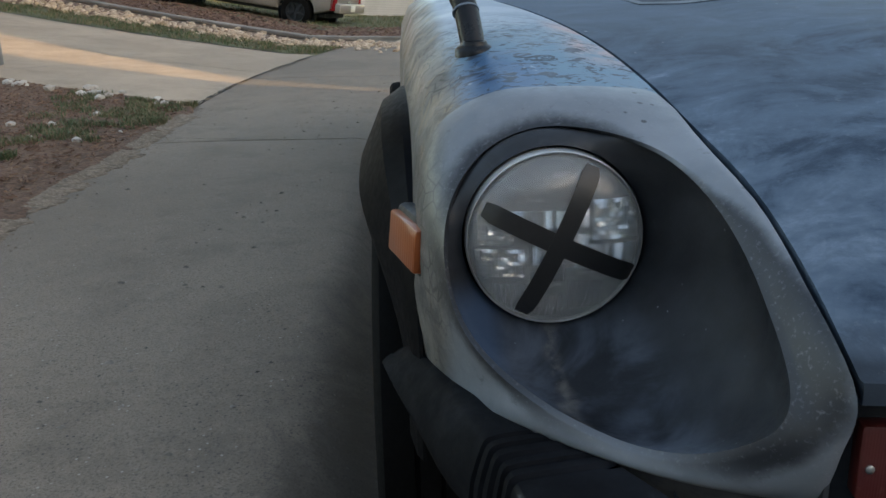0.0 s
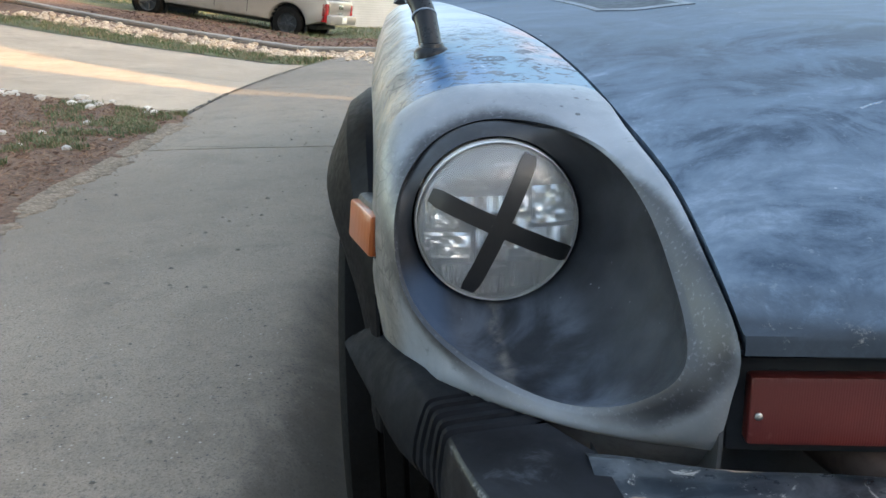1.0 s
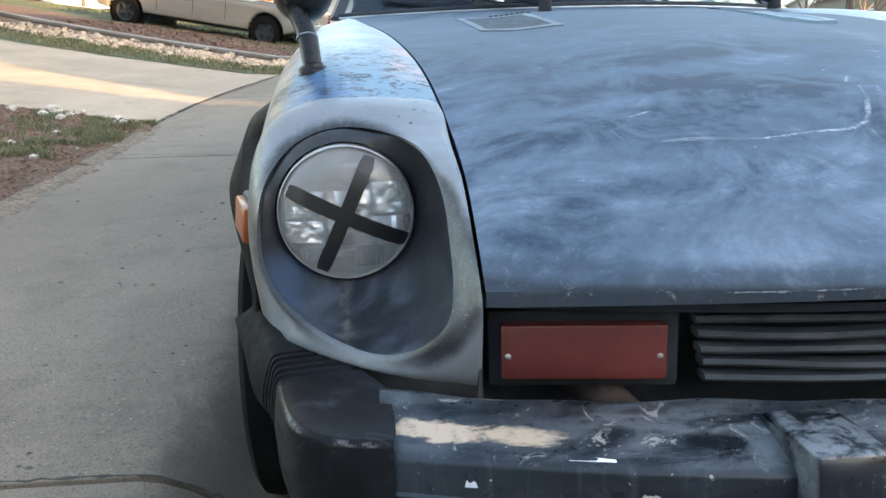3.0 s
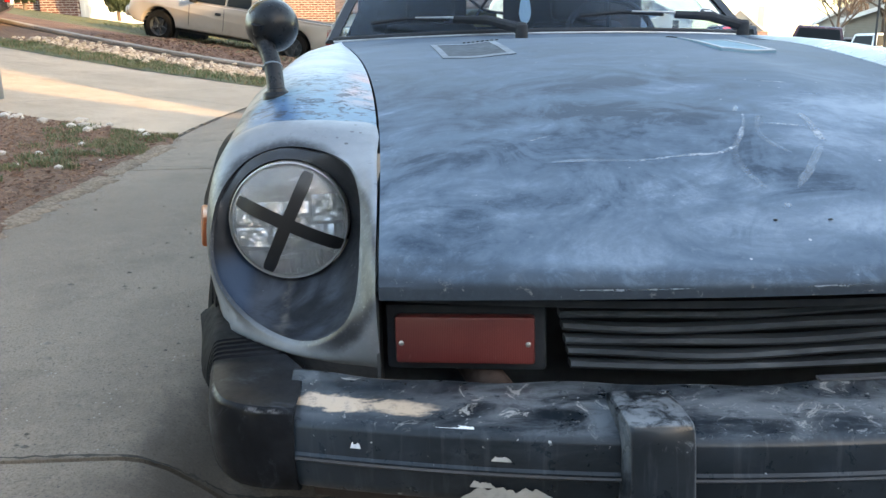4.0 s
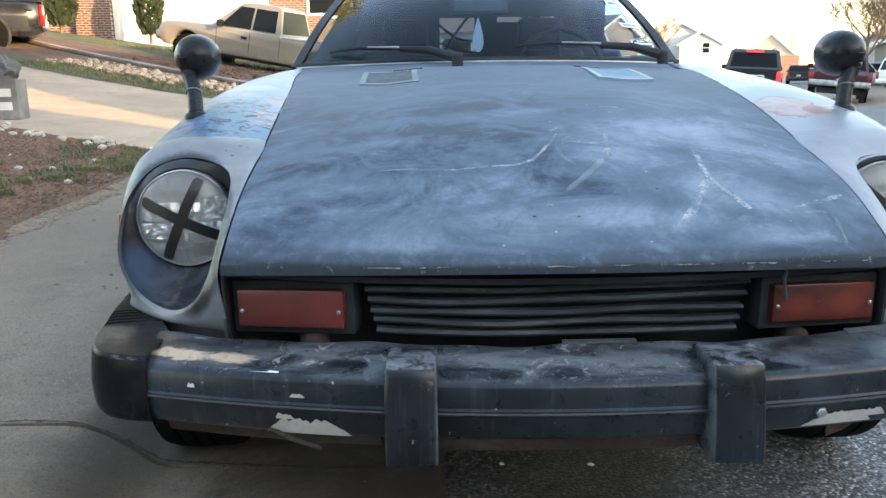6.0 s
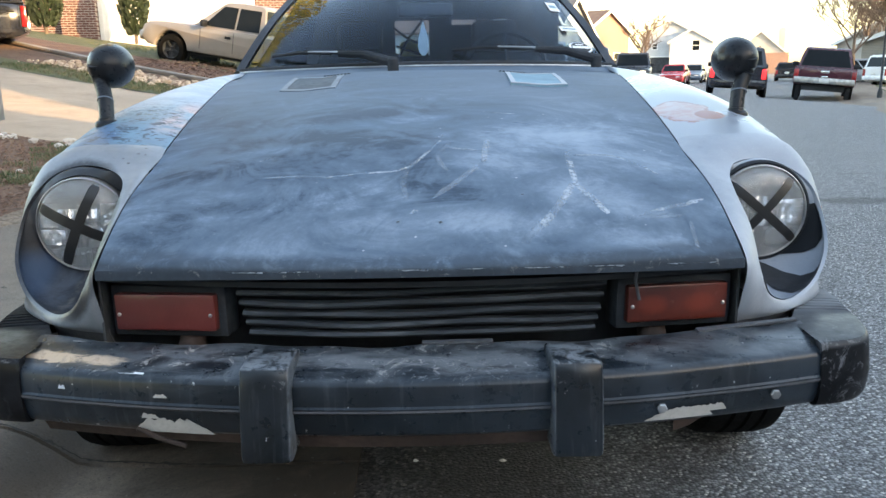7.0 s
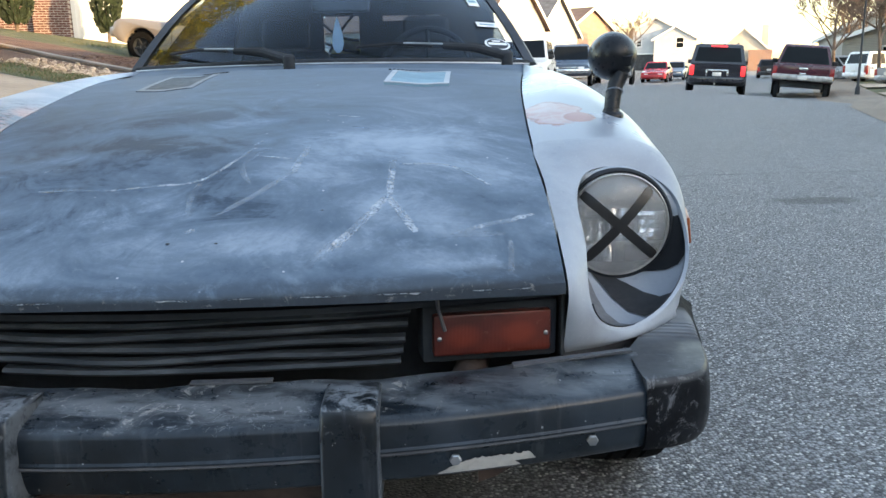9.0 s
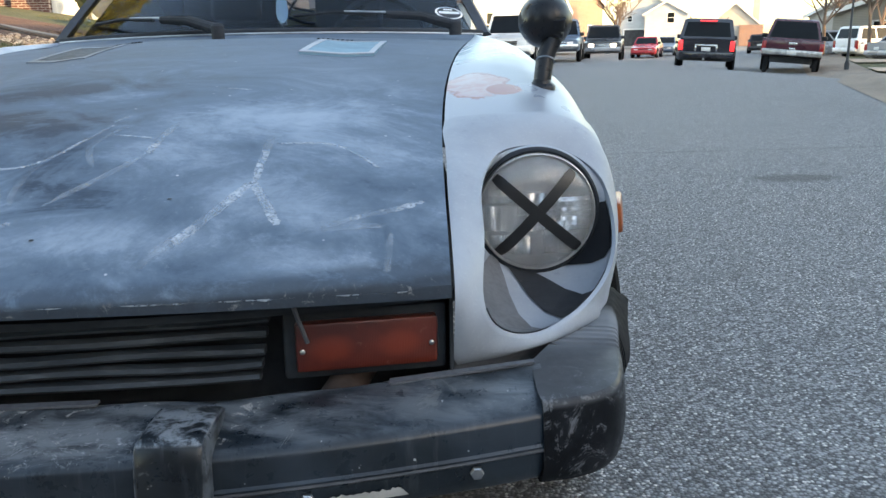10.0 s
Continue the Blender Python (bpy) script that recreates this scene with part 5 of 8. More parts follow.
for s in (-1, 1):
    # overrider
    bm = bmesh.new()
    x0, x1 = s * 0.2225 - 0.036, s * 0.2225 + 0.036
    prof = [(0.075, 0.559), (0.030, 0.562), (-0.010, 0.562), (-0.0145, 0.560), (-0.018, 0.555), (-0.0225, 0.540), (-0.029, 0.505), (-0.034, 0.465), (-0.038, 0.436), (-0.035, 0.426), (-0.024, 0.421), (0.03, 0.422)]
    rows = []
    for i, u in enumerate((0, 0.03, 0.09, 0.5, 0.91, 0.97, 1.0)):
        inset = (0.006, 0.0018, 0, 0, 0, 0.0018, 0.006)[i]
        x = lerp(x0, x1, u)
        rows.append([Vector((x, bump_y(s * 0.2225) + a + inset, b - inset * (1 if b > 0.5 else -0.5))) for a, b in prof])
    loft(bm, rows, False)
    for row in (rows[0], rows[-1]):
        loft(bm, [row, [Vector((p.x, bump_y(s * 0.2225) + 0.075, p.z)) for p in row]], False)
    bmesh.ops.remove_doubles(bm, verts=bm.verts[:], dist=1e-5)
    part("overrider", bm, M_OVER, bumper, "blocky black bumper overrider", angle=30)
    # wrap-round rubber corner: boxy block, five grooves, fin along the fender
    path = spline([(0.616, 0.090, 0), (0.660, 0.098, 0), (0.700, 0.118, 0), (0.724, 0.152, 0), (0.740, 0.205, 0), (0.752, 0.27, 0), (0.768, 0.345, 0), (0.792, 0.45, 0), (0.814, 0.54, 0), (0.840, 0.635, 0)], 40)
    stops = [(-1, 0.0)] + [(y, 0.0) for y in (0.0935, 0.098, 0.104, 0.112, 0.122, 0.135, 0.152, 0.175, 0.205, 0.23)]
    for k in range(5):
        y = 0.256 + 0.0165 * k
        stops += [(y - 0.0045, 0.0), (y - 0.0025, 0.0035), (y + 0.0025, 0.0035), (y + 0.0045, 0.0)]
    stops += [(y, 0.0) for y in (0.37, 0.41, 0.46, 0.51, 0.56, 0.595, 0.615, 0.626, 0.632)]
    rows = []
    for y, cut in stops:
        i = min(range(len(path)), key=lambda q: abs(path[q].y - y)) if y > 0 else 0
        p = path[i]
        d = (path[min(i + 1, len(path) - 1)] - path[max(i - 1, 0)]).normalized()
        inn = Vector((-d.y, d.x, 0))
        y = p.y
        end = smooth(0.585, 0.64, y)
        top = lerp(0.549, 0.524, smooth(0.30, 0.62, y)) - 0.020 * end - cut
        bot = lerp(0.441, 0.468, smooth(0.19, 0.31, y)) + 0.016 * end
        deep = lerp(0.130, 0.100, smooth(0.10, 0.26, y)) - 0.070 * smooth(0.30, 0.6, y)
        flare = 0.026 * smooth(0.25, 0.40, y)
        row = []
        k = smooth(0.09, 0.235, y)
        inner = Vector((lerp(0.618, 0.652, k), lerp(0.212, 0.272, k), 0)) if y < 0.245 else p + inn * deep
        for a, z in ((9, top - 0.03), (9, top), (0.020, top + 0.0005), (0.0105, top - 0.0008), (0.0070, top - 0.0038), (0.0050, top - 0.009), (0.002, lerp(top, bot, 0.30)), (0.0, lerp(top, bot, 0.5)), (0.001, lerp(top, bot, 0.75)), (0.004, bot + 0.012), (0.010, bot + 0.003), (0.018, bot), (9, bot + 0.002)):
            q = p + inn * (a + cut - flare * clamp((top - z) / (top - bot)) * (a < 0.05))
            q = inner if a > 1 else q
            row.append(Vector((q.x * s, q.y, z)))
        rows.append(row)
    bm = bmesh.new()
    loft(bm, rows, False, False, True)
    loft(bm, [rows[0], [Vector((p.x, p.y + 0.02, p.z)) for p in rows[0]]], False)
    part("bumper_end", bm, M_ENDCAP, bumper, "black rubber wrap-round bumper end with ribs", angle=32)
    # dark sill closing the nose above the bumper
    bm = bmesh.new()
    low = [(0.519, 0.200, 0.553)] + [(0.595, 0.235, 0.551), (0.675, 0.305, 0.546), (0.745, 0.395, 0.534), (0.790, 0.500, 0.510)]
    low = spline(low, 8)
    loft(bm, [[Vector((p.x * s, p.y + b, p.z + c)) for p in low] for b, c in ((0.004, 0.006), (0.006, -0.004), (0.020, -0.022), (0.040, -0.045))], False)
    thicken(bm, 0.002)
    part("nose_sill", bm, M_TRIMGREY, car, "dark grey lower edge of the nose", angle=40)
for x, z in ((0.353, 0.4755), (0.537, 0.4775)):
    bm = bmesh.new()
    lathe(bm, [(0.0080, 0.0), (0.0080, 0.004), (0.0066, 0.0055), (0.003, 0.006), (0, 0.006)], 6, Matrix.Translation((x, bump_y(x) - 0.003, z)) @ FACING_Y)
    part("bolt", bm, M_STEEL, bumper, "round bright bumper bolt")


def chip(cx, cz, w, h, seed, mat_=None):
    """A ragged patch of missing paint on the bumper face."""
    rnd = random.Random(seed)
    bm = bmesh.new()
    up, dn = [], []
    for k in range(37):
        u = -1 + k / 18
        x = cx + u * w / 2
        prof = min(1.0, 1.9 * (1 - abs(u)) ** 0.7)
        jag = 0.80 + 0.42 * noise.noise(Vector((u * 2.2, seed * 3.7, 0))) + 0.26 * noise.noise(Vector((u * 8.0, seed * 1.9, 4))) + rnd.uniform(-0.03, 0.03)
        zb = cz - h * 0.5
        zt = max(zb + 0.0008, zb + h * prof * jag)
        face = lambda z: bump_y(x) + table([(0.433, 0.02), (0.449, 0.012), (0.462, 0.006), (0.485, 0.001), (0.505, 0.0), (0.53, 0.006)], z) - 0.0016
        up.append(Vector((x, face(zt), zt)))
        dn.append(Vector((x, face(zb), zb)))
    mids = [a.lerp(b, 0.5) for a, b in zip(up, dn)]
    loft(bm, [up, mids, dn], False)
    part("paint_chip", bm, mat_ or M_CHIP, bumper, "bare pale patch where paint has flaked off")


chip(-0.372, 0.459, 0.125, 0.030, 1)
chip(-0.405, 0.475, 0.028, 0.010, 5)
chip(0.385, 0.461, 0.11, 0.022, 2)
chip(0.43, 0.466, 0.06, 0.014, 9)
chip(-0.385, 0.508, 0.022, 0.006, 3)
chip(-0.545, 0.512, 0.012, 0.007, 4, M_CHALK)
bm = bmesh.new()
ps = [(-0.455 + 0.006 * k, 0) for k in range(8)]
loft(bm, [[Vector((x, bump_y(x) + 0.0115, 0.5352)) for x, _ in ps], [Vector((x, bump_y(x) + 0.0160 + 0.002 * math.sin(81 * x), 0.5368)) for x, _ in ps]], False)
part("paint_chip", bm, M_WHITE, bumper, "white paint transfer on the bumper top")
bm = bmesh.new()
tube(bm, [(-0.43, 0.06, 0.449), (-0.40, 0.05, 0.438), (-0.355, 0.045, 0.425)], 0.004, 6)
part("hanging_bracket", bm, M_RUSTY, bumper, "bent bracket hanging below the bumper")
bm = bmesh.new()
rows = []
for x, y, z, h in ((0.385, 0.075, 0.418, 0.030), (0.41, 0.08, 0.424, 0.026), (0.45, 0.10, 0.436, 0.016), (0.50, 0.13, 0.445, 0.010)):
    rows.append([Vector((x, y, z)), Vector((x, y, z + h)), Vector((x + 0.004, y + 0.012, z + h)), Vector((x + 0.004, y + 0.012, z))])
loft(bm, rows, True, True, True)
part("hanging_bracket", bm, M_RUSTY, bumper, "bent rusty strut below the bumper")
for outline, z in (([(0.44, 0.145), (0.62, 0.195), (0.62, 0.205), (0.44, 0.160)], 0.5525), ([(0.0, 0.112), (0.11, 0.114), (0.11, 0.126), (0.0, 0.124)], 0.5535)):
    bm = bmesh.new()
    slab(bm, outline, 0.003, Matrix.Translation((0, 0, z)))
    part("bumper_edge_strip", bm, M_TRIMGREY, bumper, "lifted grey strip on the bumper's rear edge")

# bullet mirrors on the fenders
for s in (-1, 1):
    base = Vector((s * 0.722, 0.790, table(SEAM_Z, 0.79) + (0.000 if s > 0 else 0.002)))
    head = Vector((s * 0.739, 0.862 if s > 0 else 0.890, 0.981 if s > 0 else 0.991))
    bm = bmesh.new()
    lathe(bm, [(0.027, -0.012), (0.026, 0.004), (0.023, 0.008), (0.018, 0.011), (0.0160, 0.016), (0.0, 0.018)], 20, Matrix.Translation(base) @ pose(0, 0, 0, 7, 0, 0))
    fm = part("fender_mirror", bm, M_MIRRORBLACK, car, "black round bullet-shaped fender mirror on a stalk")
    bm = bmesh.new()
    tube(bm, spline([base, base.lerp(head, 0.45) + Vector((s * 0.002, -0.016, 0)), head + Vector((s * 0.010, -0.046, -0.030)), head + Vector((s * 0.012, -0.058, 0.004))], 8), 0.0165, 14, 0.0175)
    part("stalk", bm, M_MIRRORBLACK, fm, angle=60)
    d = (head - base).normalized()
    collar = base.lerp(head, 0.40) + Vector((s * 0.002, -0.014, 0))
    bm = bmesh.new()
    lathe(bm, [(0.0145, -0.0016), (0.0185, -0.0014), (0.0185, 0.0014), (0.0145, 0.0016)], 20, Matrix.Translation(collar) @ d.to_track_quat("Z", "Y").to_matrix().to_4x4())
    part("stalk_ring", bm, M_VENTEDGE, fm, "thin pale ring")
    bm = bmesh.new()
    prof = [(0.0, 0.072), (0.014, 0.070), (0.028, 0.063), (0.039, 0.050), (0.0465, 0.032), (0.0505, 0.012), (0.0520, -0.010), (0.0520, -0.020), (0.049, -0.022), (0.048, -0.012)]
    lathe(bm, prof, 36, Matrix.Translation(head) @ pose(0, 0, 0, 90, 0, -10 * s))
    part("mirror_housing", bm, M_MIRRORBLACK, fm, angle=60)
    bm = bmesh.new()
    lathe(bm, [(0.0, -0.0135), (0.048, -0.0135)], 36, Matrix.Translation(head) @ pose(0, 0, 0, 90, 0, -10 * s))
    part("mirror_glass", bm, M_CHROME, fm, "round mirror glass")

# cowl, windscreen, roof, doors and rear
def glass_base(u):
    return Vector((u * 0.735, 1.945 + 0.245 * u * u, 0.988 - 0.014 * u * u))


def glass_top(u):
    return Vector((u * 0.552, 2.600 + 0.15 * u * u, 1.372 - 0.034 * u * u))


bm = bmesh.new()
rows = []
for k in range(33):
    u = -1 + k / 16
    x = u * 0.735
    y0 = 1.786 - 0.10 * u * u
    g = glass_base(u)
    hx = u * 0.66
    z0 = hood_z(hx, y0) - 0.010
    rows.append([Vector((hx, y0, z0)), Vector((lerp(hx, x, 0.5), lerp(y0, g.y, 0.45), lerp(z0, g.z, 0.4) - 0.006)), Vector((x, g.y - 0.012, g.z - 0.004)), g])
loft(bm, rows, False)
thicken(bm, 0.003)
part("cowl", bm, M_HOOD, car, "dusty dark cowl panel")
bm = bmesh.new()
rows = []
for j in range(9):
    v = j / 8
    rows.append([glass_base(u).lerp(glass_top(u), v) + Vector((0, -0.030 * math.sin(math.pi * v), 0.020 * math.sin(math.pi * v))) for u in [-1 + i / 12 for i in range(25)]])
loft(bm, rows, False)
thicken(bm, 0.005)
ws = part("windscreen", bm, M_GLASS, car, "raked tinted windscreen", angle=80)
ws.visible_shadow = True
bm = bmesh.new()
edge = [rows[0][i] for i in range(25)]
tube(bm, [p + Vector((0, -0.006, 0.004)) for p in edge], 0.009, 8)
part("windscreen_gasket", bm, M_DULL, ws, "black rubber gasket")
bm = bmesh.new()
tube(bm, [p + Vector((0, -0.017, -0.003)) for p in edge], 0.0042, 6)
part("windscreen_trim", bm, M_STEEL, ws, "thin bright trim along the windscreen's foot")
for s in (0, -1):
    bm = bmesh.new()
    line = [rows[j][s] for j in range(9)]
    sd = -1 if s == 0 else 1
    loops = []
    for p in line:
        loops.append([p + Vector(q) for q in ((-sd * 0.012, -0.010, 0.004), (sd * 0.022, -0.004, 0.004), (sd * 0.038, 0.035, -0.006), (sd * 0.020, 0.06, -0.01), (-sd * 0.006, 0.03, -0.01))])
    loft(bm, loops, True, True, True)
    part("windscreen_pillar", bm, M_PILLAR, car, "dark grey windscreen pillar", angle=40)
bm = bmesh.new()
rr = []
for j in range(11):
    v = j / 10
    rr.append([Vector((glass_top(u).x * lerp(1, 0.92, v), glass_top(u).y + v * (1.55 - 0.17 * u * u), glass_top(u).z + 0.030 * math.sin(math.pi * min(1, v * 1.2)) - 0.07 * v * v)) for u in [-1 + i / 8 for i in range(17)]])
loft(bm, rr, False)
thicken(bm, 0.006)
part("roof", bm, M_PRIMER, car, "grey roof panel", angle=60)
bm = bmesh.new()
last = rr[-1]
loft(bm, [last, [Vector((p.x * 1.05, p.y + 0.62, p.z - 0.34)) for p in last]], False)
thicken(bm, 0.004)
rg = part("rear_hatch_glass", bm, M_GLASS, car, "sloping rear hatch glass", angle=80)
rg.visible_shadow = False
bm = bmesh.new()
rows = [[Vector((x, 3.98 + 0.36 * v, z)) for x, z in ((-0.79, 0.55), (-0.76, 0.80), (-0.58, 0.90 - 0.05 * v), (0.58, 0.90 - 0.05 * v), (0.76, 0.80), (0.79, 0.55))] for v in (0, 0.5, 1.0)]
loft(bm, rows, False, False, False)
bm.faces.new([bm.verts.new((x, 4.34, z)) for x, z in ((-0.79, 0.30), (-0.79, 0.55), (-0.76, 0.80), (-0.58, 0.85), (0.58, 0.85), (0.76, 0.80), (0.79, 0.55), (0.79, 0.30))])
part("tail_panel", bm, M_PRIMER, car)
for s in (-1, 1):
    bm = bmesh.new()
    rows = []
    for k in range(17):
        y = lerp(2.23, 3.55, k / 16)
        rows.append([Vector((s * x, y, z)) for x, z in ((0.700, 0.955), (0.765, 0.905), (0.808, 0.80), (0.820, 0.62), (0.815, 0.40), (0.78, 0.26))])
    loft(bm, rows, False)
    thicken(bm, 0.01)
    dr = part("door", bm, M_PRIMER, car, "grey car door", angle=50)
    bm = bmesh.new()
    quad = [Vector((s * 0.715, 2.25, 0.955)), Vector((s * 0.552, 2.76, 1.335)), Vector((s * 0.54, 3.25, 1.33)), Vector((s * 0.69, 3.45, 0.955))]
    bm.faces.new([bm.verts.new(p) for p in quad])
    thicken(bm, 0.004)
    gl = part("side_window", bm, M_SIDEGLASS if s < 0 else M_GLASS, dr, "side window glass")
    gl.visible_shadow = False
    bm = bmesh.new()
    rows = []
    for k in range(17):
        y = lerp(3.45, 4.34, k / 16)
        t = k / 16
        rows.append([Vector((s * x, y, z)) for x, z in ((lerp(0.54, 0.5, t), lerp(1.33, 0.92, t)), (0.69, lerp(0.98, 0.90, t)), (0.80, 0.80), (0.82, 0.62), (0.80, 0.34))])
    loft(bm, rows, False)
    thicken(bm, 0.01)
    part("rear_fender", bm, M_PRIMER, car, angle=50)
bm = bmesh.new()
box(bm, -0.66, 0.66, 1.45, 4.2, 0.22, 0.26, 0.01)
part("floor_pan", bm, M_DARK, car)
bm = bmesh.new()
box(bm, -0.50, 0.50, 0.32, 1.9, 0.40, 0.62, 0.02)
part("engine_bay_block", bm, M_DARK, car)

# wipers
for px, tipx in ((-0.115, -0.60), (0.625, 0.10)):
    bm = bmesh.new()
    piv = Vector((px, 1.845 + 0.2 * px * px, 0.998))
    u = tipx / 0.735
    tip = glass_base(u) + Vector((0, 0.055, 0.052))
    mid = piv.lerp(tip, 0.42) + Vector((0, -0.01, 0.022))
    tube(bm, [piv, piv.lerp(mid, 0.5) + Vector((0, 0, 0.012)), mid], 0.018, 10, 0.012)
    lathe(bm, [(0.020, -0.03), (0.020, 0.010), (0.014, 0.018), (0, 0.020)], 16, Matrix.Translation(piv))
    wp = part("wiper", bm, M_DULL, car, "black windscreen wiper arm with a bright blade back")
    bm = bmesh.new()
    tube(bm, [mid + Vector((0, -0.004, 0.006)), mid.lerp(tip, 0.45) + Vector((0, -0.004, 0.012))], 0.004, 6, 0.003)
    part("arm_rod", bm, M_STEEL, wp)
    bm = bmesh.new()
    a, b = mid.lerp(tip, 0.12), tip
    tube(bm, [a, a.lerp(b, 0.5) + Vector((0, 0, 0.010)), b], 0.006, 6)
    part("blade", bm, M_DULL, wp)

# interior
bm = bmesh.new()
rows = []
for k in range(17):
    u = -1 + k / 8
    rows.append([Vector((u * 0.70, 2.02 + 0.2 * u * u, 0.965)), Vector((u * 0.70, 2.35, 0.985)), Vector((u * 0.70, 2.50, 0.95)), Vector((u * 0.70, 2.52, 0.70))])
loft(bm, rows, False)
part("dashboard", bm, M_INTERIOR, car, "dark dashboard")
for s in (-1, 1):
    bm = bmesh.new()
    box(bm, s * 0.36 - 0.24, s * 0.36 + 0.24, 2.75, 3.20, 0.42, 0.56, 0.05, 3)
    st = part("seat", bm, M_INTERIOR, car, "dark bucket seat")
    bm = bmesh.new()
    box(bm, s * 0.36 - 0.23, s * 0.36 + 0.23, -0.06, 0.06, 0.0, 0.56, 0.05, 3, Matrix.Translation((0, 3.18, 0.52)) @ pose(0, 0, 0, -16, 0, 0))
    part("seat_back", bm, M_INTERIOR, st)
    bm = bmesh.new()
    box(bm, s * 0.36 - 0.12, s * 0.36 + 0.12, -0.04, 0.04, 0.57, 0.73, 0.03, 3, Matrix.Translation((0, 3.18, 0.52)) @ pose(0, 0, 0, -16, 0, 0))
    part("headrest", bm, M_INTERIOR, st)
bm = bmesh.new()
sw = Matrix.Translation((0.36, 2.62, 0.96)) @ pose(0, 0, 0, 66, 0, 0)
ring = [sw @ Vector((0.185 * math.cos(a), 0.185 * math.sin(a), 0)) for a in [2 * math.pi * k / 40 for k in range(41)]]
tube(bm, ring, 0.013, 8, None, False)
swo = part("steering_wheel", bm, M_INTERIOR, car, "dark steering wheel")
bm = bmesh.new()
for a in (90, 210, 330):
    tube(bm, [sw @ Vector((0, 0, -0.02)), sw @ Vector((0.18 * math.cos(radians(a)), 0.18 * math.sin(radians(a)), 0))], 0.012, 6)
part("spoke", bm, M_INTERIOR, swo)
# dark rear bulkhead with an open hatch window and a slit, straps across it
bm = bmesh.new()
for x0, x1, z0, z1 in ((-0.72, -0.345, 0.5, 1.46), (-0.345, -0.295, 0.5, 1.06), (-0.345, -0.295, 1.15, 1.46), (-0.295, -0.175, 0.5, 1.46), (-0.175, 0.012, 0.5, 1.045), (-0.175, 0.012, 1.235, 1.46), (0.012, 0.135, 0.5, 1.46), (0.135, 0.44, 0.5, 1.208), (0.135, 0.44, 1.236, 1.46), (0.44, 0.72, 0.5, 1.46)):
    box(bm, x0, x1, 3.44, 3.455, z0, z1)
part("rear_bulkhead", bm, M_INTERIOR, car, "dark cargo panel behind the seats")
for pts in (((-0.18, 3.43, 1.20), (-0.09, 3.43, 1.13), (0.01, 3.43, 1.11)), ((-0.15, 3.43, 1.05), (-0.10, 3.43, 1.14), (-0.02, 3.43, 1.24)), ((-0.17, 3.43, 1.10), (-0.06, 3.43, 1.06), (0.01, 3.43, 1.05)), ((0.27, 3.43, 1.236), (0.31, 3.43, 1.222), (0.36, 3.43, 1.236))):
    bm = bmesh.new()
    tube(bm, spline(pts, 5), 0.008, 6)
    part("strap", bm, M_BLACK, car, "black strap across the rear window")
bm = bmesh.new()
box(bm, -0.16, 0.0, 3.60, 3.72, 0.98, 1.13, 0.02, 2)
part("cargo_bundle", bm, M_TIMBERISH, car, "folded yellow-brown cargo in the rear")
bm = bmesh.new()
box(bm, -0.12, 0.12, 2.565, 2.585, 1.195, 1.255, 0.012, 3)
part("interior_mirror", bm, M_TRIMGREY, car, "dark interior mirror")

# windscreen stickers
for (u, v, w, h, lab) in ((0.87, 0.34, 0.095, 0.036, "white rectangular windscreen sticker"), (0.875, 0.155, 0.115, 0.085, "oval black and white windscreen sticker"), (0.86, 0.60, 0.05, 0.075, "white square windscreen sticker")):
    p = glass_base(u).lerp(glass_top(u), v)
    du = (glass_base(u + 0.02).lerp(glass_top(u + 0.02), v) - p).normalized()
    dv = (glass_base(u).lerp(glass_top(u), v + 0.02) - p).normalized()
    nn = du.cross(dv).normalized()
    if nn.y > 0:
        nn = -nn
    p = p + Vector((0, -0.030 * math.sin(math.pi * v), 0.020 * math.sin(math.pi * v))) + nn * 0.003
    bm = bmesh.new()
    oval = lambda k, up: [p + nn * up + du * w / 2 * k * math.cos(a) + dv * h / 2 * k * math.sin(a) for a in [2 * math.pi * q / 28 for q in range(28)]]
    quad = lambda ww, hh, off, up: [p + nn * up + du * a + dv * (b + off) for a, b in ((-ww / 2, -hh / 2), (ww / 2, -hh / 2), (ww / 2, hh / 2), (-ww / 2, hh / 2))]
    if "oval" in lab:
        bm.faces.new([bm.verts.new(q) for q in oval(1.0, 0)])
        sticker = part("sticker", bm, M_WHITE, ws, lab)
        bars = [(M_BLACK, oval(0.84, 0.0008)), (M_WHITE, quad(w * 0.74, h * 0.20, 0, 0.0016)), (M_WHITE, quad(w * 0.34, h * 0.12, h * 0.24, 0.0016))]
    else:
        bm.faces.new([bm.verts.new(q) for q in quad(w, h, 0, 0)])
        sticker = part("sticker", bm, M_WHITE, ws, lab)
        bars = [(M_BLUEPANEL, quad(w * 0.7, h * 0.3, 0, 0.0008))]
    for mat_, pts in bars:
        bm = bmesh.new()
        bm.faces.new([bm.verts.new(q) for q in pts])
        part("sticker_bar", bm, mat_, sticker)

# air freshener hanging from the interior mirror
bm = bmesh.new()
c = Vector((-0.012, 2.50, 1.100))
leaf = [(0.0, 0.075), (0.010, 0.045), (0.020, 0.005), (0.024, -0.030), (0.018, -0.056), (0.006, -0.070), (-0.006, -0.070), (-0.018, -0.056), (-0.024, -0.030), (-0.020, 0.005), (-0.010, 0.045)]
slab(bm, leaf, 0.003, Matrix.Translation(c) @ FACING_Y)
af = part("air_freshener", bm, plain("pale_aqua_card", (0.74, 0.86, 0.87), 0.5, vary=0.1), None, "", angle=30)
tagged(af, "pale aqua leaf-shaped air freshener hanging behind the windscreen", "air freshener")
bm = bmesh.new()
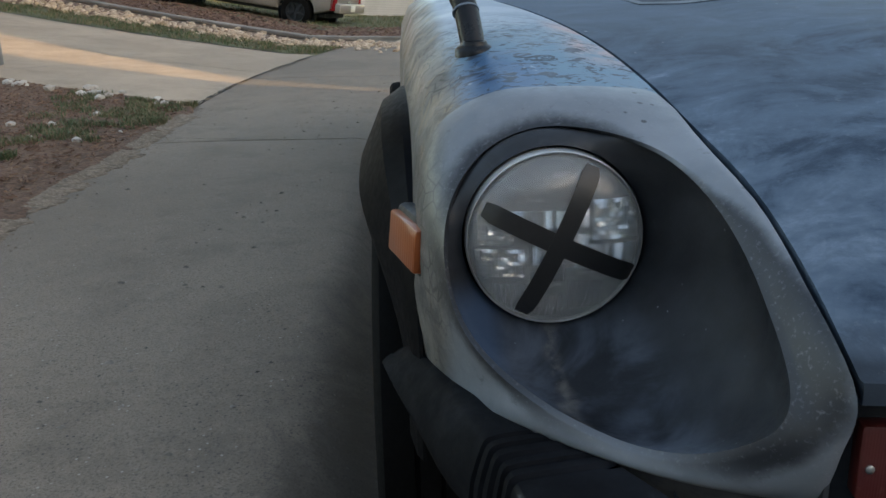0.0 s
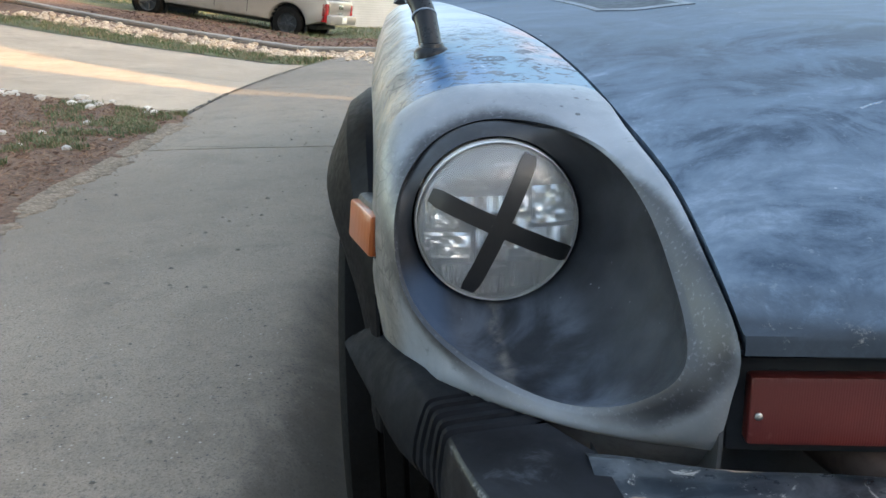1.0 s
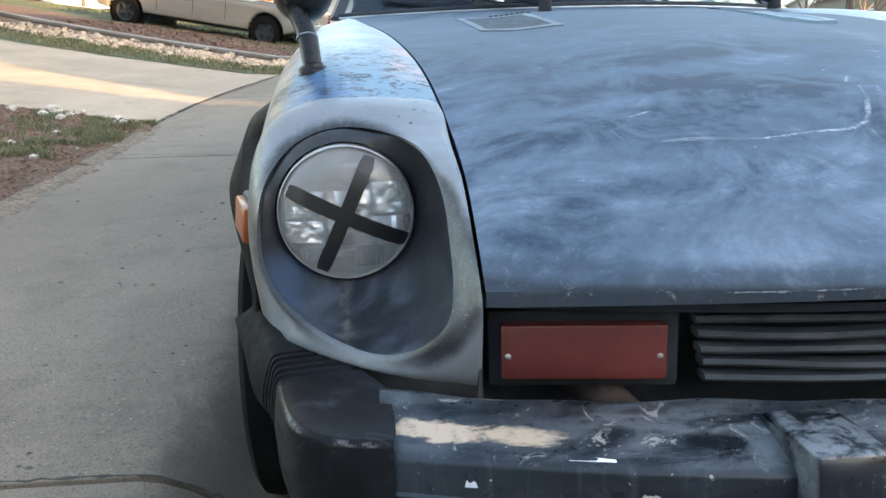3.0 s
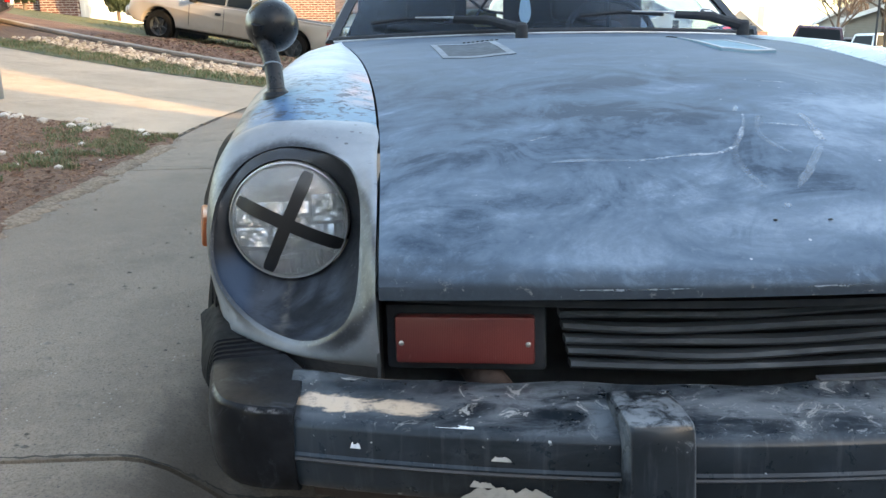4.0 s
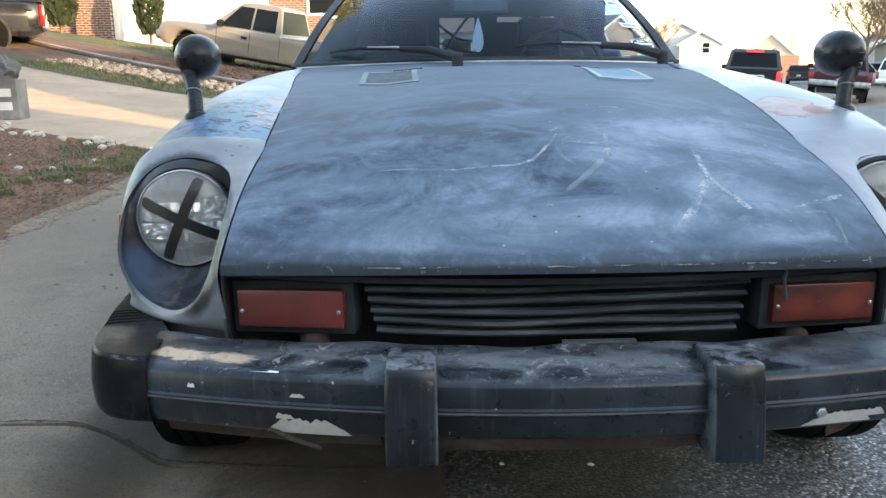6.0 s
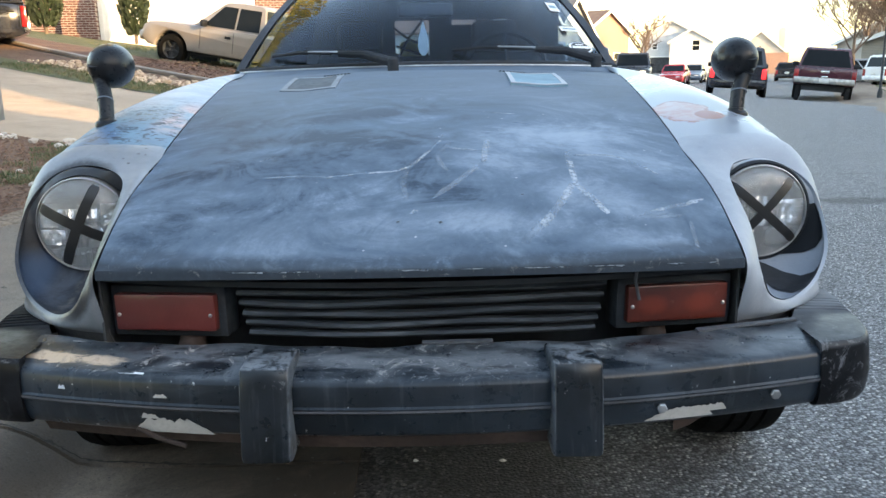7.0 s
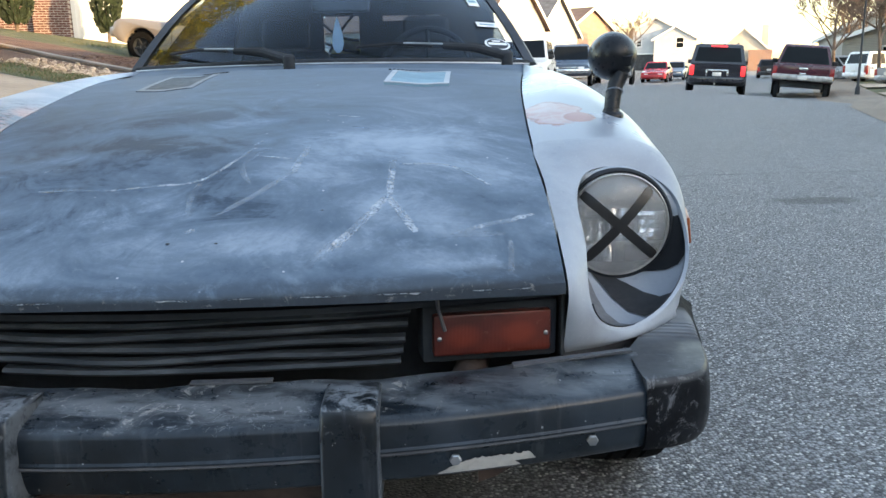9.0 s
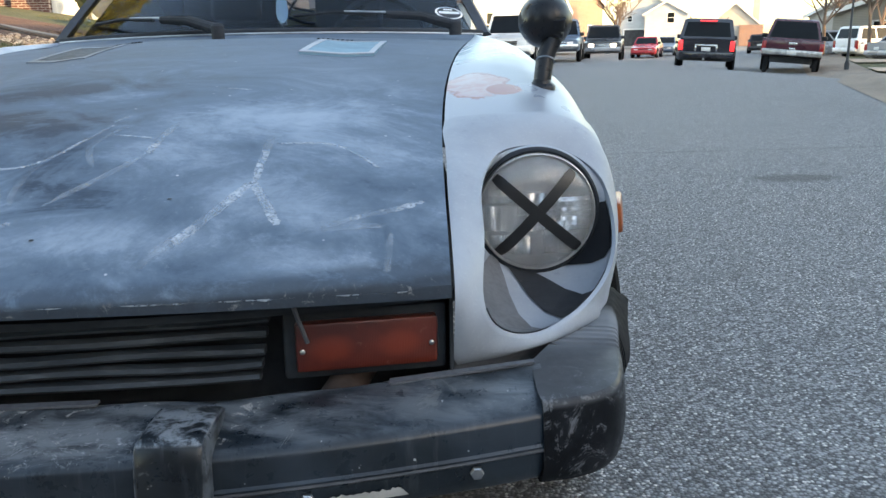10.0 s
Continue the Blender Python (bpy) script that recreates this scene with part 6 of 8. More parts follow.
tube(bm, [c + Vector((0, 0, 0.074)), Vector((0.006, 2.555, 1.20))], 0.0012, 5)
part("cord", bm, M_BLACK, af)

# ---------------------------------------------------------------- vehicles along the street
def paint(name, color, rough=0.3, metal=0.0):
    n = Nodes(name)
    big = n.noise(0.9, 3)
    col = n.mix(n.ramp(big, 0.3, 0.7), tuple(c * 0.92 for c in color), tuple(min(1, c * 1.06) for c in color))
    low = n.mul(n.ramp(n.axis("z"), 0.75, 0.35), n.ramp(n.noise(5, 4), 0.4, 0.7), 0.3)
    col = n.mix(low, col, (0.12, 0.105, 0.09))
    return n.done(col, n.ramp(big, 0.3, 0.7, rough - 0.04, rough + 0.04), metal, Coat_Weight=0.4)


M_TAIL = plain("red_tail_lens", (0.26, 0.012, 0.016), 0.2, vary=0.15)


def make_lit(name, color, power):
    n = Nodes(name)
    n.put(n.bsdf, "Emission Color", color)
    n.put(n.bsdf, "Emission Strength", power)
    return n.done(n.mix(n.ramp(n.noise(20), 0.3, 0.7), color, tuple(c * 0.8 for c in color)), 0.3)


M_BRAKE = make_lit("lit_brake_lamp", (0.95, 0.035, 0.045), 0.75)
M_HEADLIT = make_lit("lit_headlamp", (1.0, 0.93, 0.80), 2.0)
M_CLEARLAMP = plain("clear_lamp", (0.75, 0.76, 0.76), 0.15, vary=0.1)
M_PLATE = plain("number_plate_card", (0.62, 0.62, 0.60), 0.5, vary=0.1)
M_ALLOY = plain("cast_alloy", (0.5, 0.5, 0.5), 0.35, 0.8, vary=0.15)


def vehicle(name, label, category, m, body, L, W, H, belt, clear, top, cab, axles, wr, lower=None, tail=None, front_lamp=None, rear_lamp=None, rim=None, grille=True, bumper=None, bed=None, doors=2, roofrack=False, group=""):
    """A road vehicle, its nose to -y. top: (y, height) of the lower body; cab: base and roof ends of the glasshouse."""
    v = thing(name, label, category, m, group)
    hw = W / 2
    bm = bmesh.new()
    loops = []
    ys = sorted({-L / 2 + 0.01 + (L - 0.02) * k / 30 for k in range(31)} | {a for a, _ in top if abs(a) < L / 2 - 0.01})
    for y in ys:
        e = max(0, abs(y) - (L / 2 - 0.35)) / 0.35
        w = hw * (1 - 0.10 * e * e)
        zt = table(top, y)
        zl = clear + 0.12 * e * e
        loops.append([Vector((x * w, y, z)) for x, z in ((-0.90, zl), (-0.985, zl + 0.10), (-1.0, lerp(zl, zt, 0.55)), (-0.985, zt - 0.09), (-0.94, zt - 0.02), (-0.86, zt), (0.0, zt + 0.02), (0.86, zt), (0.94, zt - 0.02), (0.985, zt - 0.09), (1.0, lerp(zl, zt, 0.55)), (0.985, zl + 0.10), (0.90, zl))])
    loft(bm, loops, True, True, True)
    bd = part("body", bm, body, v, angle=35)
    b0, r0, r1, b1 = cab
    cw, tw = hw * 0.94, hw * 0.80
    zr = H
    bm = bmesh.new()
    P = [Vector((-cw, b0, belt)), Vector((cw, b0, belt)), Vector((cw, b1, belt)), Vector((-cw, b1, belt))]
    Q = [Vector((-tw, r0, zr - 0.05)), Vector((tw, r0, zr - 0.05)), Vector((tw, r1, zr - 0.05)), Vector((-tw, r1, zr - 0.05))]
    R_ = [Vector((p.x * 0.86, p.y + (0.10 if p.y < (r0 + r1) / 2 else -0.10), zr)) for p in Q]
    loft(bm, [P, Q, R_], True, False, True)
    cabin = part("cabin", bm, body, v, angle=25)

    def pane(nm, a, b, c, d, u0, u1, w0, w1):
        """A window pane on the face a-b-c-d (base left, base right, top right, top left)."""
        f = lambda u, w: a.lerp(b, u).lerp(d.lerp(c, u), w)
        q = [f(u0, w0), f(u1, w0), f(u1, w1), f(u0, w1)]
        nn = (q[1] - q[0]).cross(q[3] - q[0]).normalized()
        mid = (P[0] + P[2] + Q[0] + Q[2]) / 4
        if nn.dot(q[0] - mid) < 0:
            nn = -nn
        bm = bmesh.new()
        loft(bm, [[p - nn * 0.01 for p in q], [p + nn * 0.006 for p in q]], True, False, True)
        part(nm, bm, M_SIDEGLASS, cabin, smooth_faces=False)
    pane("windscreen", P[0], P[1], Q[1], Q[0], 0.05, 0.95, 0.06, 0.93)
    pane("rear_window", P[3], P[2], Q[2], Q[3], 0.07, 0.93, 0.12, 0.88)
    for a, b, c, d in ((P[0], P[3], Q[3], Q[0]), (P[1], P[2], Q[2], Q[1])):
        for k in range(doors):
            pane("side_window", a, b, c, d, 0.05 + 0.90 * k / doors + 0.015, 0.05 + 0.90 * (k + 1) / doors - 0.015, 0.06, 0.90)
    for s in (-1, 1):
        for y in axles:
            mm = Matrix.Translation((s * (hw - 0.072), y, wr)) @ pose(0, 0, 0, 0, 90 * s, 0)
            bm = bmesh.new()
            lathe(bm, [(wr * 1.12, 0.05), (wr * 1.12, 0.076), (wr * 1.09, 0.080), (wr * 1.07, 0.076), (0, 0.076)], 28, mm)
            part("wheel_arch", bm, M_DARK, bd)
            bm = bmesh.new()
            lathe(bm, [(wr * 0.60, -0.10), (wr * 0.93, -0.11), (wr, -0.07), (wr, 0.08), (wr * 0.94, 0.115), (wr * 0.62, 0.12), (wr * 0.60, 0.09)], 24, mm)
            wh = part("wheel", bm, M_TYRE, v)
            bm = bmesh.new()
            lathe(bm, [(0, 0.09), (wr * 0.16, 0.10), (wr * 0.2, 0.07), (wr * 0.52, 0.075), (wr * 0.6, 0.11), (wr * 0.63, 0.10)], 24, mm)
            for k in range(6):
                box(bm, wr * 0.15, wr * 0.56, -wr * 0.07, wr * 0.07, 0.07, 0.10, 0, 1, mm @ pose(0, 0, 0, 0, 0, 60 * k))
            part("rim", bm, rim or M_ALLOY, wh)
        zt = table(top, -L / 2 + 0.05)
        bm = bmesh.new()
        box(bm, s * hw * 0.56 - 0.13, s * hw * 0.56 + 0.15 * 1.0, -L / 2 - 0.012, -L / 2 + 0.10, zt - 0.26, zt - 0.09, 0.02)
        part("headlamp", bm, front_lamp or M_CLEARLAMP, v)
        zt = table(top, L / 2 - 0.05)
        th = tail or (0.10, 0.45)
        bm = bmesh.new()
        box(bm, s * hw * 0.87 - th[0], s * hw * 0.87 + min(th[0], hw * 0.10), L / 2 - 0.10, L / 2 + 0.012, zt - 0.08 - th[1], zt - 0.06, 0.02)
        part("tail_lamp", bm, rear_lamp or M_TAIL, v)
        bm = bmesh.new()
        box(bm, s * (hw + 0.02) - 0.10, s * (hw + 0.02) + 0.10, b0 + 0.22, b0 + 0.34, belt - 0.02, belt + 0.15, 0.03)
        part("door_mirror", bm, M_BLACK, v)
        for k in range(2 if bed else doors):
            y = lerp(b0 + 0.25, b1 - 0.10, (k + 1) / (2 if bed else doors))
            bm = bmesh.new()
            box(bm, s * hw - 0.004, s * hw + 0.004, y - 0.006, y + 0.006, clear + 0.22, belt - 0.06)
            part("door_seam", bm, M_DARK, bd)
            bm = bmesh.new()
            box(bm, s * hw * 0.99 - 0.012, s * hw * 0.99 + 0.012, y - 0.26, y - 0.10, belt - 0.20, belt - 0.14, 0.01)
            part("door_handle", bm, M_BLACK, bd)
    for nm, y in (("front_bumper", -L / 2), ("rear_bumper", L / 2)):
        bm = bmesh.new()
        box(bm, -hw * 0.93, hw * 0.93, y - 0.07, y + 0.07, clear + 0.12, clear + 0.34, 0.04)
        part(nm, bm, bumper or lower or body, v)
    bm = bmesh.new()
    box(bm, -0.16, 0.16, L / 2 + 0.07, L / 2 + 0.082, clear + 0.36 if not bed else clear + 0.16, clear + 0.50 if not bed else clear + 0.30, 0.004)
    part("number_plate", bm, M_PLATE, v)
    if grille:
        bm = bmesh.new()
        zt = table(top, -L / 2 + 0.05)
        for k in range(3):
            box(bm, -hw * 0.40, hw * 0.40, -L / 2 - 0.02, -L / 2 + 0.05, zt - 0.30 + 0.075 * k, zt - 0.25 + 0.075 * k, 0.01)
        part("grille", bm, M_CHROME if grille == "chrome" else M_BLACK, v)
    if bed:
        bm = bmesh.new()
        zt = table(top, (bed[0] + bed[1]) / 2)
        box(bm, -hw * 0.82, hw * 0.82, bed[0] + 0.05, bed[1] - 0.08, zt + 0.012, zt + 0.03, 0.005)
        part("bed_cover", bm, M_DARK, v)
        bm = bmesh.new()
        box(bm, -0.13, 0.13, L / 2 - 0.02, L / 2 + 0.02, zt - 0.20, zt - 0.12, 0.01)
        part("tailgate_handle", bm, M_CHROME, v)
    if roofrack:
        for s in (-1, 1):
            bm = bmesh.new()
            tube(bm, [(s * tw * 0.8, r0 + 0.2, H + 0.05), (s * tw * 0.8, r1 - 0.15, H + 0.05)], 0.02, 6)
            part("roof_rail", bm, M_DARK, v)
    return v


def pickup(label, m, body, L, W, H, clear, hood_h, belt, bed_h, cab, axles, wr, bumper, rim, doors, bed_wall=0.06):
    """A pickup truck, nose to -y: side panels with arched wheel openings, cab with tapered glasshouse, open bed.
    cab: foot and head of the windscreen, end of the roof and back of the cab. doors: (y0, y1) of each side window's foot."""
    v = thing("pickup_truck", label, "pickup truck", m)
    hw, f, r = W / 2, -L / 2, L / 2
    b0, t0, t1, b1 = cab
    ra = wr + 0.085
    side = [(r - 0.03, clear + 0.16), (r, clear + 0.35), (r, bed_h - 0.06), (r - 0.03, bed_h), (b1 + 0.02, bed_h), (b1, belt), (lerp(b0, b1, 0.5), belt - 0.005), (b0, belt), (lerp(f, b0, 0.62), lerp(hood_h, belt, 0.45)), (f + 0.55, hood_h), (f + 0.22, hood_h - 0.05),
            (f + 0.07, hood_h - 0.15), (f + 0.01, hood_h - 0.33), (f, hood_h - 0.48), (f + 0.06, clear + 0.17), (f + 0.16, clear + 0.06)]
    for ya in axles:
        a0 = math.asin(clamp((clear + 0.02 - wr) / ra, -0.9, 0.9))
        side += [(ya - ra * math.cos(lerp(a0, math.pi - a0, k / 12)), wr + ra * math.sin(lerp(a0, math.pi - a0, k / 12))) for k in range(13)]

    def inset(pts, d):
        res = []
        for k, p in enumerate(pts):
            a, b, c = Vector(pts[k - 1]), Vector(p), Vector(pts[(k + 1) % len(pts)])
            t = ((b - a).normalized() + (c - b).normalized()).normalized()
            res.append(b + Vector((-t.y, t.x)) * d)
        return res
    area = sum(p[0] * q[1] - q[0] * p[1] for p, q in zip(side, side[1:] + side[:1]))
    turn = 1 if area > 0 else -1
    loops = []
    for x, d in ((-hw, 0.045), (-hw + 0.012, 0.018), (-hw + 0.05, 0.0), (hw - 0.05, 0.0), (hw - 0.012, 0.018), (hw, 0.045)):
        loops.append([Vector((x, q[0], q[1])) for q in inset(side, d * turn)])
    bm = bmesh.new()
    loft(bm, loops, True, True, True)
    bd = part("body", bm, body, v, angle=40)
    # cab
    width = lambda z: lerp(hw - 0.045, hw - 0.26, clamp((z - belt) / (H - belt)) ** 1.3)
    roof = [(b0, belt - 0.03), (t0, H - 0.09), (t0 + 0.10, H - 0.03), (lerp(t0, t1, 0.45), H), (t1 - 0.10, H - 0.01), (t1, H - 0.06), (b1, belt - 0.03)]
    bm = bmesh.new()
    loops = []
    for sx in (-1, 1):
        pair = [[Vector((sx * width(z), y, z)) for y, z in roof], [Vector((sx * (width(z) - 0.05), y, z + 0.018)) for y, z in roof]]
        loops += pair if sx < 0 else pair[::-1]
    loft(bm, loops, False, True, True)
    cabin = part("cabin", bm, body, v, angle=30)
    front = lambda z: lerp(b0, t0, clamp((z - belt + 0.03) / (H - 0.06 - belt)))
    back = lambda z: lerp(b1, t1, clamp((z - belt + 0.03) / (H - 0.03 - belt)))
    z0, z1 = belt + 0.035, H - 0.115
    for sx in (-1, 1):
        for k, (y0, y1) in enumerate(doors):
            head0 = max(y0, front(z1) + 0.07)
            q = [(y0, z0), (y1, z0), (min(y1, back(z1) - 0.09), z1), (head0, z1)]
            bm = bmesh.new()
            loft(bm, [[Vector((sx * (width(z) + off), y, z)) for y, z in q] for off in (-0.02, 0.007)], True, True, True)
            part("side_window", bm, M_SIDEGLASS, cabin, smooth_faces=False)
        bm = bmesh.new()
        y = doors[0][0] + 0.02
        box(bm, min(sx * (hw - 0.03), sx * (hw + 0.19)), max(sx * (hw - 0.03), sx * (hw + 0.19)), y, y + 0.10, belt + 0.0, belt + 0.17, 0.035)
        part("door_mirror", bm, M_BLACK, v)
        for y in (doors[0][0] - 0.06, doors[0][1] + 0.02, b1 + 0.005):
            bm = bmesh.new()
            box(bm, min(sx * (hw - 0.01), sx * (hw + 0.003)), max(sx * (hw - 0.01), sx * (hw + 0.003)), y - 0.007, y + 0.007, clear + 0.13, belt - 0.06)
            part("door_seam", bm, M_DARK, bd)
        bm = bmesh.new()
        y = doors[0][1] - 0.13
        box(bm, min(sx * (hw - 0.01), sx * (hw + 0.02)), max(sx * (hw - 0.01), sx * (hw + 0.02)), y - 0.08, y + 0.08, belt - 0.22, belt - 0.15, 0.02)
        part("door_handle", bm, M_BLACK, bd)
        bm = bmesh.new()
        box(bm, sx * (hw - 0.30) - 0.20, sx * (hw - 0.30) + 0.20, f + 0.015, f + 0.20, hood_h - 0.33, hood_h - 0.16, 0.03)
        part("headlamp", bm, M_CLEARLAMP, v)
        bm = bmesh.new()
        box(bm, sx * (hw - 0.075) - 0.075, sx * (hw - 0.075) + 0.075, r - 0.12, r + 0.014, bed_h - 0.48, bed_h - 0.07, 0.02)
        part("tail_lamp", bm, M_TAIL, v)
        bm = bmesh.new()
        box(bm, sx * (hw - 0.04) - 0.04, sx * (hw - 0.04) + 0.04, b1 + 0.04, r - 0.03, bed_h - 0.02, bed_h + 0.025, 0.012)
        part("bed_rail", bm, body, bd)
        for ya in axles:
            mm = Matrix.Translation((sx * (hw - 0.13), ya, wr)) @ pose(0, 0, 0, 0, 90 * sx, 0)
            bm = bmesh.new()
            lathe(bm, [(wr * 0.60, -0.10), (wr * 0.93, -0.11), (wr, -0.08), (wr, 0.075), (wr * 0.95, 0.105), (wr * 0.66, 0.11), (wr * 0.60, 0.08)], 28, mm)
            wh = part("wheel", bm, M_TYRE, v)
            bm = bmesh.new()
            lathe(bm, [(0, 0.05), (wr * 0.17, 0.055), (wr * 0.20, 0.03), (wr * 0.54, 0.03), (wr * 0.62, 0.10), (wr * 0.66, 0.095)], 24, mm)
            for k in range(5):
                box(bm, wr * 0.12, wr * 0.60, -wr * 0.085, wr * 0.085, 0.03, 0.075, 0.008, 1, mm @ pose(0, 0, 0, 0, 0, 72 * k))
            part("rim", bm, rim, wh)
            bm = bmesh.new()
            lathe(bm, [(ra, 0.02), (ra, -0.12), (0, -0.12)], 24, mm)
            part("wheel_arch", bm, M_DULL, bd)
    for nm, q, z in (("windscreen", front, 1), ("rear_window", back, -1)):
        bm = bmesh.new()
        pts = [Vector((k * (width(zz) - 0.10), q(zz), zz)) for k, zz in ((-1, z0), (1, z0), (1, z1 + 0.02), (-1, z1 + 0.02))]
        loft(bm, [[p + Vector((0, z * 0.03, -0.0)) for p in pts], [p + Vector((0, -z * 0.012, 0.004)) for p in pts]], True, True, True)
        part(nm, bm, M_SIDEGLASS, cabin, smooth_faces=False)
    bm = bmesh.new()
    box(bm, -hw + 0.03, hw - 0.03, f - 0.07, f + 0.10, clear + 0.12, clear + 0.36, 0.05)
    part("front_bumper", bm, bumper if bumper is not None else body, v)
    bm = bmesh.new()
    box(bm, -hw + 0.02, hw - 0.02, r - 0.02, r + 0.13, clear + 0.10, clear + 0.31, 0.035)
    rb = part("rear_bumper", bm, bumper if bumper is not None else body, v)
    bm = bmesh.new()
    box(bm, -0.16, 0.16, r + 0.12, r + 0.138, clear + 0.14, clear + 0.28, 0.004)
    part("number_plate", bm, M_PLATE, rb)
    bm = bmesh.new()
    for k in range(3):
        box(bm, -hw + 0.46, hw - 0.46, f - 0.012, f + 0.08, hood_h - 0.40 + 0.085 * k, hood_h - 0.345 + 0.085 * k, 0.01)
    part("grille", bm, M_BLACK, v)
    bm = bmesh.new()
    box(bm, -hw + 0.17, hw - 0.17, r - 0.03, r + 0.012, clear + 0.36, bed_h - 0.015, 0.02)
    tg = part("tailgate", bm, body, v)
    bm = bmesh.new()
    box(bm, -0.14, 0.14, r + 0.005, r + 0.03, bed_h - 0.17, bed_h - 0.08, 0.015)
    part("tailgate_handle", bm, M_CHROME, tg)
    bm = bmesh.new()
    box(bm, -0.11, 0.11, r + 0.008, r + 0.024, bed_h - 0.34, bed_h - 0.26, 0.02)
    part("badge", bm, M_CHROME, tg)
    bm = bmesh.new()
    box(bm, -hw + bed_wall + 0.03, hw - bed_wall - 0.03, b1 + 0.08, r - 0.06, bed_h - 0.01, bed_h + 0.004)
    part("bed_liner", bm, M_DULL, bd)
    bm = bmesh.new()
    box(bm, -hw * 0.7, hw * 0.7, axles[0] - 0.2, r - 0.3, wr - 0.06, clear + 0.06, 0.02)
    part("chassis", bm, M_DARK, v)
    return v


P_BLACK = paint("black_car_paint", (0.012, 0.015, 0.024), 0.2)
P_MAROON = paint("maroon_car_paint", (0.062, 0.011, 0.022), 0.28)
P_SILVER = paint("pale_gold_car_paint", (0.26, 0.235, 0.222), 0.35, 0.2)
P_SLATE = paint("slate_grey_car_paint", (0.085, 0.092, 0.105), 0.25, 0.3)
P_WHITE = paint("white_car_paint", (0.72, 0.73, 0.74), 0.3)
P_GREY = paint("grey_car_paint", (0.30, 0.32, 0.35), 0.3, 0.4)
P_RED = paint("red_car_paint", (0.42, 0.03, 0.045), 0.25)
P_BLUE = paint("blue_grey_car_paint", (0.10, 0.15, 0.22), 0.3, 0.3)


def on_street(x, y, turn, roll=0.0):
    return pose(x, y, street(x, y), 0, roll, turn)


SUV_TOP = [(-2.6, 0.95), (-1.3, 1.08), (-1.0, 1.12), (2.6, 1.12)]
TRUCK_TOP = [(-2.9, 0.98), (-1.55, 1.14), (2.9, 1.14)]
CAR_TOP = [(-2.3, 0.68), (-1.1, 0.88), (-0.9, 0.92), (1.5, 0.96), (2.3, 0.90)]

black_suv = vehicle("suv", "black sport utility vehicle with lit brake lamps driving away", "suv", on_street(12.2, 31.4, 160, -3.0), P_BLACK, 5.2, 2.08, 1.84, 1.12, 0.32, SUV_TOP, (-1.0, -0.35, 2.40, 2.58), (-1.55, 1.45), 0.40,
        tail=(0.08, 0.34), rear_lamp=M_BRAKE, doors=3, roofrack=True, rim=M_DARK)
bm = bmesh.new()
box(bm, -0.30, 0.30, 2.53, 2.60, 1.73, 1.78, 0.012)
part("high_brake_lamp", bm, M_BRAKE, black_suv, "lit red brake lamp strip")
bm = bmesh.new()
box(bm, -0.40, 0.40, 2.59, 2.625, 0.86, 0.92, 0.012)
box(bm, -0.40, -0.34, 2.59, 2.620, 0.68, 0.87, 0.010)
box(bm, 0.34, 0.40, 2.59, 2.620, 0.68, 0.87, 0.010)
part("plate_surround", bm, M_CHROME, black_suv, "bright chrome plate surround")
bm = bmesh.new()
tube(bm, [(0.05, 2.62, 0.40), (0.05, 2.78, 0.40)], 0.035, 10)
part("tow_hitch", bm, M_STEEL, black_suv)
pickup("maroon pickup truck with chrome bumper parked at the far kerb", on_street(15.05, 30.1, 154.5, -5.0), P_MAROON, 5.8, 2.02, 1.88, 0.50, 1.12, 1.16, 1.14, (-1.45, -0.75, 0.55, 0.72), (-1.85, 1.75), 0.40,
       M_STEEL, M_DARK, ((-1.05, -0.22), (-0.16, 0.56)))
vehicle("suv", "silver sport utility vehicle with lit headlamps facing along the street", "suv", on_street(11.3, 44.5, -16), P_SLATE, 5.0, 2.05, 1.86, 1.12, 0.36, SUV_TOP, (-1.0, -0.45, 2.25, 2.45), (-1.5, 1.4), 0.40,
        front_lamp=M_HEADLIT, doors=3, grille="chrome", bumper=P_GREY, roofrack=True)
vehicle("car", "red sedan parked facing along the street", "car", on_street(17.4, 57, -24), P_RED, 4.5, 1.75, 1.42, 0.92, 0.22, CAR_TOP, (-0.95, -0.25, 0.95, 1.6), (-1.35, 1.35), 0.32)
vehicle("car", "blue-grey sedan parked behind a red one", "car", on_street(20.6, 63, -24), P_BLUE, 4.6, 1.78, 1.42, 0.92, 0.22, CAR_TOP, (-0.95, -0.25, 0.95, 1.6), (-1.35, 1.35), 0.32)
vehicle("pickup_truck", "white and blue crew-cab pickup truck parked at the kerb", "pickup truck", on_street(7.75, 38.5, -14), P_BLUE, 5.9, 2.05, 1.92, 1.16, 0.46, TRUCK_TOP, (-1.35, -0.7, 1.0, 1.15), (-1.9, 1.8), 0.42,
        bed=(1.15, 2.9), bumper=M_CHROME, grille="chrome", lower=P_WHITE)
vehicle("suv", "white sport utility vehicle parked at the kerb", "suv", pose(4.6, 31.5, 0.10, 0, 0, -14), P_WHITE, 5.0, 2.0, 1.92, 1.12, 0.36, SUV_TOP, (-1.0, -0.45, 2.25, 2.45), (-1.5, 1.4), 0.38, doors=3)
vehicle("car", "small dark car driving far down the street", "car", on_street(28.6, 64, 155), P_BLACK, 4.2, 1.75, 1.45, 0.92, 0.22, CAR_TOP, (-0.9, -0.2, 1.3, 1.8), (-1.25, 1.25), 0.31)
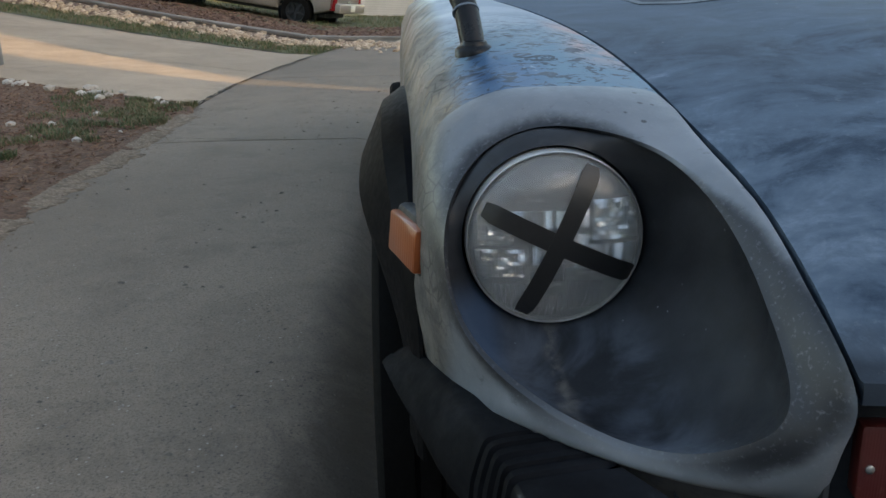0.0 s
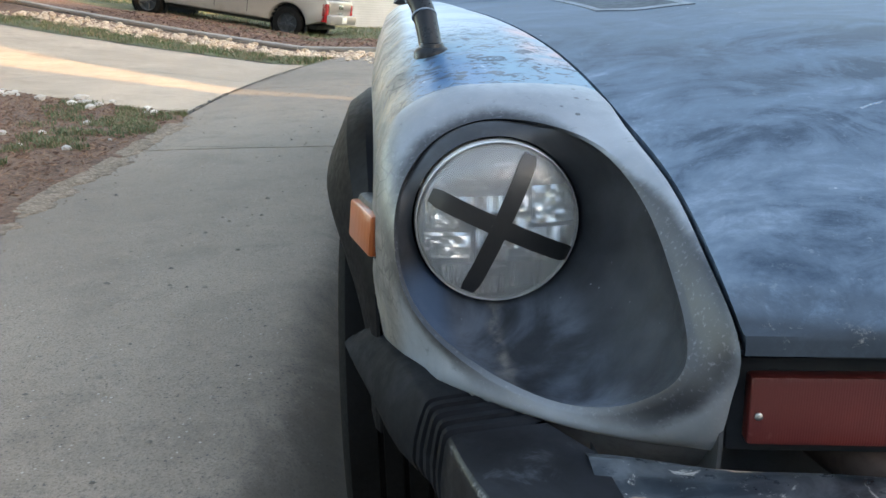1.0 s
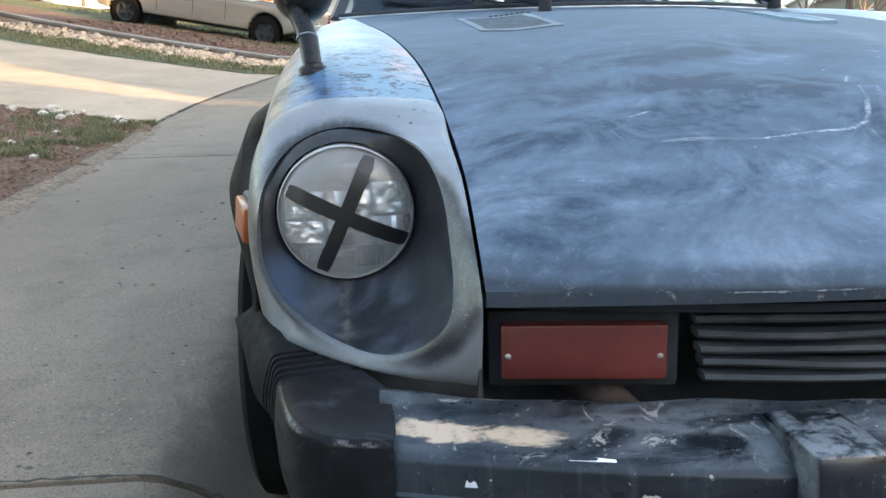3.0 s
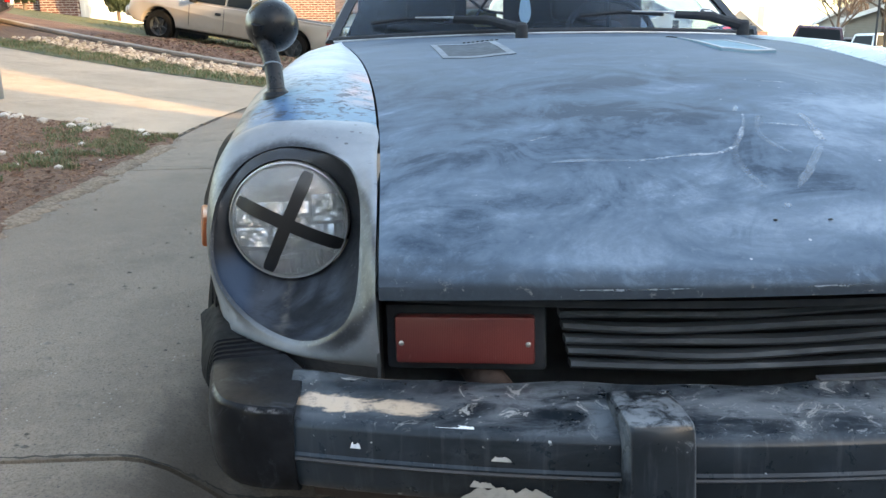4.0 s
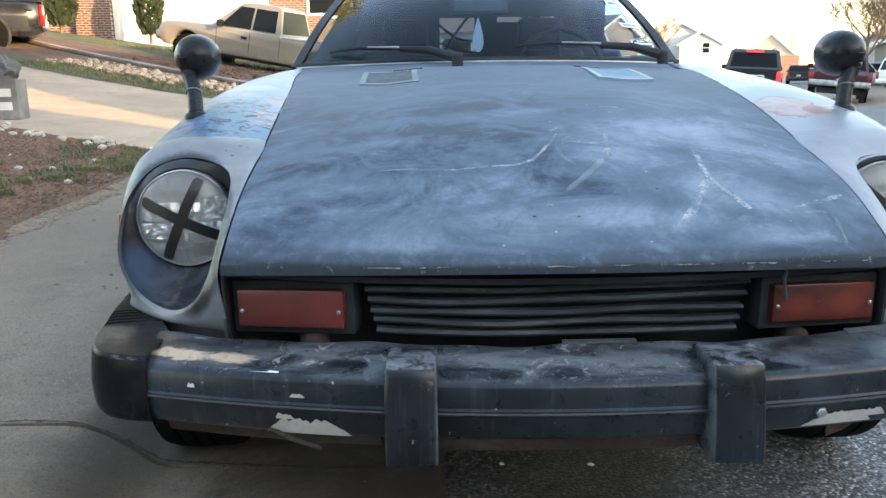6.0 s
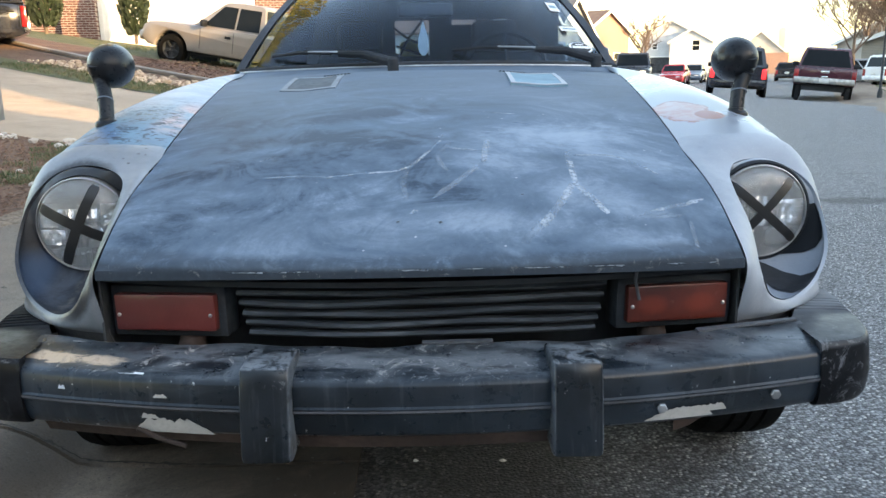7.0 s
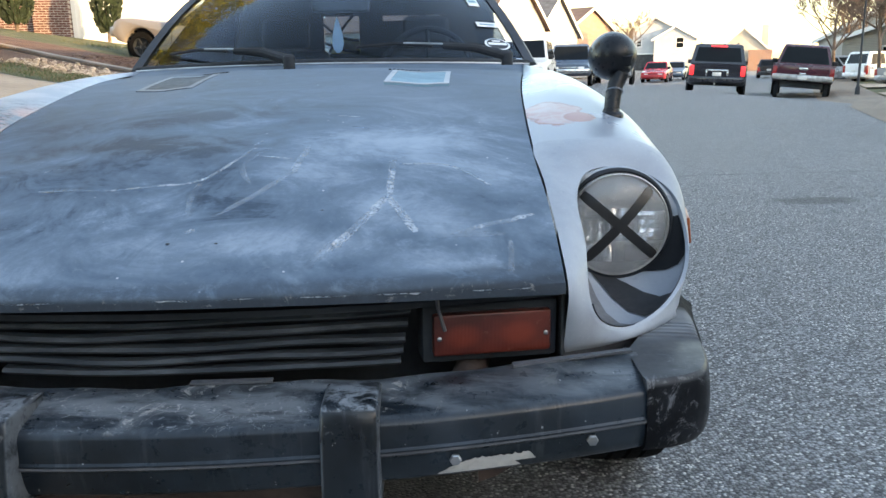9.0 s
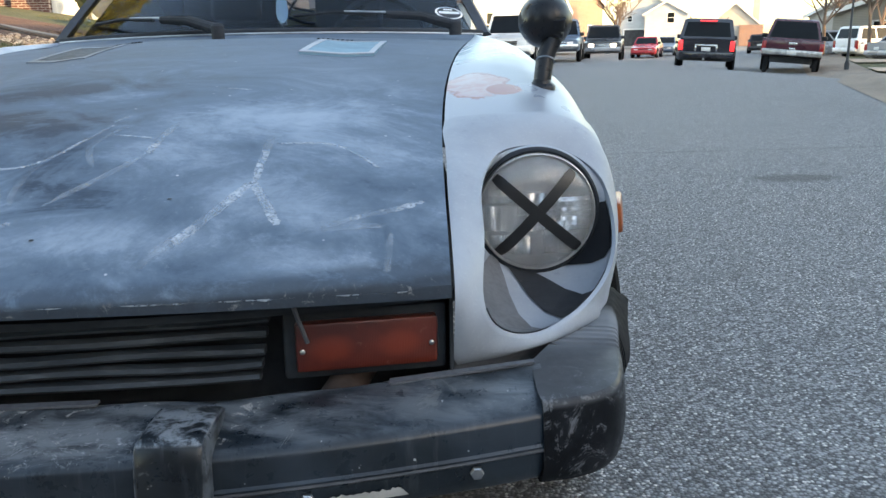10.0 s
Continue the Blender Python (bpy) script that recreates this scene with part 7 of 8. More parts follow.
vehicle("van", "grey minivan parked on a driveway", "van", pose(26.9, 50, -0.50, 0, 0, 75), P_GREY, 4.8, 1.95, 1.72, 1.02, 0.28, [(-2.4, 0.85), (-1.4, 1.0), (2.4, 1.04)], (-1.5, -0.6, 2.0, 2.3), (-1.45, 1.45), 0.34, doors=3)
vehicle("suv", "white sport utility vehicle parked on a driveway", "suv", pose(26.6, 43.5, -0.42, 0, 0, 100), P_WHITE, 4.9, 1.95, 1.80, 1.08, 0.34, SUV_TOP, (-1.0, -0.45, 2.2, 2.4), (-1.5, 1.4), 0.37, doors=3)
vehicle("car", "silver car parked on a driveway", "car", pose(24.2, 36.5, -0.35, 0, 0, 100), P_GREY, 4.5, 1.78, 1.45, 0.92, 0.22, CAR_TOP, (-0.95, -0.25, 0.95, 1.6), (-1.35, 1.35), 0.32)
# on the sloping driveway behind the beds
pickup("pale gold extended-cab pickup truck with black wheels on a sloping driveway", Matrix.Translation((-4.62, 19.9, 0.95)) @ pose(0, 0, 0, 0, 0, 255.0) @ pose(0, 0, 0, -9.6, 0, 0), P_SILVER, 5.25, 1.86, 1.69, 0.36, 1.01, 1.03, 0.98,
       (-1.22, -0.50, 0.60, 0.72), (-1.78, 1.70), 0.36, None, M_DULL, ((-0.92, -0.10), (-0.04, 0.56)))
vehicle("suv", "dark sport utility vehicle with chrome bumper catching golden light", "suv", pose(-11.5, 16.6, 1.42, 0, 0, 298), P_BLACK, 5.2, 2.05, 1.90, 1.12, 0.40, SUV_TOP, (-1.0, -0.35, 2.40, 2.58), (-1.55, 1.45), 0.42,
        tail=(0.11, 0.42), bumper=M_CHROME, doors=3, rim=M_DARK)

# ---------------------------------------------------------------- houses
def make_siding(name, a, pitch=0.16):
    n = Nodes(name)
    w = n.wave(1.0 / pitch * 0.5, 0, "Z")
    col = n.mix(n.ramp(n.noise(0.7, 4), 0.3, 0.7), tuple(c * 0.9 for c in a), tuple(min(1, c * 1.06) for c in a))
    col = n.mix(n.ramp(w, 0.06, 0.0, 0, 0.5), col, tuple(c * 0.45 for c in a))
    return n.done(col, 0.75, 0, w, 0.012, 0.6)


def make_bricks(name, a, b):
    n = Nodes(name)
    br = n.t.nodes.new("ShaderNodeTexBrick")
    n.put(br, "Vector", n.where((1, 1, 1), (90, 0, 0)))
    br.inputs["Scale"].default_value = 1.0
    br.inputs["Brick Width"].default_value, br.inputs["Row Height"].default_value = 0.23, 0.078
    br.inputs["Mortar Size"].default_value = 0.012
    n.put(br, "Color1", a), n.put(br, "Color2", b), n.put(br, "Mortar", (0.36, 0.31, 0.28))
    col = n.mix(n.ramp(n.noise(8, 4), 0.4, 0.7, 0, 0.4), br.outputs[0], tuple(c * 0.5 for c in a))
    return n.done(col, 0.85, 0, n.math("SUBTRACT", 1.0, br.outputs[1]), 0.01, 0.7)


def make_shingles(name, a):
    n = Nodes(name)
    w = n.wave(3.0, 1.0, "Z")
    c = n.cells(3.2, out="Color", at=n.where((1, 1, 2.5)))
    sep = n.t.nodes.new("ShaderNodeSeparateColor")
    n.put(sep, 0, c)
    col = n.mix(sep.outputs[0], tuple(x * 0.75 for x in a), tuple(min(1, x * 1.25) for x in a))
    col = n.mix(n.ramp(n.noise(0.6, 3), 0.4, 0.7, 0, 0.4), col, tuple(x * 0.6 for x in a))
    return n.done(col, 0.9, 0, w, 0.02, 0.5)


M_WALLWHITE = make_siding("white_siding", (0.44, 0.44, 0.44))
M_WALLTAN = make_siding("tan_siding", (0.27, 0.25, 0.215))
M_BRICK = make_bricks("red_brick", (0.150, 0.062, 0.049), (0.095, 0.041, 0.035))
M_BRICKOR = make_bricks("orange_brick", (0.30, 0.165, 0.115), (0.24, 0.12, 0.09))
M_ROOFBR = make_shingles("brown_shingles", (0.17, 0.105, 0.08))
M_ROOFGR = make_shingles("grey_shingles", (0.11, 0.11, 0.12))
M_FARGREY = make_siding("pale_grey_siding", (0.46, 0.475, 0.50))
M_FARTAN = make_siding("pale_tan_siding", (0.44, 0.42, 0.385))
M_TRIMWHITE = plain("white_trim_paint", (0.74, 0.74, 0.72), 0.5, vary=0.06)
M_GARAGE = plain("white_garage_door_paint", (0.78, 0.77, 0.74), 0.55, vary=0.06, scale=2)


def house(label, m, w, d, h, rise, wall, roof, windows=(), garage=None, trim=True, over=0.35, chimney=None, ridge="y", front=None, extra=None):
    """A house with its front wall to -y; ridge 'y' shows a gable at the front."""
    v = thing("house", label, "house", m)
    bm = bmesh.new()
    if ridge == "y":
        sec = [Vector((-w / 2, 0, 0)), Vector((w / 2, 0, 0)), Vector((w / 2, 0, h)), Vector((0, 0, h + rise)), Vector((-w / 2, 0, h))]
        loft(bm, [sec, [p + Vector((0, d, 0)) for p in sec]], True, True, True)
    else:
        sec = [Vector((-w / 2, 0, 0)), Vector((-w / 2, d, 0)), Vector((-w / 2, d, h)), Vector((-w / 2, d / 2, h + rise)), Vector((-w / 2, 0, h))]
        loft(bm, [sec, [p + Vector((w, 0, 0)) for p in sec]], True, True, True)
    part("wall", bm, wall, v, smooth_faces=False)
    for s in (-1, 1):
        bm = bmesh.new()
        if ridge == "y":
            e = over / (w / 2)
            a = [Vector((0, -over, h + rise + 0.02)), Vector((s * (w / 2 + over), -over, h - rise * e + 0.02))]
            a += [p + Vector((0, 0, 0.14)) for p in a[::-1]]
            loft(bm, [a, [p + Vector((0, d + 2 * over, 0)) for p in a]], True, True, True)
        else:
            e = over / (d / 2)
            yy = -over if s < 0 else d + over
            a = [Vector((-w / 2 - over, d / 2, h + rise + 0.02)), Vector((-w / 2 - over, yy, h - rise * e + 0.02))]
            a += [p + Vector((0, 0, 0.14)) for p in a[::-1]]
            loft(bm, [a, [p + Vector((w + 2 * over, 0, 0)) for p in a]], True, True, True)
        rf = part("roof", bm, roof, v, smooth_faces=False)
        if trim and ridge == "y":
            bm = bmesh.new()
            a = [Vector((0, -over - 0.03, h + rise - 0.12)), Vector((s * (w / 2 + over), -over - 0.03, h - rise * e - 0.12)), Vector((s * (w / 2 + over), -over - 0.03, h - rise * e + 0.15)), Vector((0, -over - 0.03, h + rise + 0.15))]
            loft(bm, [a, [p + Vector((0, 0.028, 0)) for p in a]], True, True, True)
            part("bargeboard", bm, M_TRIMWHITE, rf, smooth_faces=False)
    for x, z, ww, hh in windows:
        bm = bmesh.new()
        for q in ((x - ww / 2 - 0.09, x - ww / 2, z - 0.09, z + hh + 0.09), (x + ww / 2, x + ww / 2 + 0.09, z - 0.09, z + hh + 0.09), (x - ww / 2, x + ww / 2, z + hh, z + hh + 0.09), (x - ww / 2, x + ww / 2, z - 0.09, z), (x - ww / 2, x + ww / 2, z + hh / 2 - 0.03, z + hh / 2 + 0.03)):
            box(bm, q[0], q[1], -0.06, 0.02, q[2], q[3])
        wi = part("window", bm, M_TRIMWHITE, v, smooth_faces=False)
        for z0, z1 in ((z, z + hh / 2 - 0.03), (z + hh / 2 + 0.03, z + hh)):
            bm = bmesh.new()
            box(bm, x - ww / 2, x + ww / 2, -0.02, 0.01, z0, z1)
            part("pane", bm, M_SIDEGLASS, wi, smooth_faces=False)
    if garage:
        x, ww, hh, gm = garage
        gd = part("garage_door", (lambda b: (box(b, x - ww / 2, x + ww / 2, -0.02, 0.02, 0, hh), b)[-1])(bmesh.new()), gm, v, smooth_faces=False)
        for r in range(4):
            for c in range(4):
                bm = bmesh.new()
                x0 = x - ww / 2 + ww * (c + 0.08) / 4
                box(bm, x0, x0 + ww * 0.84 / 4, -0.035, -0.015, hh * (r + 0.12) / 4, hh * (r + 0.88) / 4, 0.006, 1)
                part("panel", bm, gm, gd, smooth_faces=False)
        bm = bmesh.new()
        for q in ((x - ww / 2 - 0.14, x - ww / 2, 0, hh + 0.14), (x + ww / 2, x + ww / 2 + 0.14, 0, hh + 0.14), (x - ww / 2, x + ww / 2, hh, hh + 0.14)):
            box(bm, q[0], q[1], -0.05, 0.03, q[2], q[3])
        part("door_frame", bm, M_TRIMWHITE, gd, smooth_faces=False)
    if chimney:
        bm = bmesh.new()
        box(bm, chimney[0] - 0.45, chimney[0] + 0.45, chimney[1] - 0.4, chimney[1] + 0.4, 0, chimney[2], 0.02)
        part("chimney", bm, wall, v, smooth_faces=False)
    if extra:
        for x0, x1, y0, y1, z0, z1, mm in extra:
            bm = bmesh.new()
            box(bm, x0, x1, y0, y1, z0, z1, 0.02, 1)
            part("wall", bm, mm, v, smooth_faces=False)
    return v


# house beyond the driveway, with brick piers and a white garage door
house("brick and white house with a wide white garage door", pose(-8.9, 27.6, 1.95, 0, 0, 12), 12.0, 9, 3.0, 2.4, M_BRICK, M_ROOFBR, windows=[(4.7, 1.1, 1.0, 1.2)], garage=(0.2, 4.9, 2.5, M_GARAGE), ridge="x",
      extra=[(-3.55, -2.42, -0.35, -0.03, 0, 3.0, M_BRICK)])
# houses along the street's left side
house("white gabled house with a steep brown roof", pose(6.4, 50, 0.3, 0, 0, 58), 9, 12, 3.1, 3.2, M_WALLWHITE, M_ROOFBR, windows=[(-2, 1.0, 1.2, 1.3), (2.2, 1.0, 1.2, 1.3)])
house("white gabled house with a dark grey roof", pose(11.2, 63, 0.2, 0, 0, 58), 8.5, 12, 3.1, 2.9, M_WALLWHITE, M_ROOFGR, windows=[(-2, 1.0, 1.2, 1.3), (2.0, 1.0, 1.2, 1.3)])
house("house of orange brick with a brown roof", pose(17.0, 78, 0, 0, 0, 50), 9, 12, 4.2, 2.0, M_BRICKOR, M_ROOFBR, windows=[(-2, 1.0, 1.2, 1.3), (2.0, 1.0, 1.2, 1.3)])
house("two-storey pale grey house with white trim and a gable", pose(33.2, 112, 0, 0, 0, -17), 8.2, 10, 4.9, 2.2, M_FARGREY, M_ROOFGR, windows=[(1.4, 3.3, 0.9, 1.5), (-2.2, 3.3, 0.6, 0.7)], garage=(-0.6, 4.6, 2.2, M_DARK), over=0.4)
house("lower gabled wing in pale grey siding", pose(35.2, 109.5, 0, 0, 0, -17), 5.6, 3, 4.2, 1.6, M_FARGREY, M_ROOFGR, windows=[(0.6, 3.0, 0.9, 1.3)])
house("tan house with an orange brick entrance and a chimney", pose(47.6, 117, -0.8, 0, 0, -22), 7.6, 10, 3.2, 3.3, M_FARTAN, M_ROOFBR, windows=[(-1.6, 3.1, 0.9, 0.9)], garage=(-2.2, 2.8, 2.2, M_TRIMWHITE), chimney=(2.9, 3, 7.0),
      extra=[(0.7, 3.9, -0.5, 0.1, 0, 3.4, M_BRICKOR)])
house("grey-brown house behind bare trees", pose(36, 60, -0.5, 0, 0, -60), 12, 10, 3.0, 2.6, M_FARTAN, M_ROOFGR, windows=[(-3, 1, 1.4, 1.2), (3, 1, 1.4, 1.2)])
house("long low house behind bare trees", pose(31, 46, -0.5, 0, 0, -62), 13, 9, 2.8, 1.7, M_WALLTAN, M_ROOFGR, windows=[(-3, 1, 1.4, 1.2), (3, 1, 1.4, 1.2)])
# unseen houses added across the street and behind the camera to block light
house("unseen tall house added to shade the gardens", pose(32.2, 7.9, 0, 0, 0, -129.2), 44, 9, 7.6, 2.4, M_WALLWHITE, M_ROOFGR, windows=[(-9, 1, 1.4, 1.3), (9, 1, 1.4, 1.3), (0, 5, 1.4, 1.3)], ridge="x", over=0.0)
house("unseen gabled house added to shape the sun streak", pose(15.5, -12.64, 0, 0, 0, -129.2), 8.96, 9, 5.05, 6.5, M_WALLTAN, M_ROOFBR, windows=[(-3, 1, 1.4, 1.3), (3, 1, 1.4, 1.3)], over=0.0)
house("unseen brick house added to block the sun", pose(-0.3, -32.0, 0, 0, 0, -129.2), 22, 9, 6.5, 4.0, M_BRICK, M_ROOFGR, windows=[(-3, 1, 1.4, 1.3), (3, 1, 1.4, 1.3)], over=0.3)
house("unseen house behind the camera added to block sky", pose(-5.0, -15.0, 0, 0, 0, 180), 17, 9, 6.2, 3.6, M_BRICK, M_ROOFGR, windows=[(-3, 1, 1.4, 1.3), (3, 1, 1.4, 1.3)], over=0.3)
house("unseen house beyond the soil bed added to block sky", pose(-19.0, -3.0, 0.8, 0, 0, 110), 15, 9, 5.6, 3.2, M_WALLTAN, M_ROOFBR, windows=[(-3, 1, 1.4, 1.3), (3, 1, 1.4, 1.3)], over=0.3)
house("unseen low house added to block the sun", pose(9.2, -20.4, 0, 0, 0, -129.2), 12, 9, 6.8, 2.5, M_WALLWHITE, M_ROOFBR, windows=[(-3, 1, 1.4, 1.3), (3, 1, 1.4, 1.3)], ridge="x", over=0.0)

# ---------------------------------------------------------------- far pavement and lawns
def far_edge(t):
    """Line of the far kerb, t metres along it."""
    return Vector((3.75 + 0.355 * t + 0.0019 * t * t, t, 0))


bm = bmesh.new()
loops = []
for k in range(41):
    t = lerp(2, 70, k / 40)
    p = far_edge(t)
    q = Vector((0.915, -0.403, 0))
    z = street(p.x, p.y)
    loops.append([p + q * a + Vector((0, 0, z + b)) for a, b in ((-0.45, 0.004), (0.0, 0.012), (0.10, 0.06), (0.25, 0.10), (1.5, 0.12), (1.52, 0.06))])
loft(bm, loops, False)
tagged(part("far_pavement", bm, M_CONCRETE, None, "", angle=50), "pale concrete pavement and kerb across the street", "pavement", kind="structure")
bm = bmesh.new()
loops = []
for k in range(31):
    t = lerp(2, 70, k / 30)
    p = far_edge(t)
    q = Vector((0.915, -0.403, 0))
    z = street(p.x, p.y)
    loops.append([p + q * a + Vector((0, 0, z + b + 0.03 * noise.noise(Vector((t, a, 0))))) for a, b in ((1.5, 0.10), (4, 0.12), (8, 0.13), (16, 0.12), (30, 0.10))])
loft(bm, loops, False)
tagged(part("far_lawn", bm, M_LAWN, None, "", angle=50), "dry green lawn in front of the far houses", "lawn", kind="structure")
for t0, t1 in ((24.5, 27.5), (33, 38), (46, 52)):
    bm = bmesh.new()
    loops = []
    for k in range(7):
        p = far_edge(lerp(t0, t1, k / 6))
        q = Vector((0.915, -0.403, 0))
        loops.append([p + q * a + Vector((0, 0, street(p.x, p.y) + 0.17)) for a in (1.5, 5, 12)])
    loft(bm, loops, False)
    tagged(part("far_driveway", bm, M_DRIVE, None, ""), "concrete driveway across the street", "driveway", kind="structure")

# street lamp
lp = thing("street_lamp", "slim dark street lamp post beside the far pavement", "street lamp", pose(15.2, 26.2, -0.2))
bm = bmesh.new()
lathe(bm, [(0.08, 0), (0.08, 0.20), (0.045, 0.30), (0.032, 2.2), (0.028, 3.2)], 12)
part("post", bm, M_DARK, lp)
bm = bmesh.new()
lathe(bm, [(0.04, 3.2), (0.16, 3.45), (0.19, 3.6), (0.05, 3.75), (0, 3.8)], 12)
part("lantern", bm, M_DARK, lp)


# ---------------------------------------------------------------- trees
M_BARK = plain("bare_bark", (0.15, 0.108, 0.085), 0.9, vary=0.35, scale=3, bump=0.01)


def bare_tree(label, m, height, seed, spread=0.55, levels=4, r=0.16):
    rnd = random.Random(seed)
    t = thing("tree", label, "tree", m)
    bt, bl = bmesh.new(), bmesh.new()

    def grow(bm, p, d, length, rad, lev):
        pts = [p]
        q = p.copy()
        dd = d.copy()
        for k in range(4):
            dd = (dd + Vector((rnd.uniform(-1, 1), rnd.uniform(-1, 1), rnd.uniform(-0.3, 0.7))) * 0.13).normalized()
            q = q + dd * length / 4
            pts.append(q.copy())
        tube(bm, pts, max(rad, 0.011), 6 if lev < 2 else (4 if lev < 4 else 3), max(rad * 0.55, 0.008), False)
        if lev >= levels:
            return
        for k in range(4 if lev else 6):
            a = pts[rnd.randint(2, 4)]
            ax = Vector((rnd.uniform(-1, 1), rnd.uniform(-1, 1), rnd.uniform(-0.1, 0.7))).normalized()
            nd = (dd * (1 - spread) + ax * spread).normalized()
            grow(bl, a, nd, length * rnd.uniform(0.5, 0.75), rad * 0.5, lev + 1)
    grow(bt, Vector((0, 0, 0)), Vector((0, 0, 1)), height * 0.42, r, 0)
    part("trunk", bt, M_BARK, t)
    part("crown", bl, M_BARK, t, smooth_faces=False)
    return t


for k, (x, y, h) in enumerate(((25.0, 47, 8.5), (28.5, 52, 9.0), (22.5, 36, 8.0), (33.0, 58, 9.0), (30.0, 45, 7.5), (26.5, 44, 8.0), (23.8, 40, 6.5), (29.0, 49, 8.5))):
    bare_tree("leafless tree with fine branching twigs", pose(x, y, -0.3), h, 10 + k, levels=5, r=0.115)
bare_tree("leafless tree beside a grey house", pose(22.5, 84, 0), 9, 31, levels=4)
bare_tree("leafless shrubby tree by the orange brick house", pose(19.5, 74, 0), 6, 32, levels=4)


def leaf_cloud(rnd, centre, radii, n, size):
    bm = bmesh.new()
    for k in range(n):
        while True:
            p = Vector((rnd.uniform(-1, 1), rnd.uniform(-1, 1), rnd.uniform(-1, 1)))
            if 0.35 < p.length < 1 and noise.noise(p * 2.3 + Vector(centre)) > -0.25:
                break
        c = Vector(centre) + Vector((p.x * radii[0], p.y * radii[1], p.z * radii[2]))
        a = Vector((rnd.uniform(-1, 1), rnd.uniform(-1, 1), rnd.uniform(-1, 1))).normalized()
        b = a.orthogonal().normalized()
        s = size * rnd.uniform(0.6, 1.4)
        bm.faces.new([bm.verts.new(c + v) for v in (a * s, b * s * 0.5, -a * s, -b * s * 0.5)])
    return bm


def make_leaf(name, a, b):
    n = Nodes(name)
    return n.done(n.mix(n.rand(True), a, b), 0.7)




def make_turning_leaves():
    n = Nodes("yellow_autumn_leaves")
    col = n.mix(n.rand(True), (0.52, 0.41, 0.05), (0.36, 0.33, 0.07))
    return n.done(n.mix(n.ramp(n.noise(2.4, 4, 0.6), 0.44, 0.56), (0.055, 0.065, 0.030), col), 0.7)


M_YELLOW = make_turning_leaves()
M_CONIFER = make_leaf("dark_conifer_leaves", (0.007, 0.017, 0.007), (0.020, 0.035, 0.014))
rnd = random.Random(5)
yt = thing("tree", "tall tree with yellow autumn leaves beside the driveway", "tree", pose(-9.0, 9.8, 0.9))
bm = bmesh.new()
tube(bm, [(0, 0, 0), (0.3, 0, 2.0), (1.2, 0.1, 4.2), (1.9, 0, 7.0)], 0.20, 10, 0.06)
for k in range(14):
    a = rnd.uniform(0, 6.28)
    z = rnd.uniform(3.0, 5.5)
    tube(bm, [(0, 0, z), (1.2 * math.cos(a), 1.2 * math.sin(a), z + 0.9), (2.4 * math.cos(a), 2.4 * math.sin(a), z + 1.5)], 0.06, 5, 0.015, False)
part("trunk", bm, M_BARK, yt)
part("crown", leaf_cloud(rnd, (2.3, 0.3, 5.8), (3.8, 3.6, 3.2), 24000, 0.085), M_YELLOW, yt, smooth_faces=False)


def cypress(label, m, h, r, seed):
    rnd = random.Random(seed)
    t = thing("shrub", label, "shrub", m)
    bm = bmesh.new()
    tube(bm, [(0, 0, 0), (0, 0, h * 0.5)], 0.06, 8, 0.03)
    part("trunk", bm, M_BARK, t)
    bm = bmesh.new()
    for k in range(2600):
        z = rnd.uniform(0.12, 1.0) * h
        f = math.sin(min(1, (z / h) * 1.15) * math.pi * 0.93) ** 0.6
        a = rnd.uniform(0, 2 * math.pi)
        rr = r * f * (0.55 + 0.55 * rnd.random() ** 0.5) * (1 + 0.25 * noise.noise(Vector((math.cos(a) * 2, math.sin(a) * 2, z * 2 + seed))))
        c = Vector((rr * math.cos(a), rr * math.sin(a), z))
        u = (Vector((math.cos(a), math.sin(a), 1.3)) + Vector((rnd.uniform(-1, 1), rnd.uniform(-1, 1), rnd.uniform(-1, 1))) * 0.6).normalized()
        w = u.orthogonal().normalized()
        s = rnd.uniform(0.05, 0.11)
        bm.faces.new([bm.verts.new(c + v) for v in (u * s, w * s * 0.4, -u * s, -w * s * 0.4)])
    part("crown", bm, M_CONIFER, t, smooth_faces=False)
    return t


cypress("dark upright conifer shrub before the white garage door", pose(-9.4, 25.3, 1.95), 2.6, 0.42, 3)
cypress("dark narrow conifer shrub beside the brick wall", pose(-11.9, 24.6, 2.25), 2.4, 0.5, 4)

# ---------------------------------------------------------------- beds: rocks, edging, grass, litter
def rock_mesh(seed, detail=1):
    rnd = random.Random(seed)
    bm = bmesh.new()
    bmesh.ops.create_icosphere(bm, subdivisions=detail, radius=1.0)
    for v in bm.verts:
        v.co *= 1 + 0.35 * noise.noise(v.co * 1.3 + Vector((seed * 7.1, 0, 0)))
        v.co.z *= 0.7
    me = bpy.data.meshes.new("rock")
    bm.to_mesh(me)
    bm.free()
    return me


def make_rock():
    n = Nodes("tan_rock")
    col = n.mix(n.rand(), (0.46, 0.33, 0.23), (0.68, 0.54, 0.41))
    col = n.mix(n.ramp(n.noise(2.5, 5), 0.45, 0.7, 0, 0.6), col, (0.26, 0.16, 0.11))
    return n.done(col, 0.85, 0, n.noise(6, 5), 0.05, 0.5)


def make_pebble():
    n = Nodes("pale_pebble")
    col = n.mix(n.rand(), (0.42, 0.36, 0.31), (0.62, 0.58, 0.53))
    return n.done(n.mix(n.ramp(n.noise(3, 4), 0.5, 0.7, 0, 0.4), col, (0.3, 0.24, 0.2)), 0.85, 0, n.noise(8, 4), 0.05, 0.4)


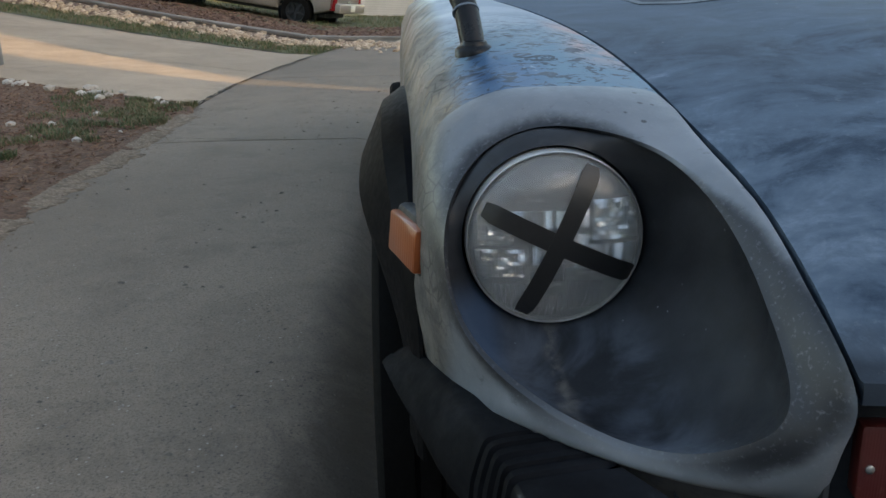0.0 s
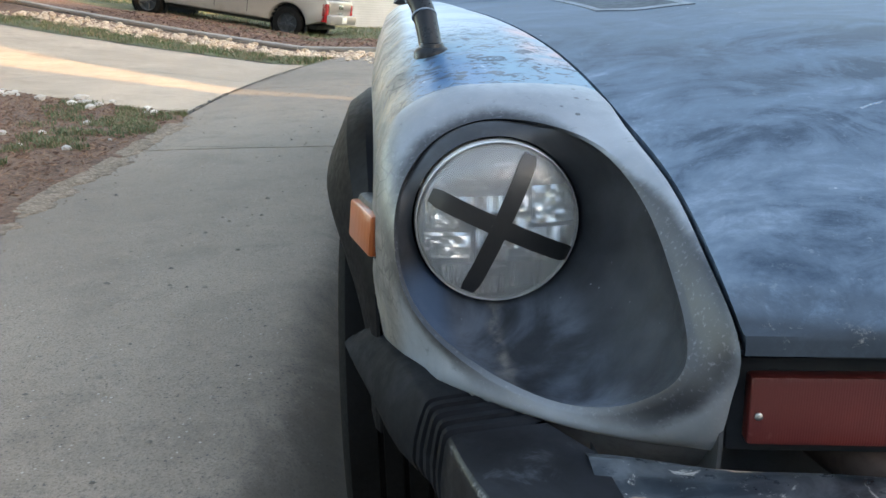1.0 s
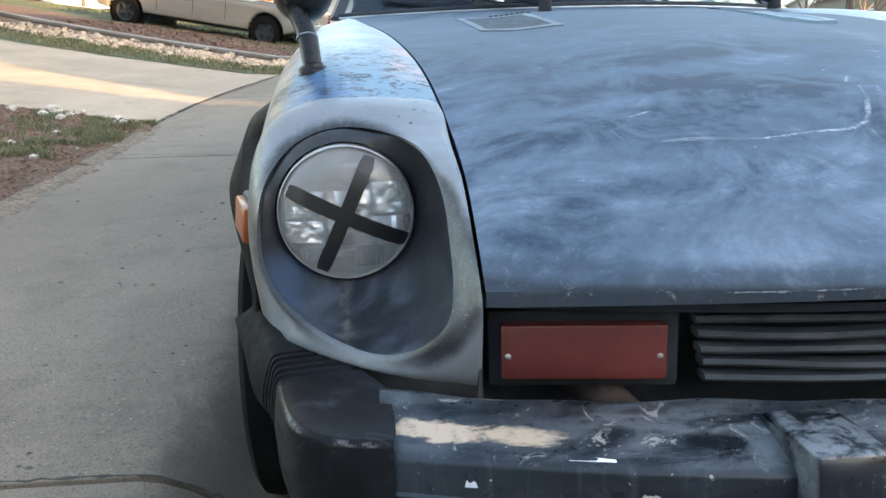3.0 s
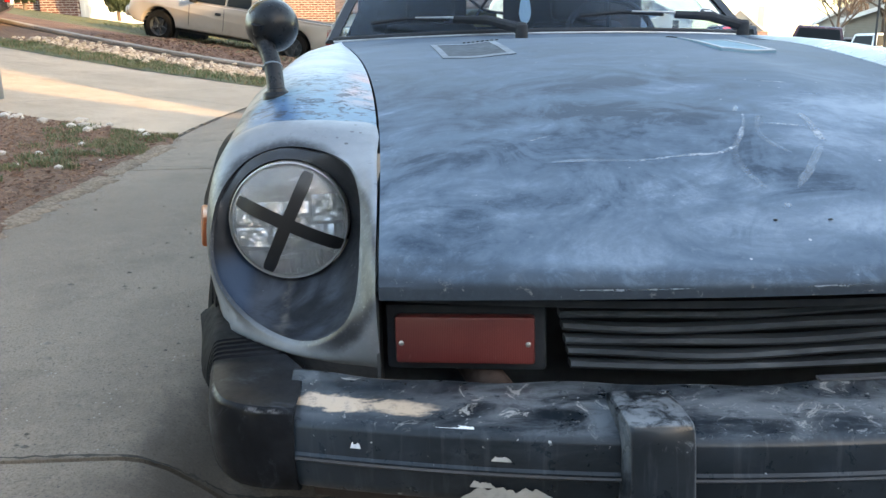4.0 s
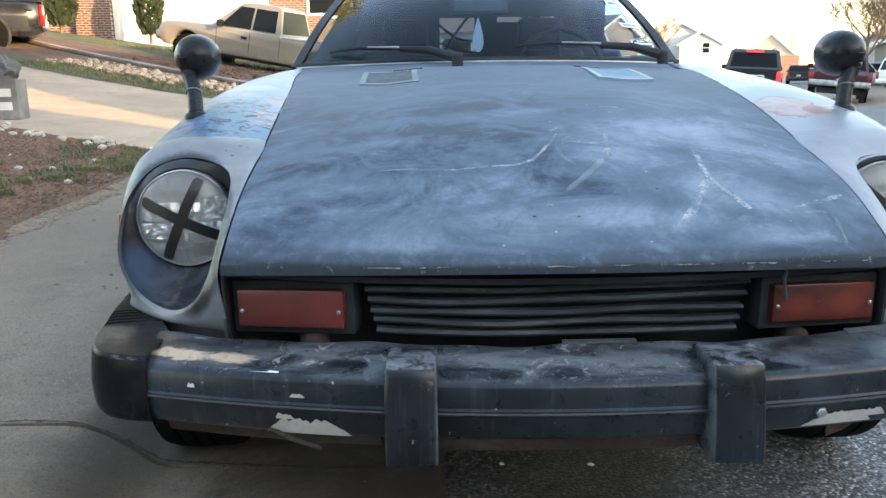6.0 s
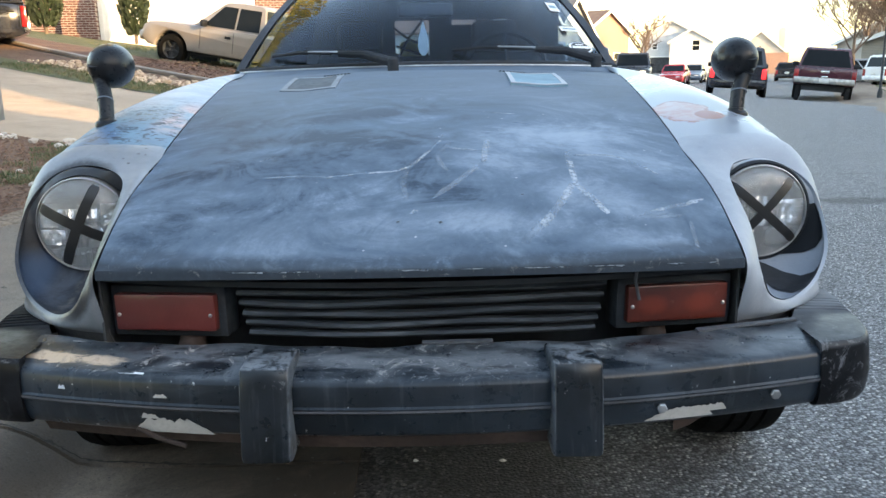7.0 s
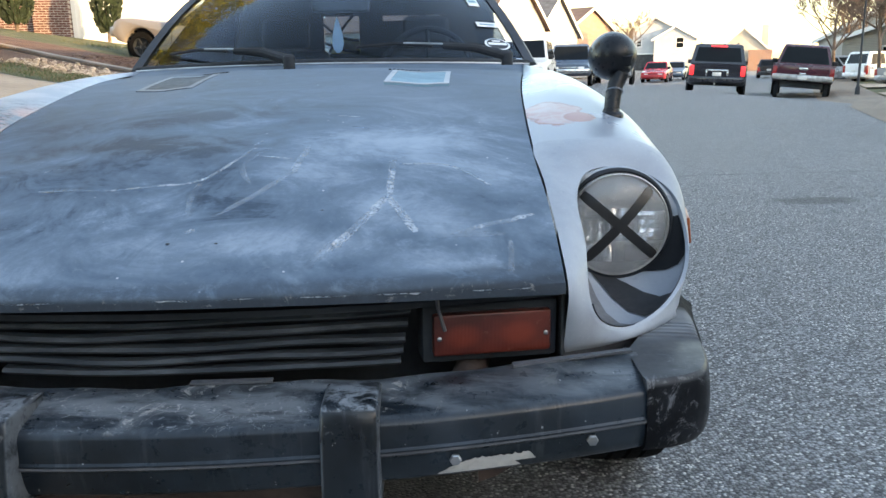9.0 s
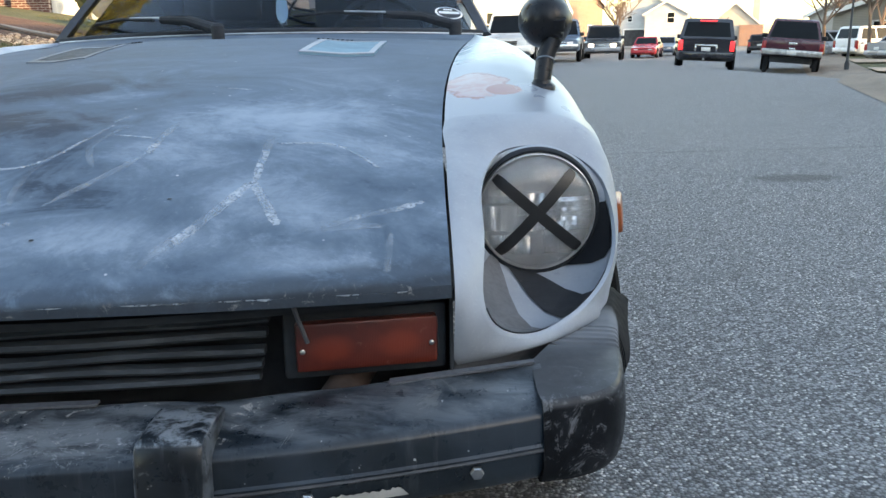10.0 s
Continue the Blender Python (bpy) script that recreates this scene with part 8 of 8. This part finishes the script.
M_ROCK, M_PEBBLE = make_rock(), make_pebble()
ROCKS = [rock_mesh(k) for k in range(8)]
for me in ROCKS:
    me.materials.append(M_ROCK)
PEBBLES = [rock_mesh(k + 20) for k in range(5)]
for me in PEBBLES:
    me.materials.append(M_PEBBLE)
rnd = random.Random(11)
border = thing("rock_border", "border of loose tan rocks along the driveway", "rocks")
for k in range(290):
    u = rnd.uniform(-0.8, 9.5)
    cc = rnd.gauss(6.0, 0.40)
    q = beside(EDGE, u, cc)
    s = rnd.uniform(0.03, 0.075)
    o = new("rock", ROCKS[k % 8])
    o.parent = border
    o.matrix_basis = pose(q.x, q.y, land(q.x, q.y) + s * 0.35, rnd.uniform(-20, 20), rnd.uniform(-20, 20), rnd.uniform(0, 360)) @ Matrix.Diagonal((s * rnd.uniform(0.8, 1.5), s, s * rnd.uniform(0.7, 1.1), 1))
verts, faces = [], []
gr = random.Random(77)
for k in range(1500):
    q = beside(EDGE, gr.uniform(-0.8, 9.5), gr.gauss(6.0, 0.36))
    s = gr.uniform(0.012, 0.045)
    a = gr.uniform(0, 6.283)
    z = land(q.x, q.y) + s * 0.3
    ring = [(q.x + s * gr.uniform(0.7, 1.3) * math.cos(a + j * 1.2566), q.y + s * gr.uniform(0.7, 1.3) * math.sin(a + j * 1.2566), z + s * gr.uniform(-0.3, 0.3)) for j in range(5)]
    i = len(verts)
    verts += ring + [(q.x + gr.uniform(-0.3, 0.3) * s, q.y + gr.uniform(-0.3, 0.3) * s, z + s * gr.uniform(0.6, 1.0))]
    faces += [(i + j, i + (j + 1) % 5, i + 5) for j in range(5)]
me = bpy.data.meshes.new("gravel")
me.from_pydata(verts, [], faces)
me.materials.append(make_leaf("pink_tan_gravel", (0.34, 0.23, 0.16), (0.60, 0.47, 0.36)))
tagged(new("gravel", me), "small pinkish stones between larger tan rocks", "gravel", kind="stuff")
small = thing("pebbles", "scattered pale pebbles on the soil bed", "pebbles", kind="stuff")
for k in range(150):
    if k < 70:
        q = beside(EDGE, rnd.uniform(0.1, 6.5), rnd.gauss(-0.14, 0.09))
        s = rnd.uniform(0.018, 0.05)
    else:
        q = beside(EDGE, rnd.uniform(-2.0, 6), rnd.uniform(-4, -0.1))
        s = rnd.uniform(0.010, 0.038)
    if q.x > walk_x(q.y) - 0.05:
        continue
    o = new("pebble", PEBBLES[k % 5])
    o.parent = small
    o.matrix_basis = pose(q.x, q.y, land(q.x, q.y) + 0.02 + s * 0.3, 0, 0, rnd.uniform(0, 360)) @ Matrix.Diagonal((s * 1.3, s, s, 1))

# timber edging between rocks and mulch
edging = thing("garden_edging", "weathered grey timber edging along the mulch bed", "edging")
M_TIMBER = plain("weathered_grey_timber", (0.24, 0.215, 0.19), 0.85, vary=0.25, scale=4, bump=0.004)
for k in range(6):
    bm = bmesh.new()
    loops = []
    for j in range(5):
        q = beside(EDGE, lerp(-0.6 + 2.3 * k + 0.01, -0.6 + 2.3 * (k + 1) - 0.01, j / 4), 7.15)
        z = land(q.x, q.y)
        nrm = Vector((0.484, 0.875, 0))
        loops.append([Vector((q.x, q.y, z)) + nrm * a + Vector((0, 0, b)) for a, b in ((-0.08, -0.05), (-0.08, 0.055), (-0.06, 0.07), (0.06, 0.07), (0.08, 0.055), (0.08, -0.05))])
    loft(bm, loops, True, True, True)
    part("timber", bm, M_TIMBER, edging)


def tufts(name, label, spots, blades, h, mat_, seed):
    rnd = random.Random(seed)
    verts, faces = [], []
    for x, y, r in spots:
        for k in range(blades):
            a, d = rnd.uniform(0, 6.283), r * rnd.random() ** 0.6
            px, py = x + d * math.cos(a), y + d * math.sin(a)
            if px > walk_x(clamp(py, -20, 22)) + 0.02:
                continue
            z = land(px, py) + 0.01
            hh = h * rnd.uniform(0.4, 1.2)
            b = rnd.uniform(0, 6.283)
            lx, ly = math.cos(b), math.sin(b)
            ln = rnd.uniform(0.2, 0.9) * hh
            w = rnd.uniform(0.002, 0.004) * (1 if y < 8 else 2)
            i = len(verts)
            verts += [(px - ly * w, py + lx * w, z), (px + ly * w, py - lx * w, z), (px + lx * ln * 0.4 + ly * w * 0.7, py + ly * ln * 0.4 - lx * w * 0.7, z + hh * 0.7), (px + lx * ln * 0.4 - ly * w * 0.7, py + ly * ln * 0.4 + lx * w * 0.7, z + hh * 0.7), (px + lx * ln, py + ly * ln, z + hh)]
            faces += [(i, i + 1, i + 2, i + 3), (i + 3, i + 2, i + 4)]
    me = bpy.data.meshes.new(name)
    me.from_pydata(verts, [], faces)
    me.materials.append(mat_)
    return tagged(new(name, me), label, "grass", kind="stuff")


def make_blades():
    n = Nodes("garden_grass")
    col = n.mix(n.ramp(n.noise(1.2, 3), 0.4, 0.6), (0.042, 0.085, 0.028), (0.085, 0.115, 0.045))
    col = n.mix(n.ramp(n.rand(True), 0.30, 0.85), col, (0.20, 0.15, 0.085))
    return n.done(col, 0.7)


M_BLADES = make_blades()
rnd = random.Random(21)
spots = []
for x, y, r in ((-3.05, 4.15, 0.26), (-2.65, 4.9, 0.24), (-2.95, 5.3, 0.3), (-2.55, 5.55, 0.2), (-2.75, 4.3, 0.16), (-2.6, 5.2, 0.2), (-3.3, 5.9, 0.2), (-3.6, 4.6, 0.22), (-2.9, 3.7, 0.12), (-3.9, 5.2, 0.25), (-2.45, 5.0, 0.14), (-2.8, 4.6, 0.2), (-2.7, 5.75, 0.16)):
    for k in range(7):
        spots.append((x + rnd.uniform(-r, r), y + rnd.uniform(-r, r), r * 0.4))
tufts("grass_tufts", "sparse green grass tufts on bare soil", spots, 130, 0.045, M_BLADES, 1)
spots = []
for k in range(620):
    q = beside(EDGE, rnd.uniform(-0.9, 9) if k < 420 else rnd.uniform(-0.9, 2.2), rnd.uniform(4.4, 5.5))
    spots.append((q.x, q.y, 0.16))
tufts("grass_verge", "thin green grass beside the driveway", spots, 22, 0.05, M_BLADES, 2)
spots = []
for k in range(500):
    q = beside(EDGE, rnd.uniform(-3, 14), rnd.uniform(10.6, 17))
    spots.append((q.x, q.y, 0.4))
tufts("grass_lawn", "mown green lawn before the brick house", spots, 26, 0.09, M_BLADES, 3)

# bark chips and dead leaves
def chips(name, label, n, u, c, s, mat_, seed, dz):
    rnd = random.Random(seed)
    verts, faces = [], []
    for k in range(n):
        q = beside(EDGE, rnd.uniform(*u), rnd.uniform(*c))
        if q.x > walk_x(clamp(q.y, -20, 22)) - 0.01:
            continue
        z = land(q.x, q.y) + dz + rnd.uniform(0, 0.012)
        a = rnd.uniform(0, 6.283)
        e = Vector((math.cos(a), math.sin(a), rnd.uniform(-0.5, 0.5))) * rnd.uniform(*s)
        f = Vector((-math.sin(a), math.cos(a), rnd.uniform(-0.5, 0.5))) * rnd.uniform(*s) * 0.4
        o = Vector((q.x, q.y, z))
        i = len(verts)
        t = Vector((0, 0, 0.006))
        verts += [tuple(o + v) for v in (e, f, -e, -f, e * 0.7 + t, f * 0.7 + t, -e * 0.7 + t, -f * 0.7 + t)]
        faces += [(i + 4, i + 5, i + 6, i + 7)] + [(i + j, i + (j + 1) % 4, i + 4 + (j + 1) % 4, i + 4 + j) for j in range(4)]
    me = bpy.data.meshes.new(name)
    me.from_pydata(verts, [], faces)
    me.materials.append(mat_)
    return tagged(new(name, me), label, "bark chips", kind="stuff")


M_CHIPS = make_leaf("bark_chip_mix", (0.085, 0.036, 0.022), (0.24, 0.135, 0.085))
chips("bark_chips", "red-brown bark chips and litter on the soil", 16000, (-2.0, 7), (-3.6, -0.05), (0.007, 0.024), M_CHIPS, 7, 0.02)
chips("bark_mulch", "red-brown bark mulch", 5000, (-1, 10), (7.3, 10.5), (0.03, 0.07), M_CHIPS, 8, 0.03)

# small litter on the pavement
def crumbs():
    rnd = random.Random(17)
    verts, faces = [], []
    for k in range(420):
        y = rnd.uniform(-0.2, 8)
        x = rnd.uniform(-2.3, -0.9)
        z = side_z(y) + 0.001
        if x > kerb_x(y) - 0.26:
            continue
        s = rnd.uniform(0.003, 0.009) * (1.6 if rnd.random() < 0.1 else 1)
        i = len(verts)
        for j in range(5):
            a = j * 1.2566 + rnd.uniform(-0.4, 0.4)
            verts.append((x + s * math.cos(a) * 1.4, y + s * math.sin(a), z))
        verts.append((x, y, z + s * 0.7))
        faces += [(i + j, i + (j + 1) % 5, i + 5) for j in range(5)]
    me = bpy.data.meshes.new("litter")
    me.from_pydata(verts, [], faces)
    me.materials.append(make_leaf("dark_litter", (0.05, 0.04, 0.03), (0.24, 0.20, 0.16)))
    return tagged(new("litter", me), "small dark twigs and crumbs on the pavement", "litter", kind="stuff")


crumbs()

# soil washed over the edge of the pavement
def spill(name, label, reach, mat_, dz, seed, y0=1.2, y1=5.7):
    """A thin ragged skirt of loose earth from the bed's edge on to the slabs."""
    bm = bmesh.new()
    rnd = random.Random(seed)
    loops = []
    k = 0
    while y0 + 0.022 * k < y1:
        y = y0 + 0.022 * k
        ends = smooth(y0, y0 + 0.8, y) * smooth(y1, y1 - 0.5, y)
        w = reach * ends * (0.55 + 0.75 * noise.noise(Vector((0, y * 1.7, seed))) + 0.35 * noise.noise(Vector((3, y * 7.0, seed))) + rnd.uniform(-0.10, 0.10))
        w = max(w, -0.02)
        z = side_z(y)
        loops.append([Vector((-2.50, y, land(-2.50, y) + 0.006)), Vector((-2.37, y, z + 0.022 + dz)), Vector((-2.36 + w * 0.5, y, z + 0.010 + dz)), Vector((-2.36 + w, y, z + 0.0045 + dz)), Vector((-2.355 + w, y, z - 0.004))])
        k += 1
    loft(bm, loops, False)
    tagged(part(name, bm, mat_, None, "", angle=60), label, "soil", kind="stuff")


M_SAND = make_soil("sandy_soil", (0.150, 0.108, 0.075), (0.225, 0.168, 0.122), 22)
spill("sandy_soil", "sandy earth washed thinly over the pavement's edge", 0.20, M_SAND, 0.0, 3)
spill("spilled_soil", "dark loose soil spilling on to the pavement", 0.085, M_SOIL, 0.004, 8, 1.6, 5.75)


def scatter(name, label, n, spread, size, mat_, seed):
    """Loose crumbs in plan; spread gives a place (x, y, z) for each."""
    rnd = random.Random(seed)
    verts, faces = [], []
    for k in range(n):
        x, y, z = spread(rnd)
        q = rnd.uniform(*size)
        i = len(verts)
        a = rnd.uniform(0, 6.283)
        for j in range(5):
            g = a + j * 1.2566
            verts.append((x + q * rnd.uniform(0.8, 1.4) * math.cos(g), y + q * rnd.uniform(0.7, 1.1) * math.sin(g), z))
        verts.append((x, y, z + q * rnd.uniform(0.5, 0.9)))
        faces += [(i + j, i + (j + 1) % 5, i + 5) for j in range(5)]
    me = bpy.data.meshes.new(name)
    me.from_pydata(verts, [], faces)
    me.materials.append(mat_)
    return tagged(new(name, me), label, "litter", kind="stuff")


def by_bed(rnd):
    y = rnd.uniform(1.6, 5.7)
    return -2.36 + abs(rnd.gauss(0, 0.11)), y, side_z(y) + 0.004


def by_gutter(rnd):
    y = rnd.uniform(-1.4, 2.2)
    x = -0.18 + rnd.gauss(0.03, 0.09)
    return x, y, 0.006 if x < -0.18 else -0.003


scatter("soil_crumbs", "dark crumbs of bark and earth on the pavement's edge", 420, by_bed, (0.002, 0.007), make_leaf("earth_crumbs", (0.08, 0.055, 0.04), (0.22, 0.16, 0.115)), 5)
scatter("gutter_grit", "dark grit gathered along the gutter's edge", 2600, by_gutter, (0.002, 0.008), make_leaf("dark_gutter_grit", (0.020, 0.019, 0.018), (0.11, 0.105, 0.10)), 6)
scatter("pale_chippings", "few pale stone chippings lying on the asphalt", 34, lambda rnd: (rnd.uniform(-0.05, 1.3), rnd.uniform(-0.2, 0.85), -0.003), (0.004, 0.010), make_leaf("pale_chipping", (0.45, 0.44, 0.42), (0.70, 0.69, 0.66)), 9)

# cardboard box with a bag on it, on the driveway
cb = thing("box", "grey cardboard box with pale labels standing on the driveway", "box", pose(-4.76, 7.72, 0.512, 0, 0, 6))
bm = bmesh.new()
box(bm, -0.22, 0.09, -0.16, 0.12, 0, 0.42, 0.006, 1)
M_BOX = plain("grey_printed_card", (0.17, 0.165, 0.16), 0.6, vary=0.35, scale=9)
part("carton", bm, M_BOX, cb)
for z in (0.10, 0.24):
    bm = bmesh.new()
    box(bm, -0.10, 0.03, -0.166, -0.160, z, z + 0.085, 0.002, 1)
    part("label_panel", bm, M_PLATE, cb, "pale printed panel")
bag = thing("bag", "crumpled dark grey bag lying on a box", "bag", pose(-4.83, 7.71, 0.932))
bm = bmesh.new()
bmesh.ops.create_icosphere(bm, subdivisions=4, radius=1.0)
for v in bm.verts:
    f = noise.noise(v.co * 2.1) * 0.35 + noise.noise(v.co * 5) * 0.12
    v.co = Vector((v.co.x * 0.155 * (1 + f) - 0.10 * max(0, v.co.z), v.co.y * 0.13 * (1 + f), max(-0.02, 0.11 + v.co.z * 0.15 * (1 + f * 1.6))))
part("bag_body", bm, plain("dark_grey_bag_fabric", (0.09, 0.088, 0.09), 0.55, vary=0.35, scale=9, bump=0.006), bag)


# dirt gathered in the joints of the paving
def joint_dirt(label, pts, w, seed):
    rnd = random.Random(seed)
    bm = bmesh.new()
    ps = spline([(*p, 0) for p in pts], 24)
    a, b = [], []
    for i, p in enumerate(ps):
        d = (ps[min(i + 1, len(ps) - 1)] - ps[max(i - 1, 0)]).normalized()
        nn = Vector((-d.y, d.x, 0))
        off = w * 0.5 * rnd.uniform(-0.6, 0.6)
        ww = w * (0.25 + 0.9 * rnd.random() ** 2)
        for lst, q in ((a, 1), (b, -1)):
            v = p + nn * (off + q * ww * 0.5)
            x = v.x
            if x > kerb_x(v.y) - 0.27:
                rows_ = walk_rows(v.y)
                z = next((lerp(r0[1], r1[1], (x - r0[0]) / (r1[0] - r0[0])) for r0, r1 in zip(rows_[1:], rows_[2:]) if r0[0] <= x <= r1[0]), 0.01)
            else:
                z = land(x, v.y) + 0.006 if x < walk_x(clamp(v.y, -20, 22)) else side_z(v.y) + 0.003
            lst.append(Vector((x, v.y, z + 0.004)))
    loft(bm, [a, b], False)
    tagged(part("joint_dirt", bm, M_JOINT, None, ""), label, "dirt", kind="stuff")


M_JOINT = plain("packed_dark_dirt", (0.055, 0.044, 0.035), 0.95, vary=0.4, scale=20, bump=0.003)
joint_dirt("dark dirt in a joint across the pavement", [(-2.3, 0.86), (-1.6, 0.80), (-1.05, 0.785), (-0.86, 0.80), (-0.5, 0.78), (-0.2, 0.79)], 0.013, 1)
joint_dirt("dark dirt in a joint across the pavement", [(-2.25, 4.42), (-1.7, 4.30), (-1.1, 4.20)], 0.012, 2)
joint_dirt("dark dirt between pavement and driveway", [(-2.37, 5.85), (-2.36, 6.6), (-2.30, 7.6), (-1.98, 10.0)], 0.035, 3)
joint_dirt("dark dirt in a driveway joint", [(-2.3, 8.25), (-3.0, 8.6), (-4.2, 9.2)], 0.012, 4)
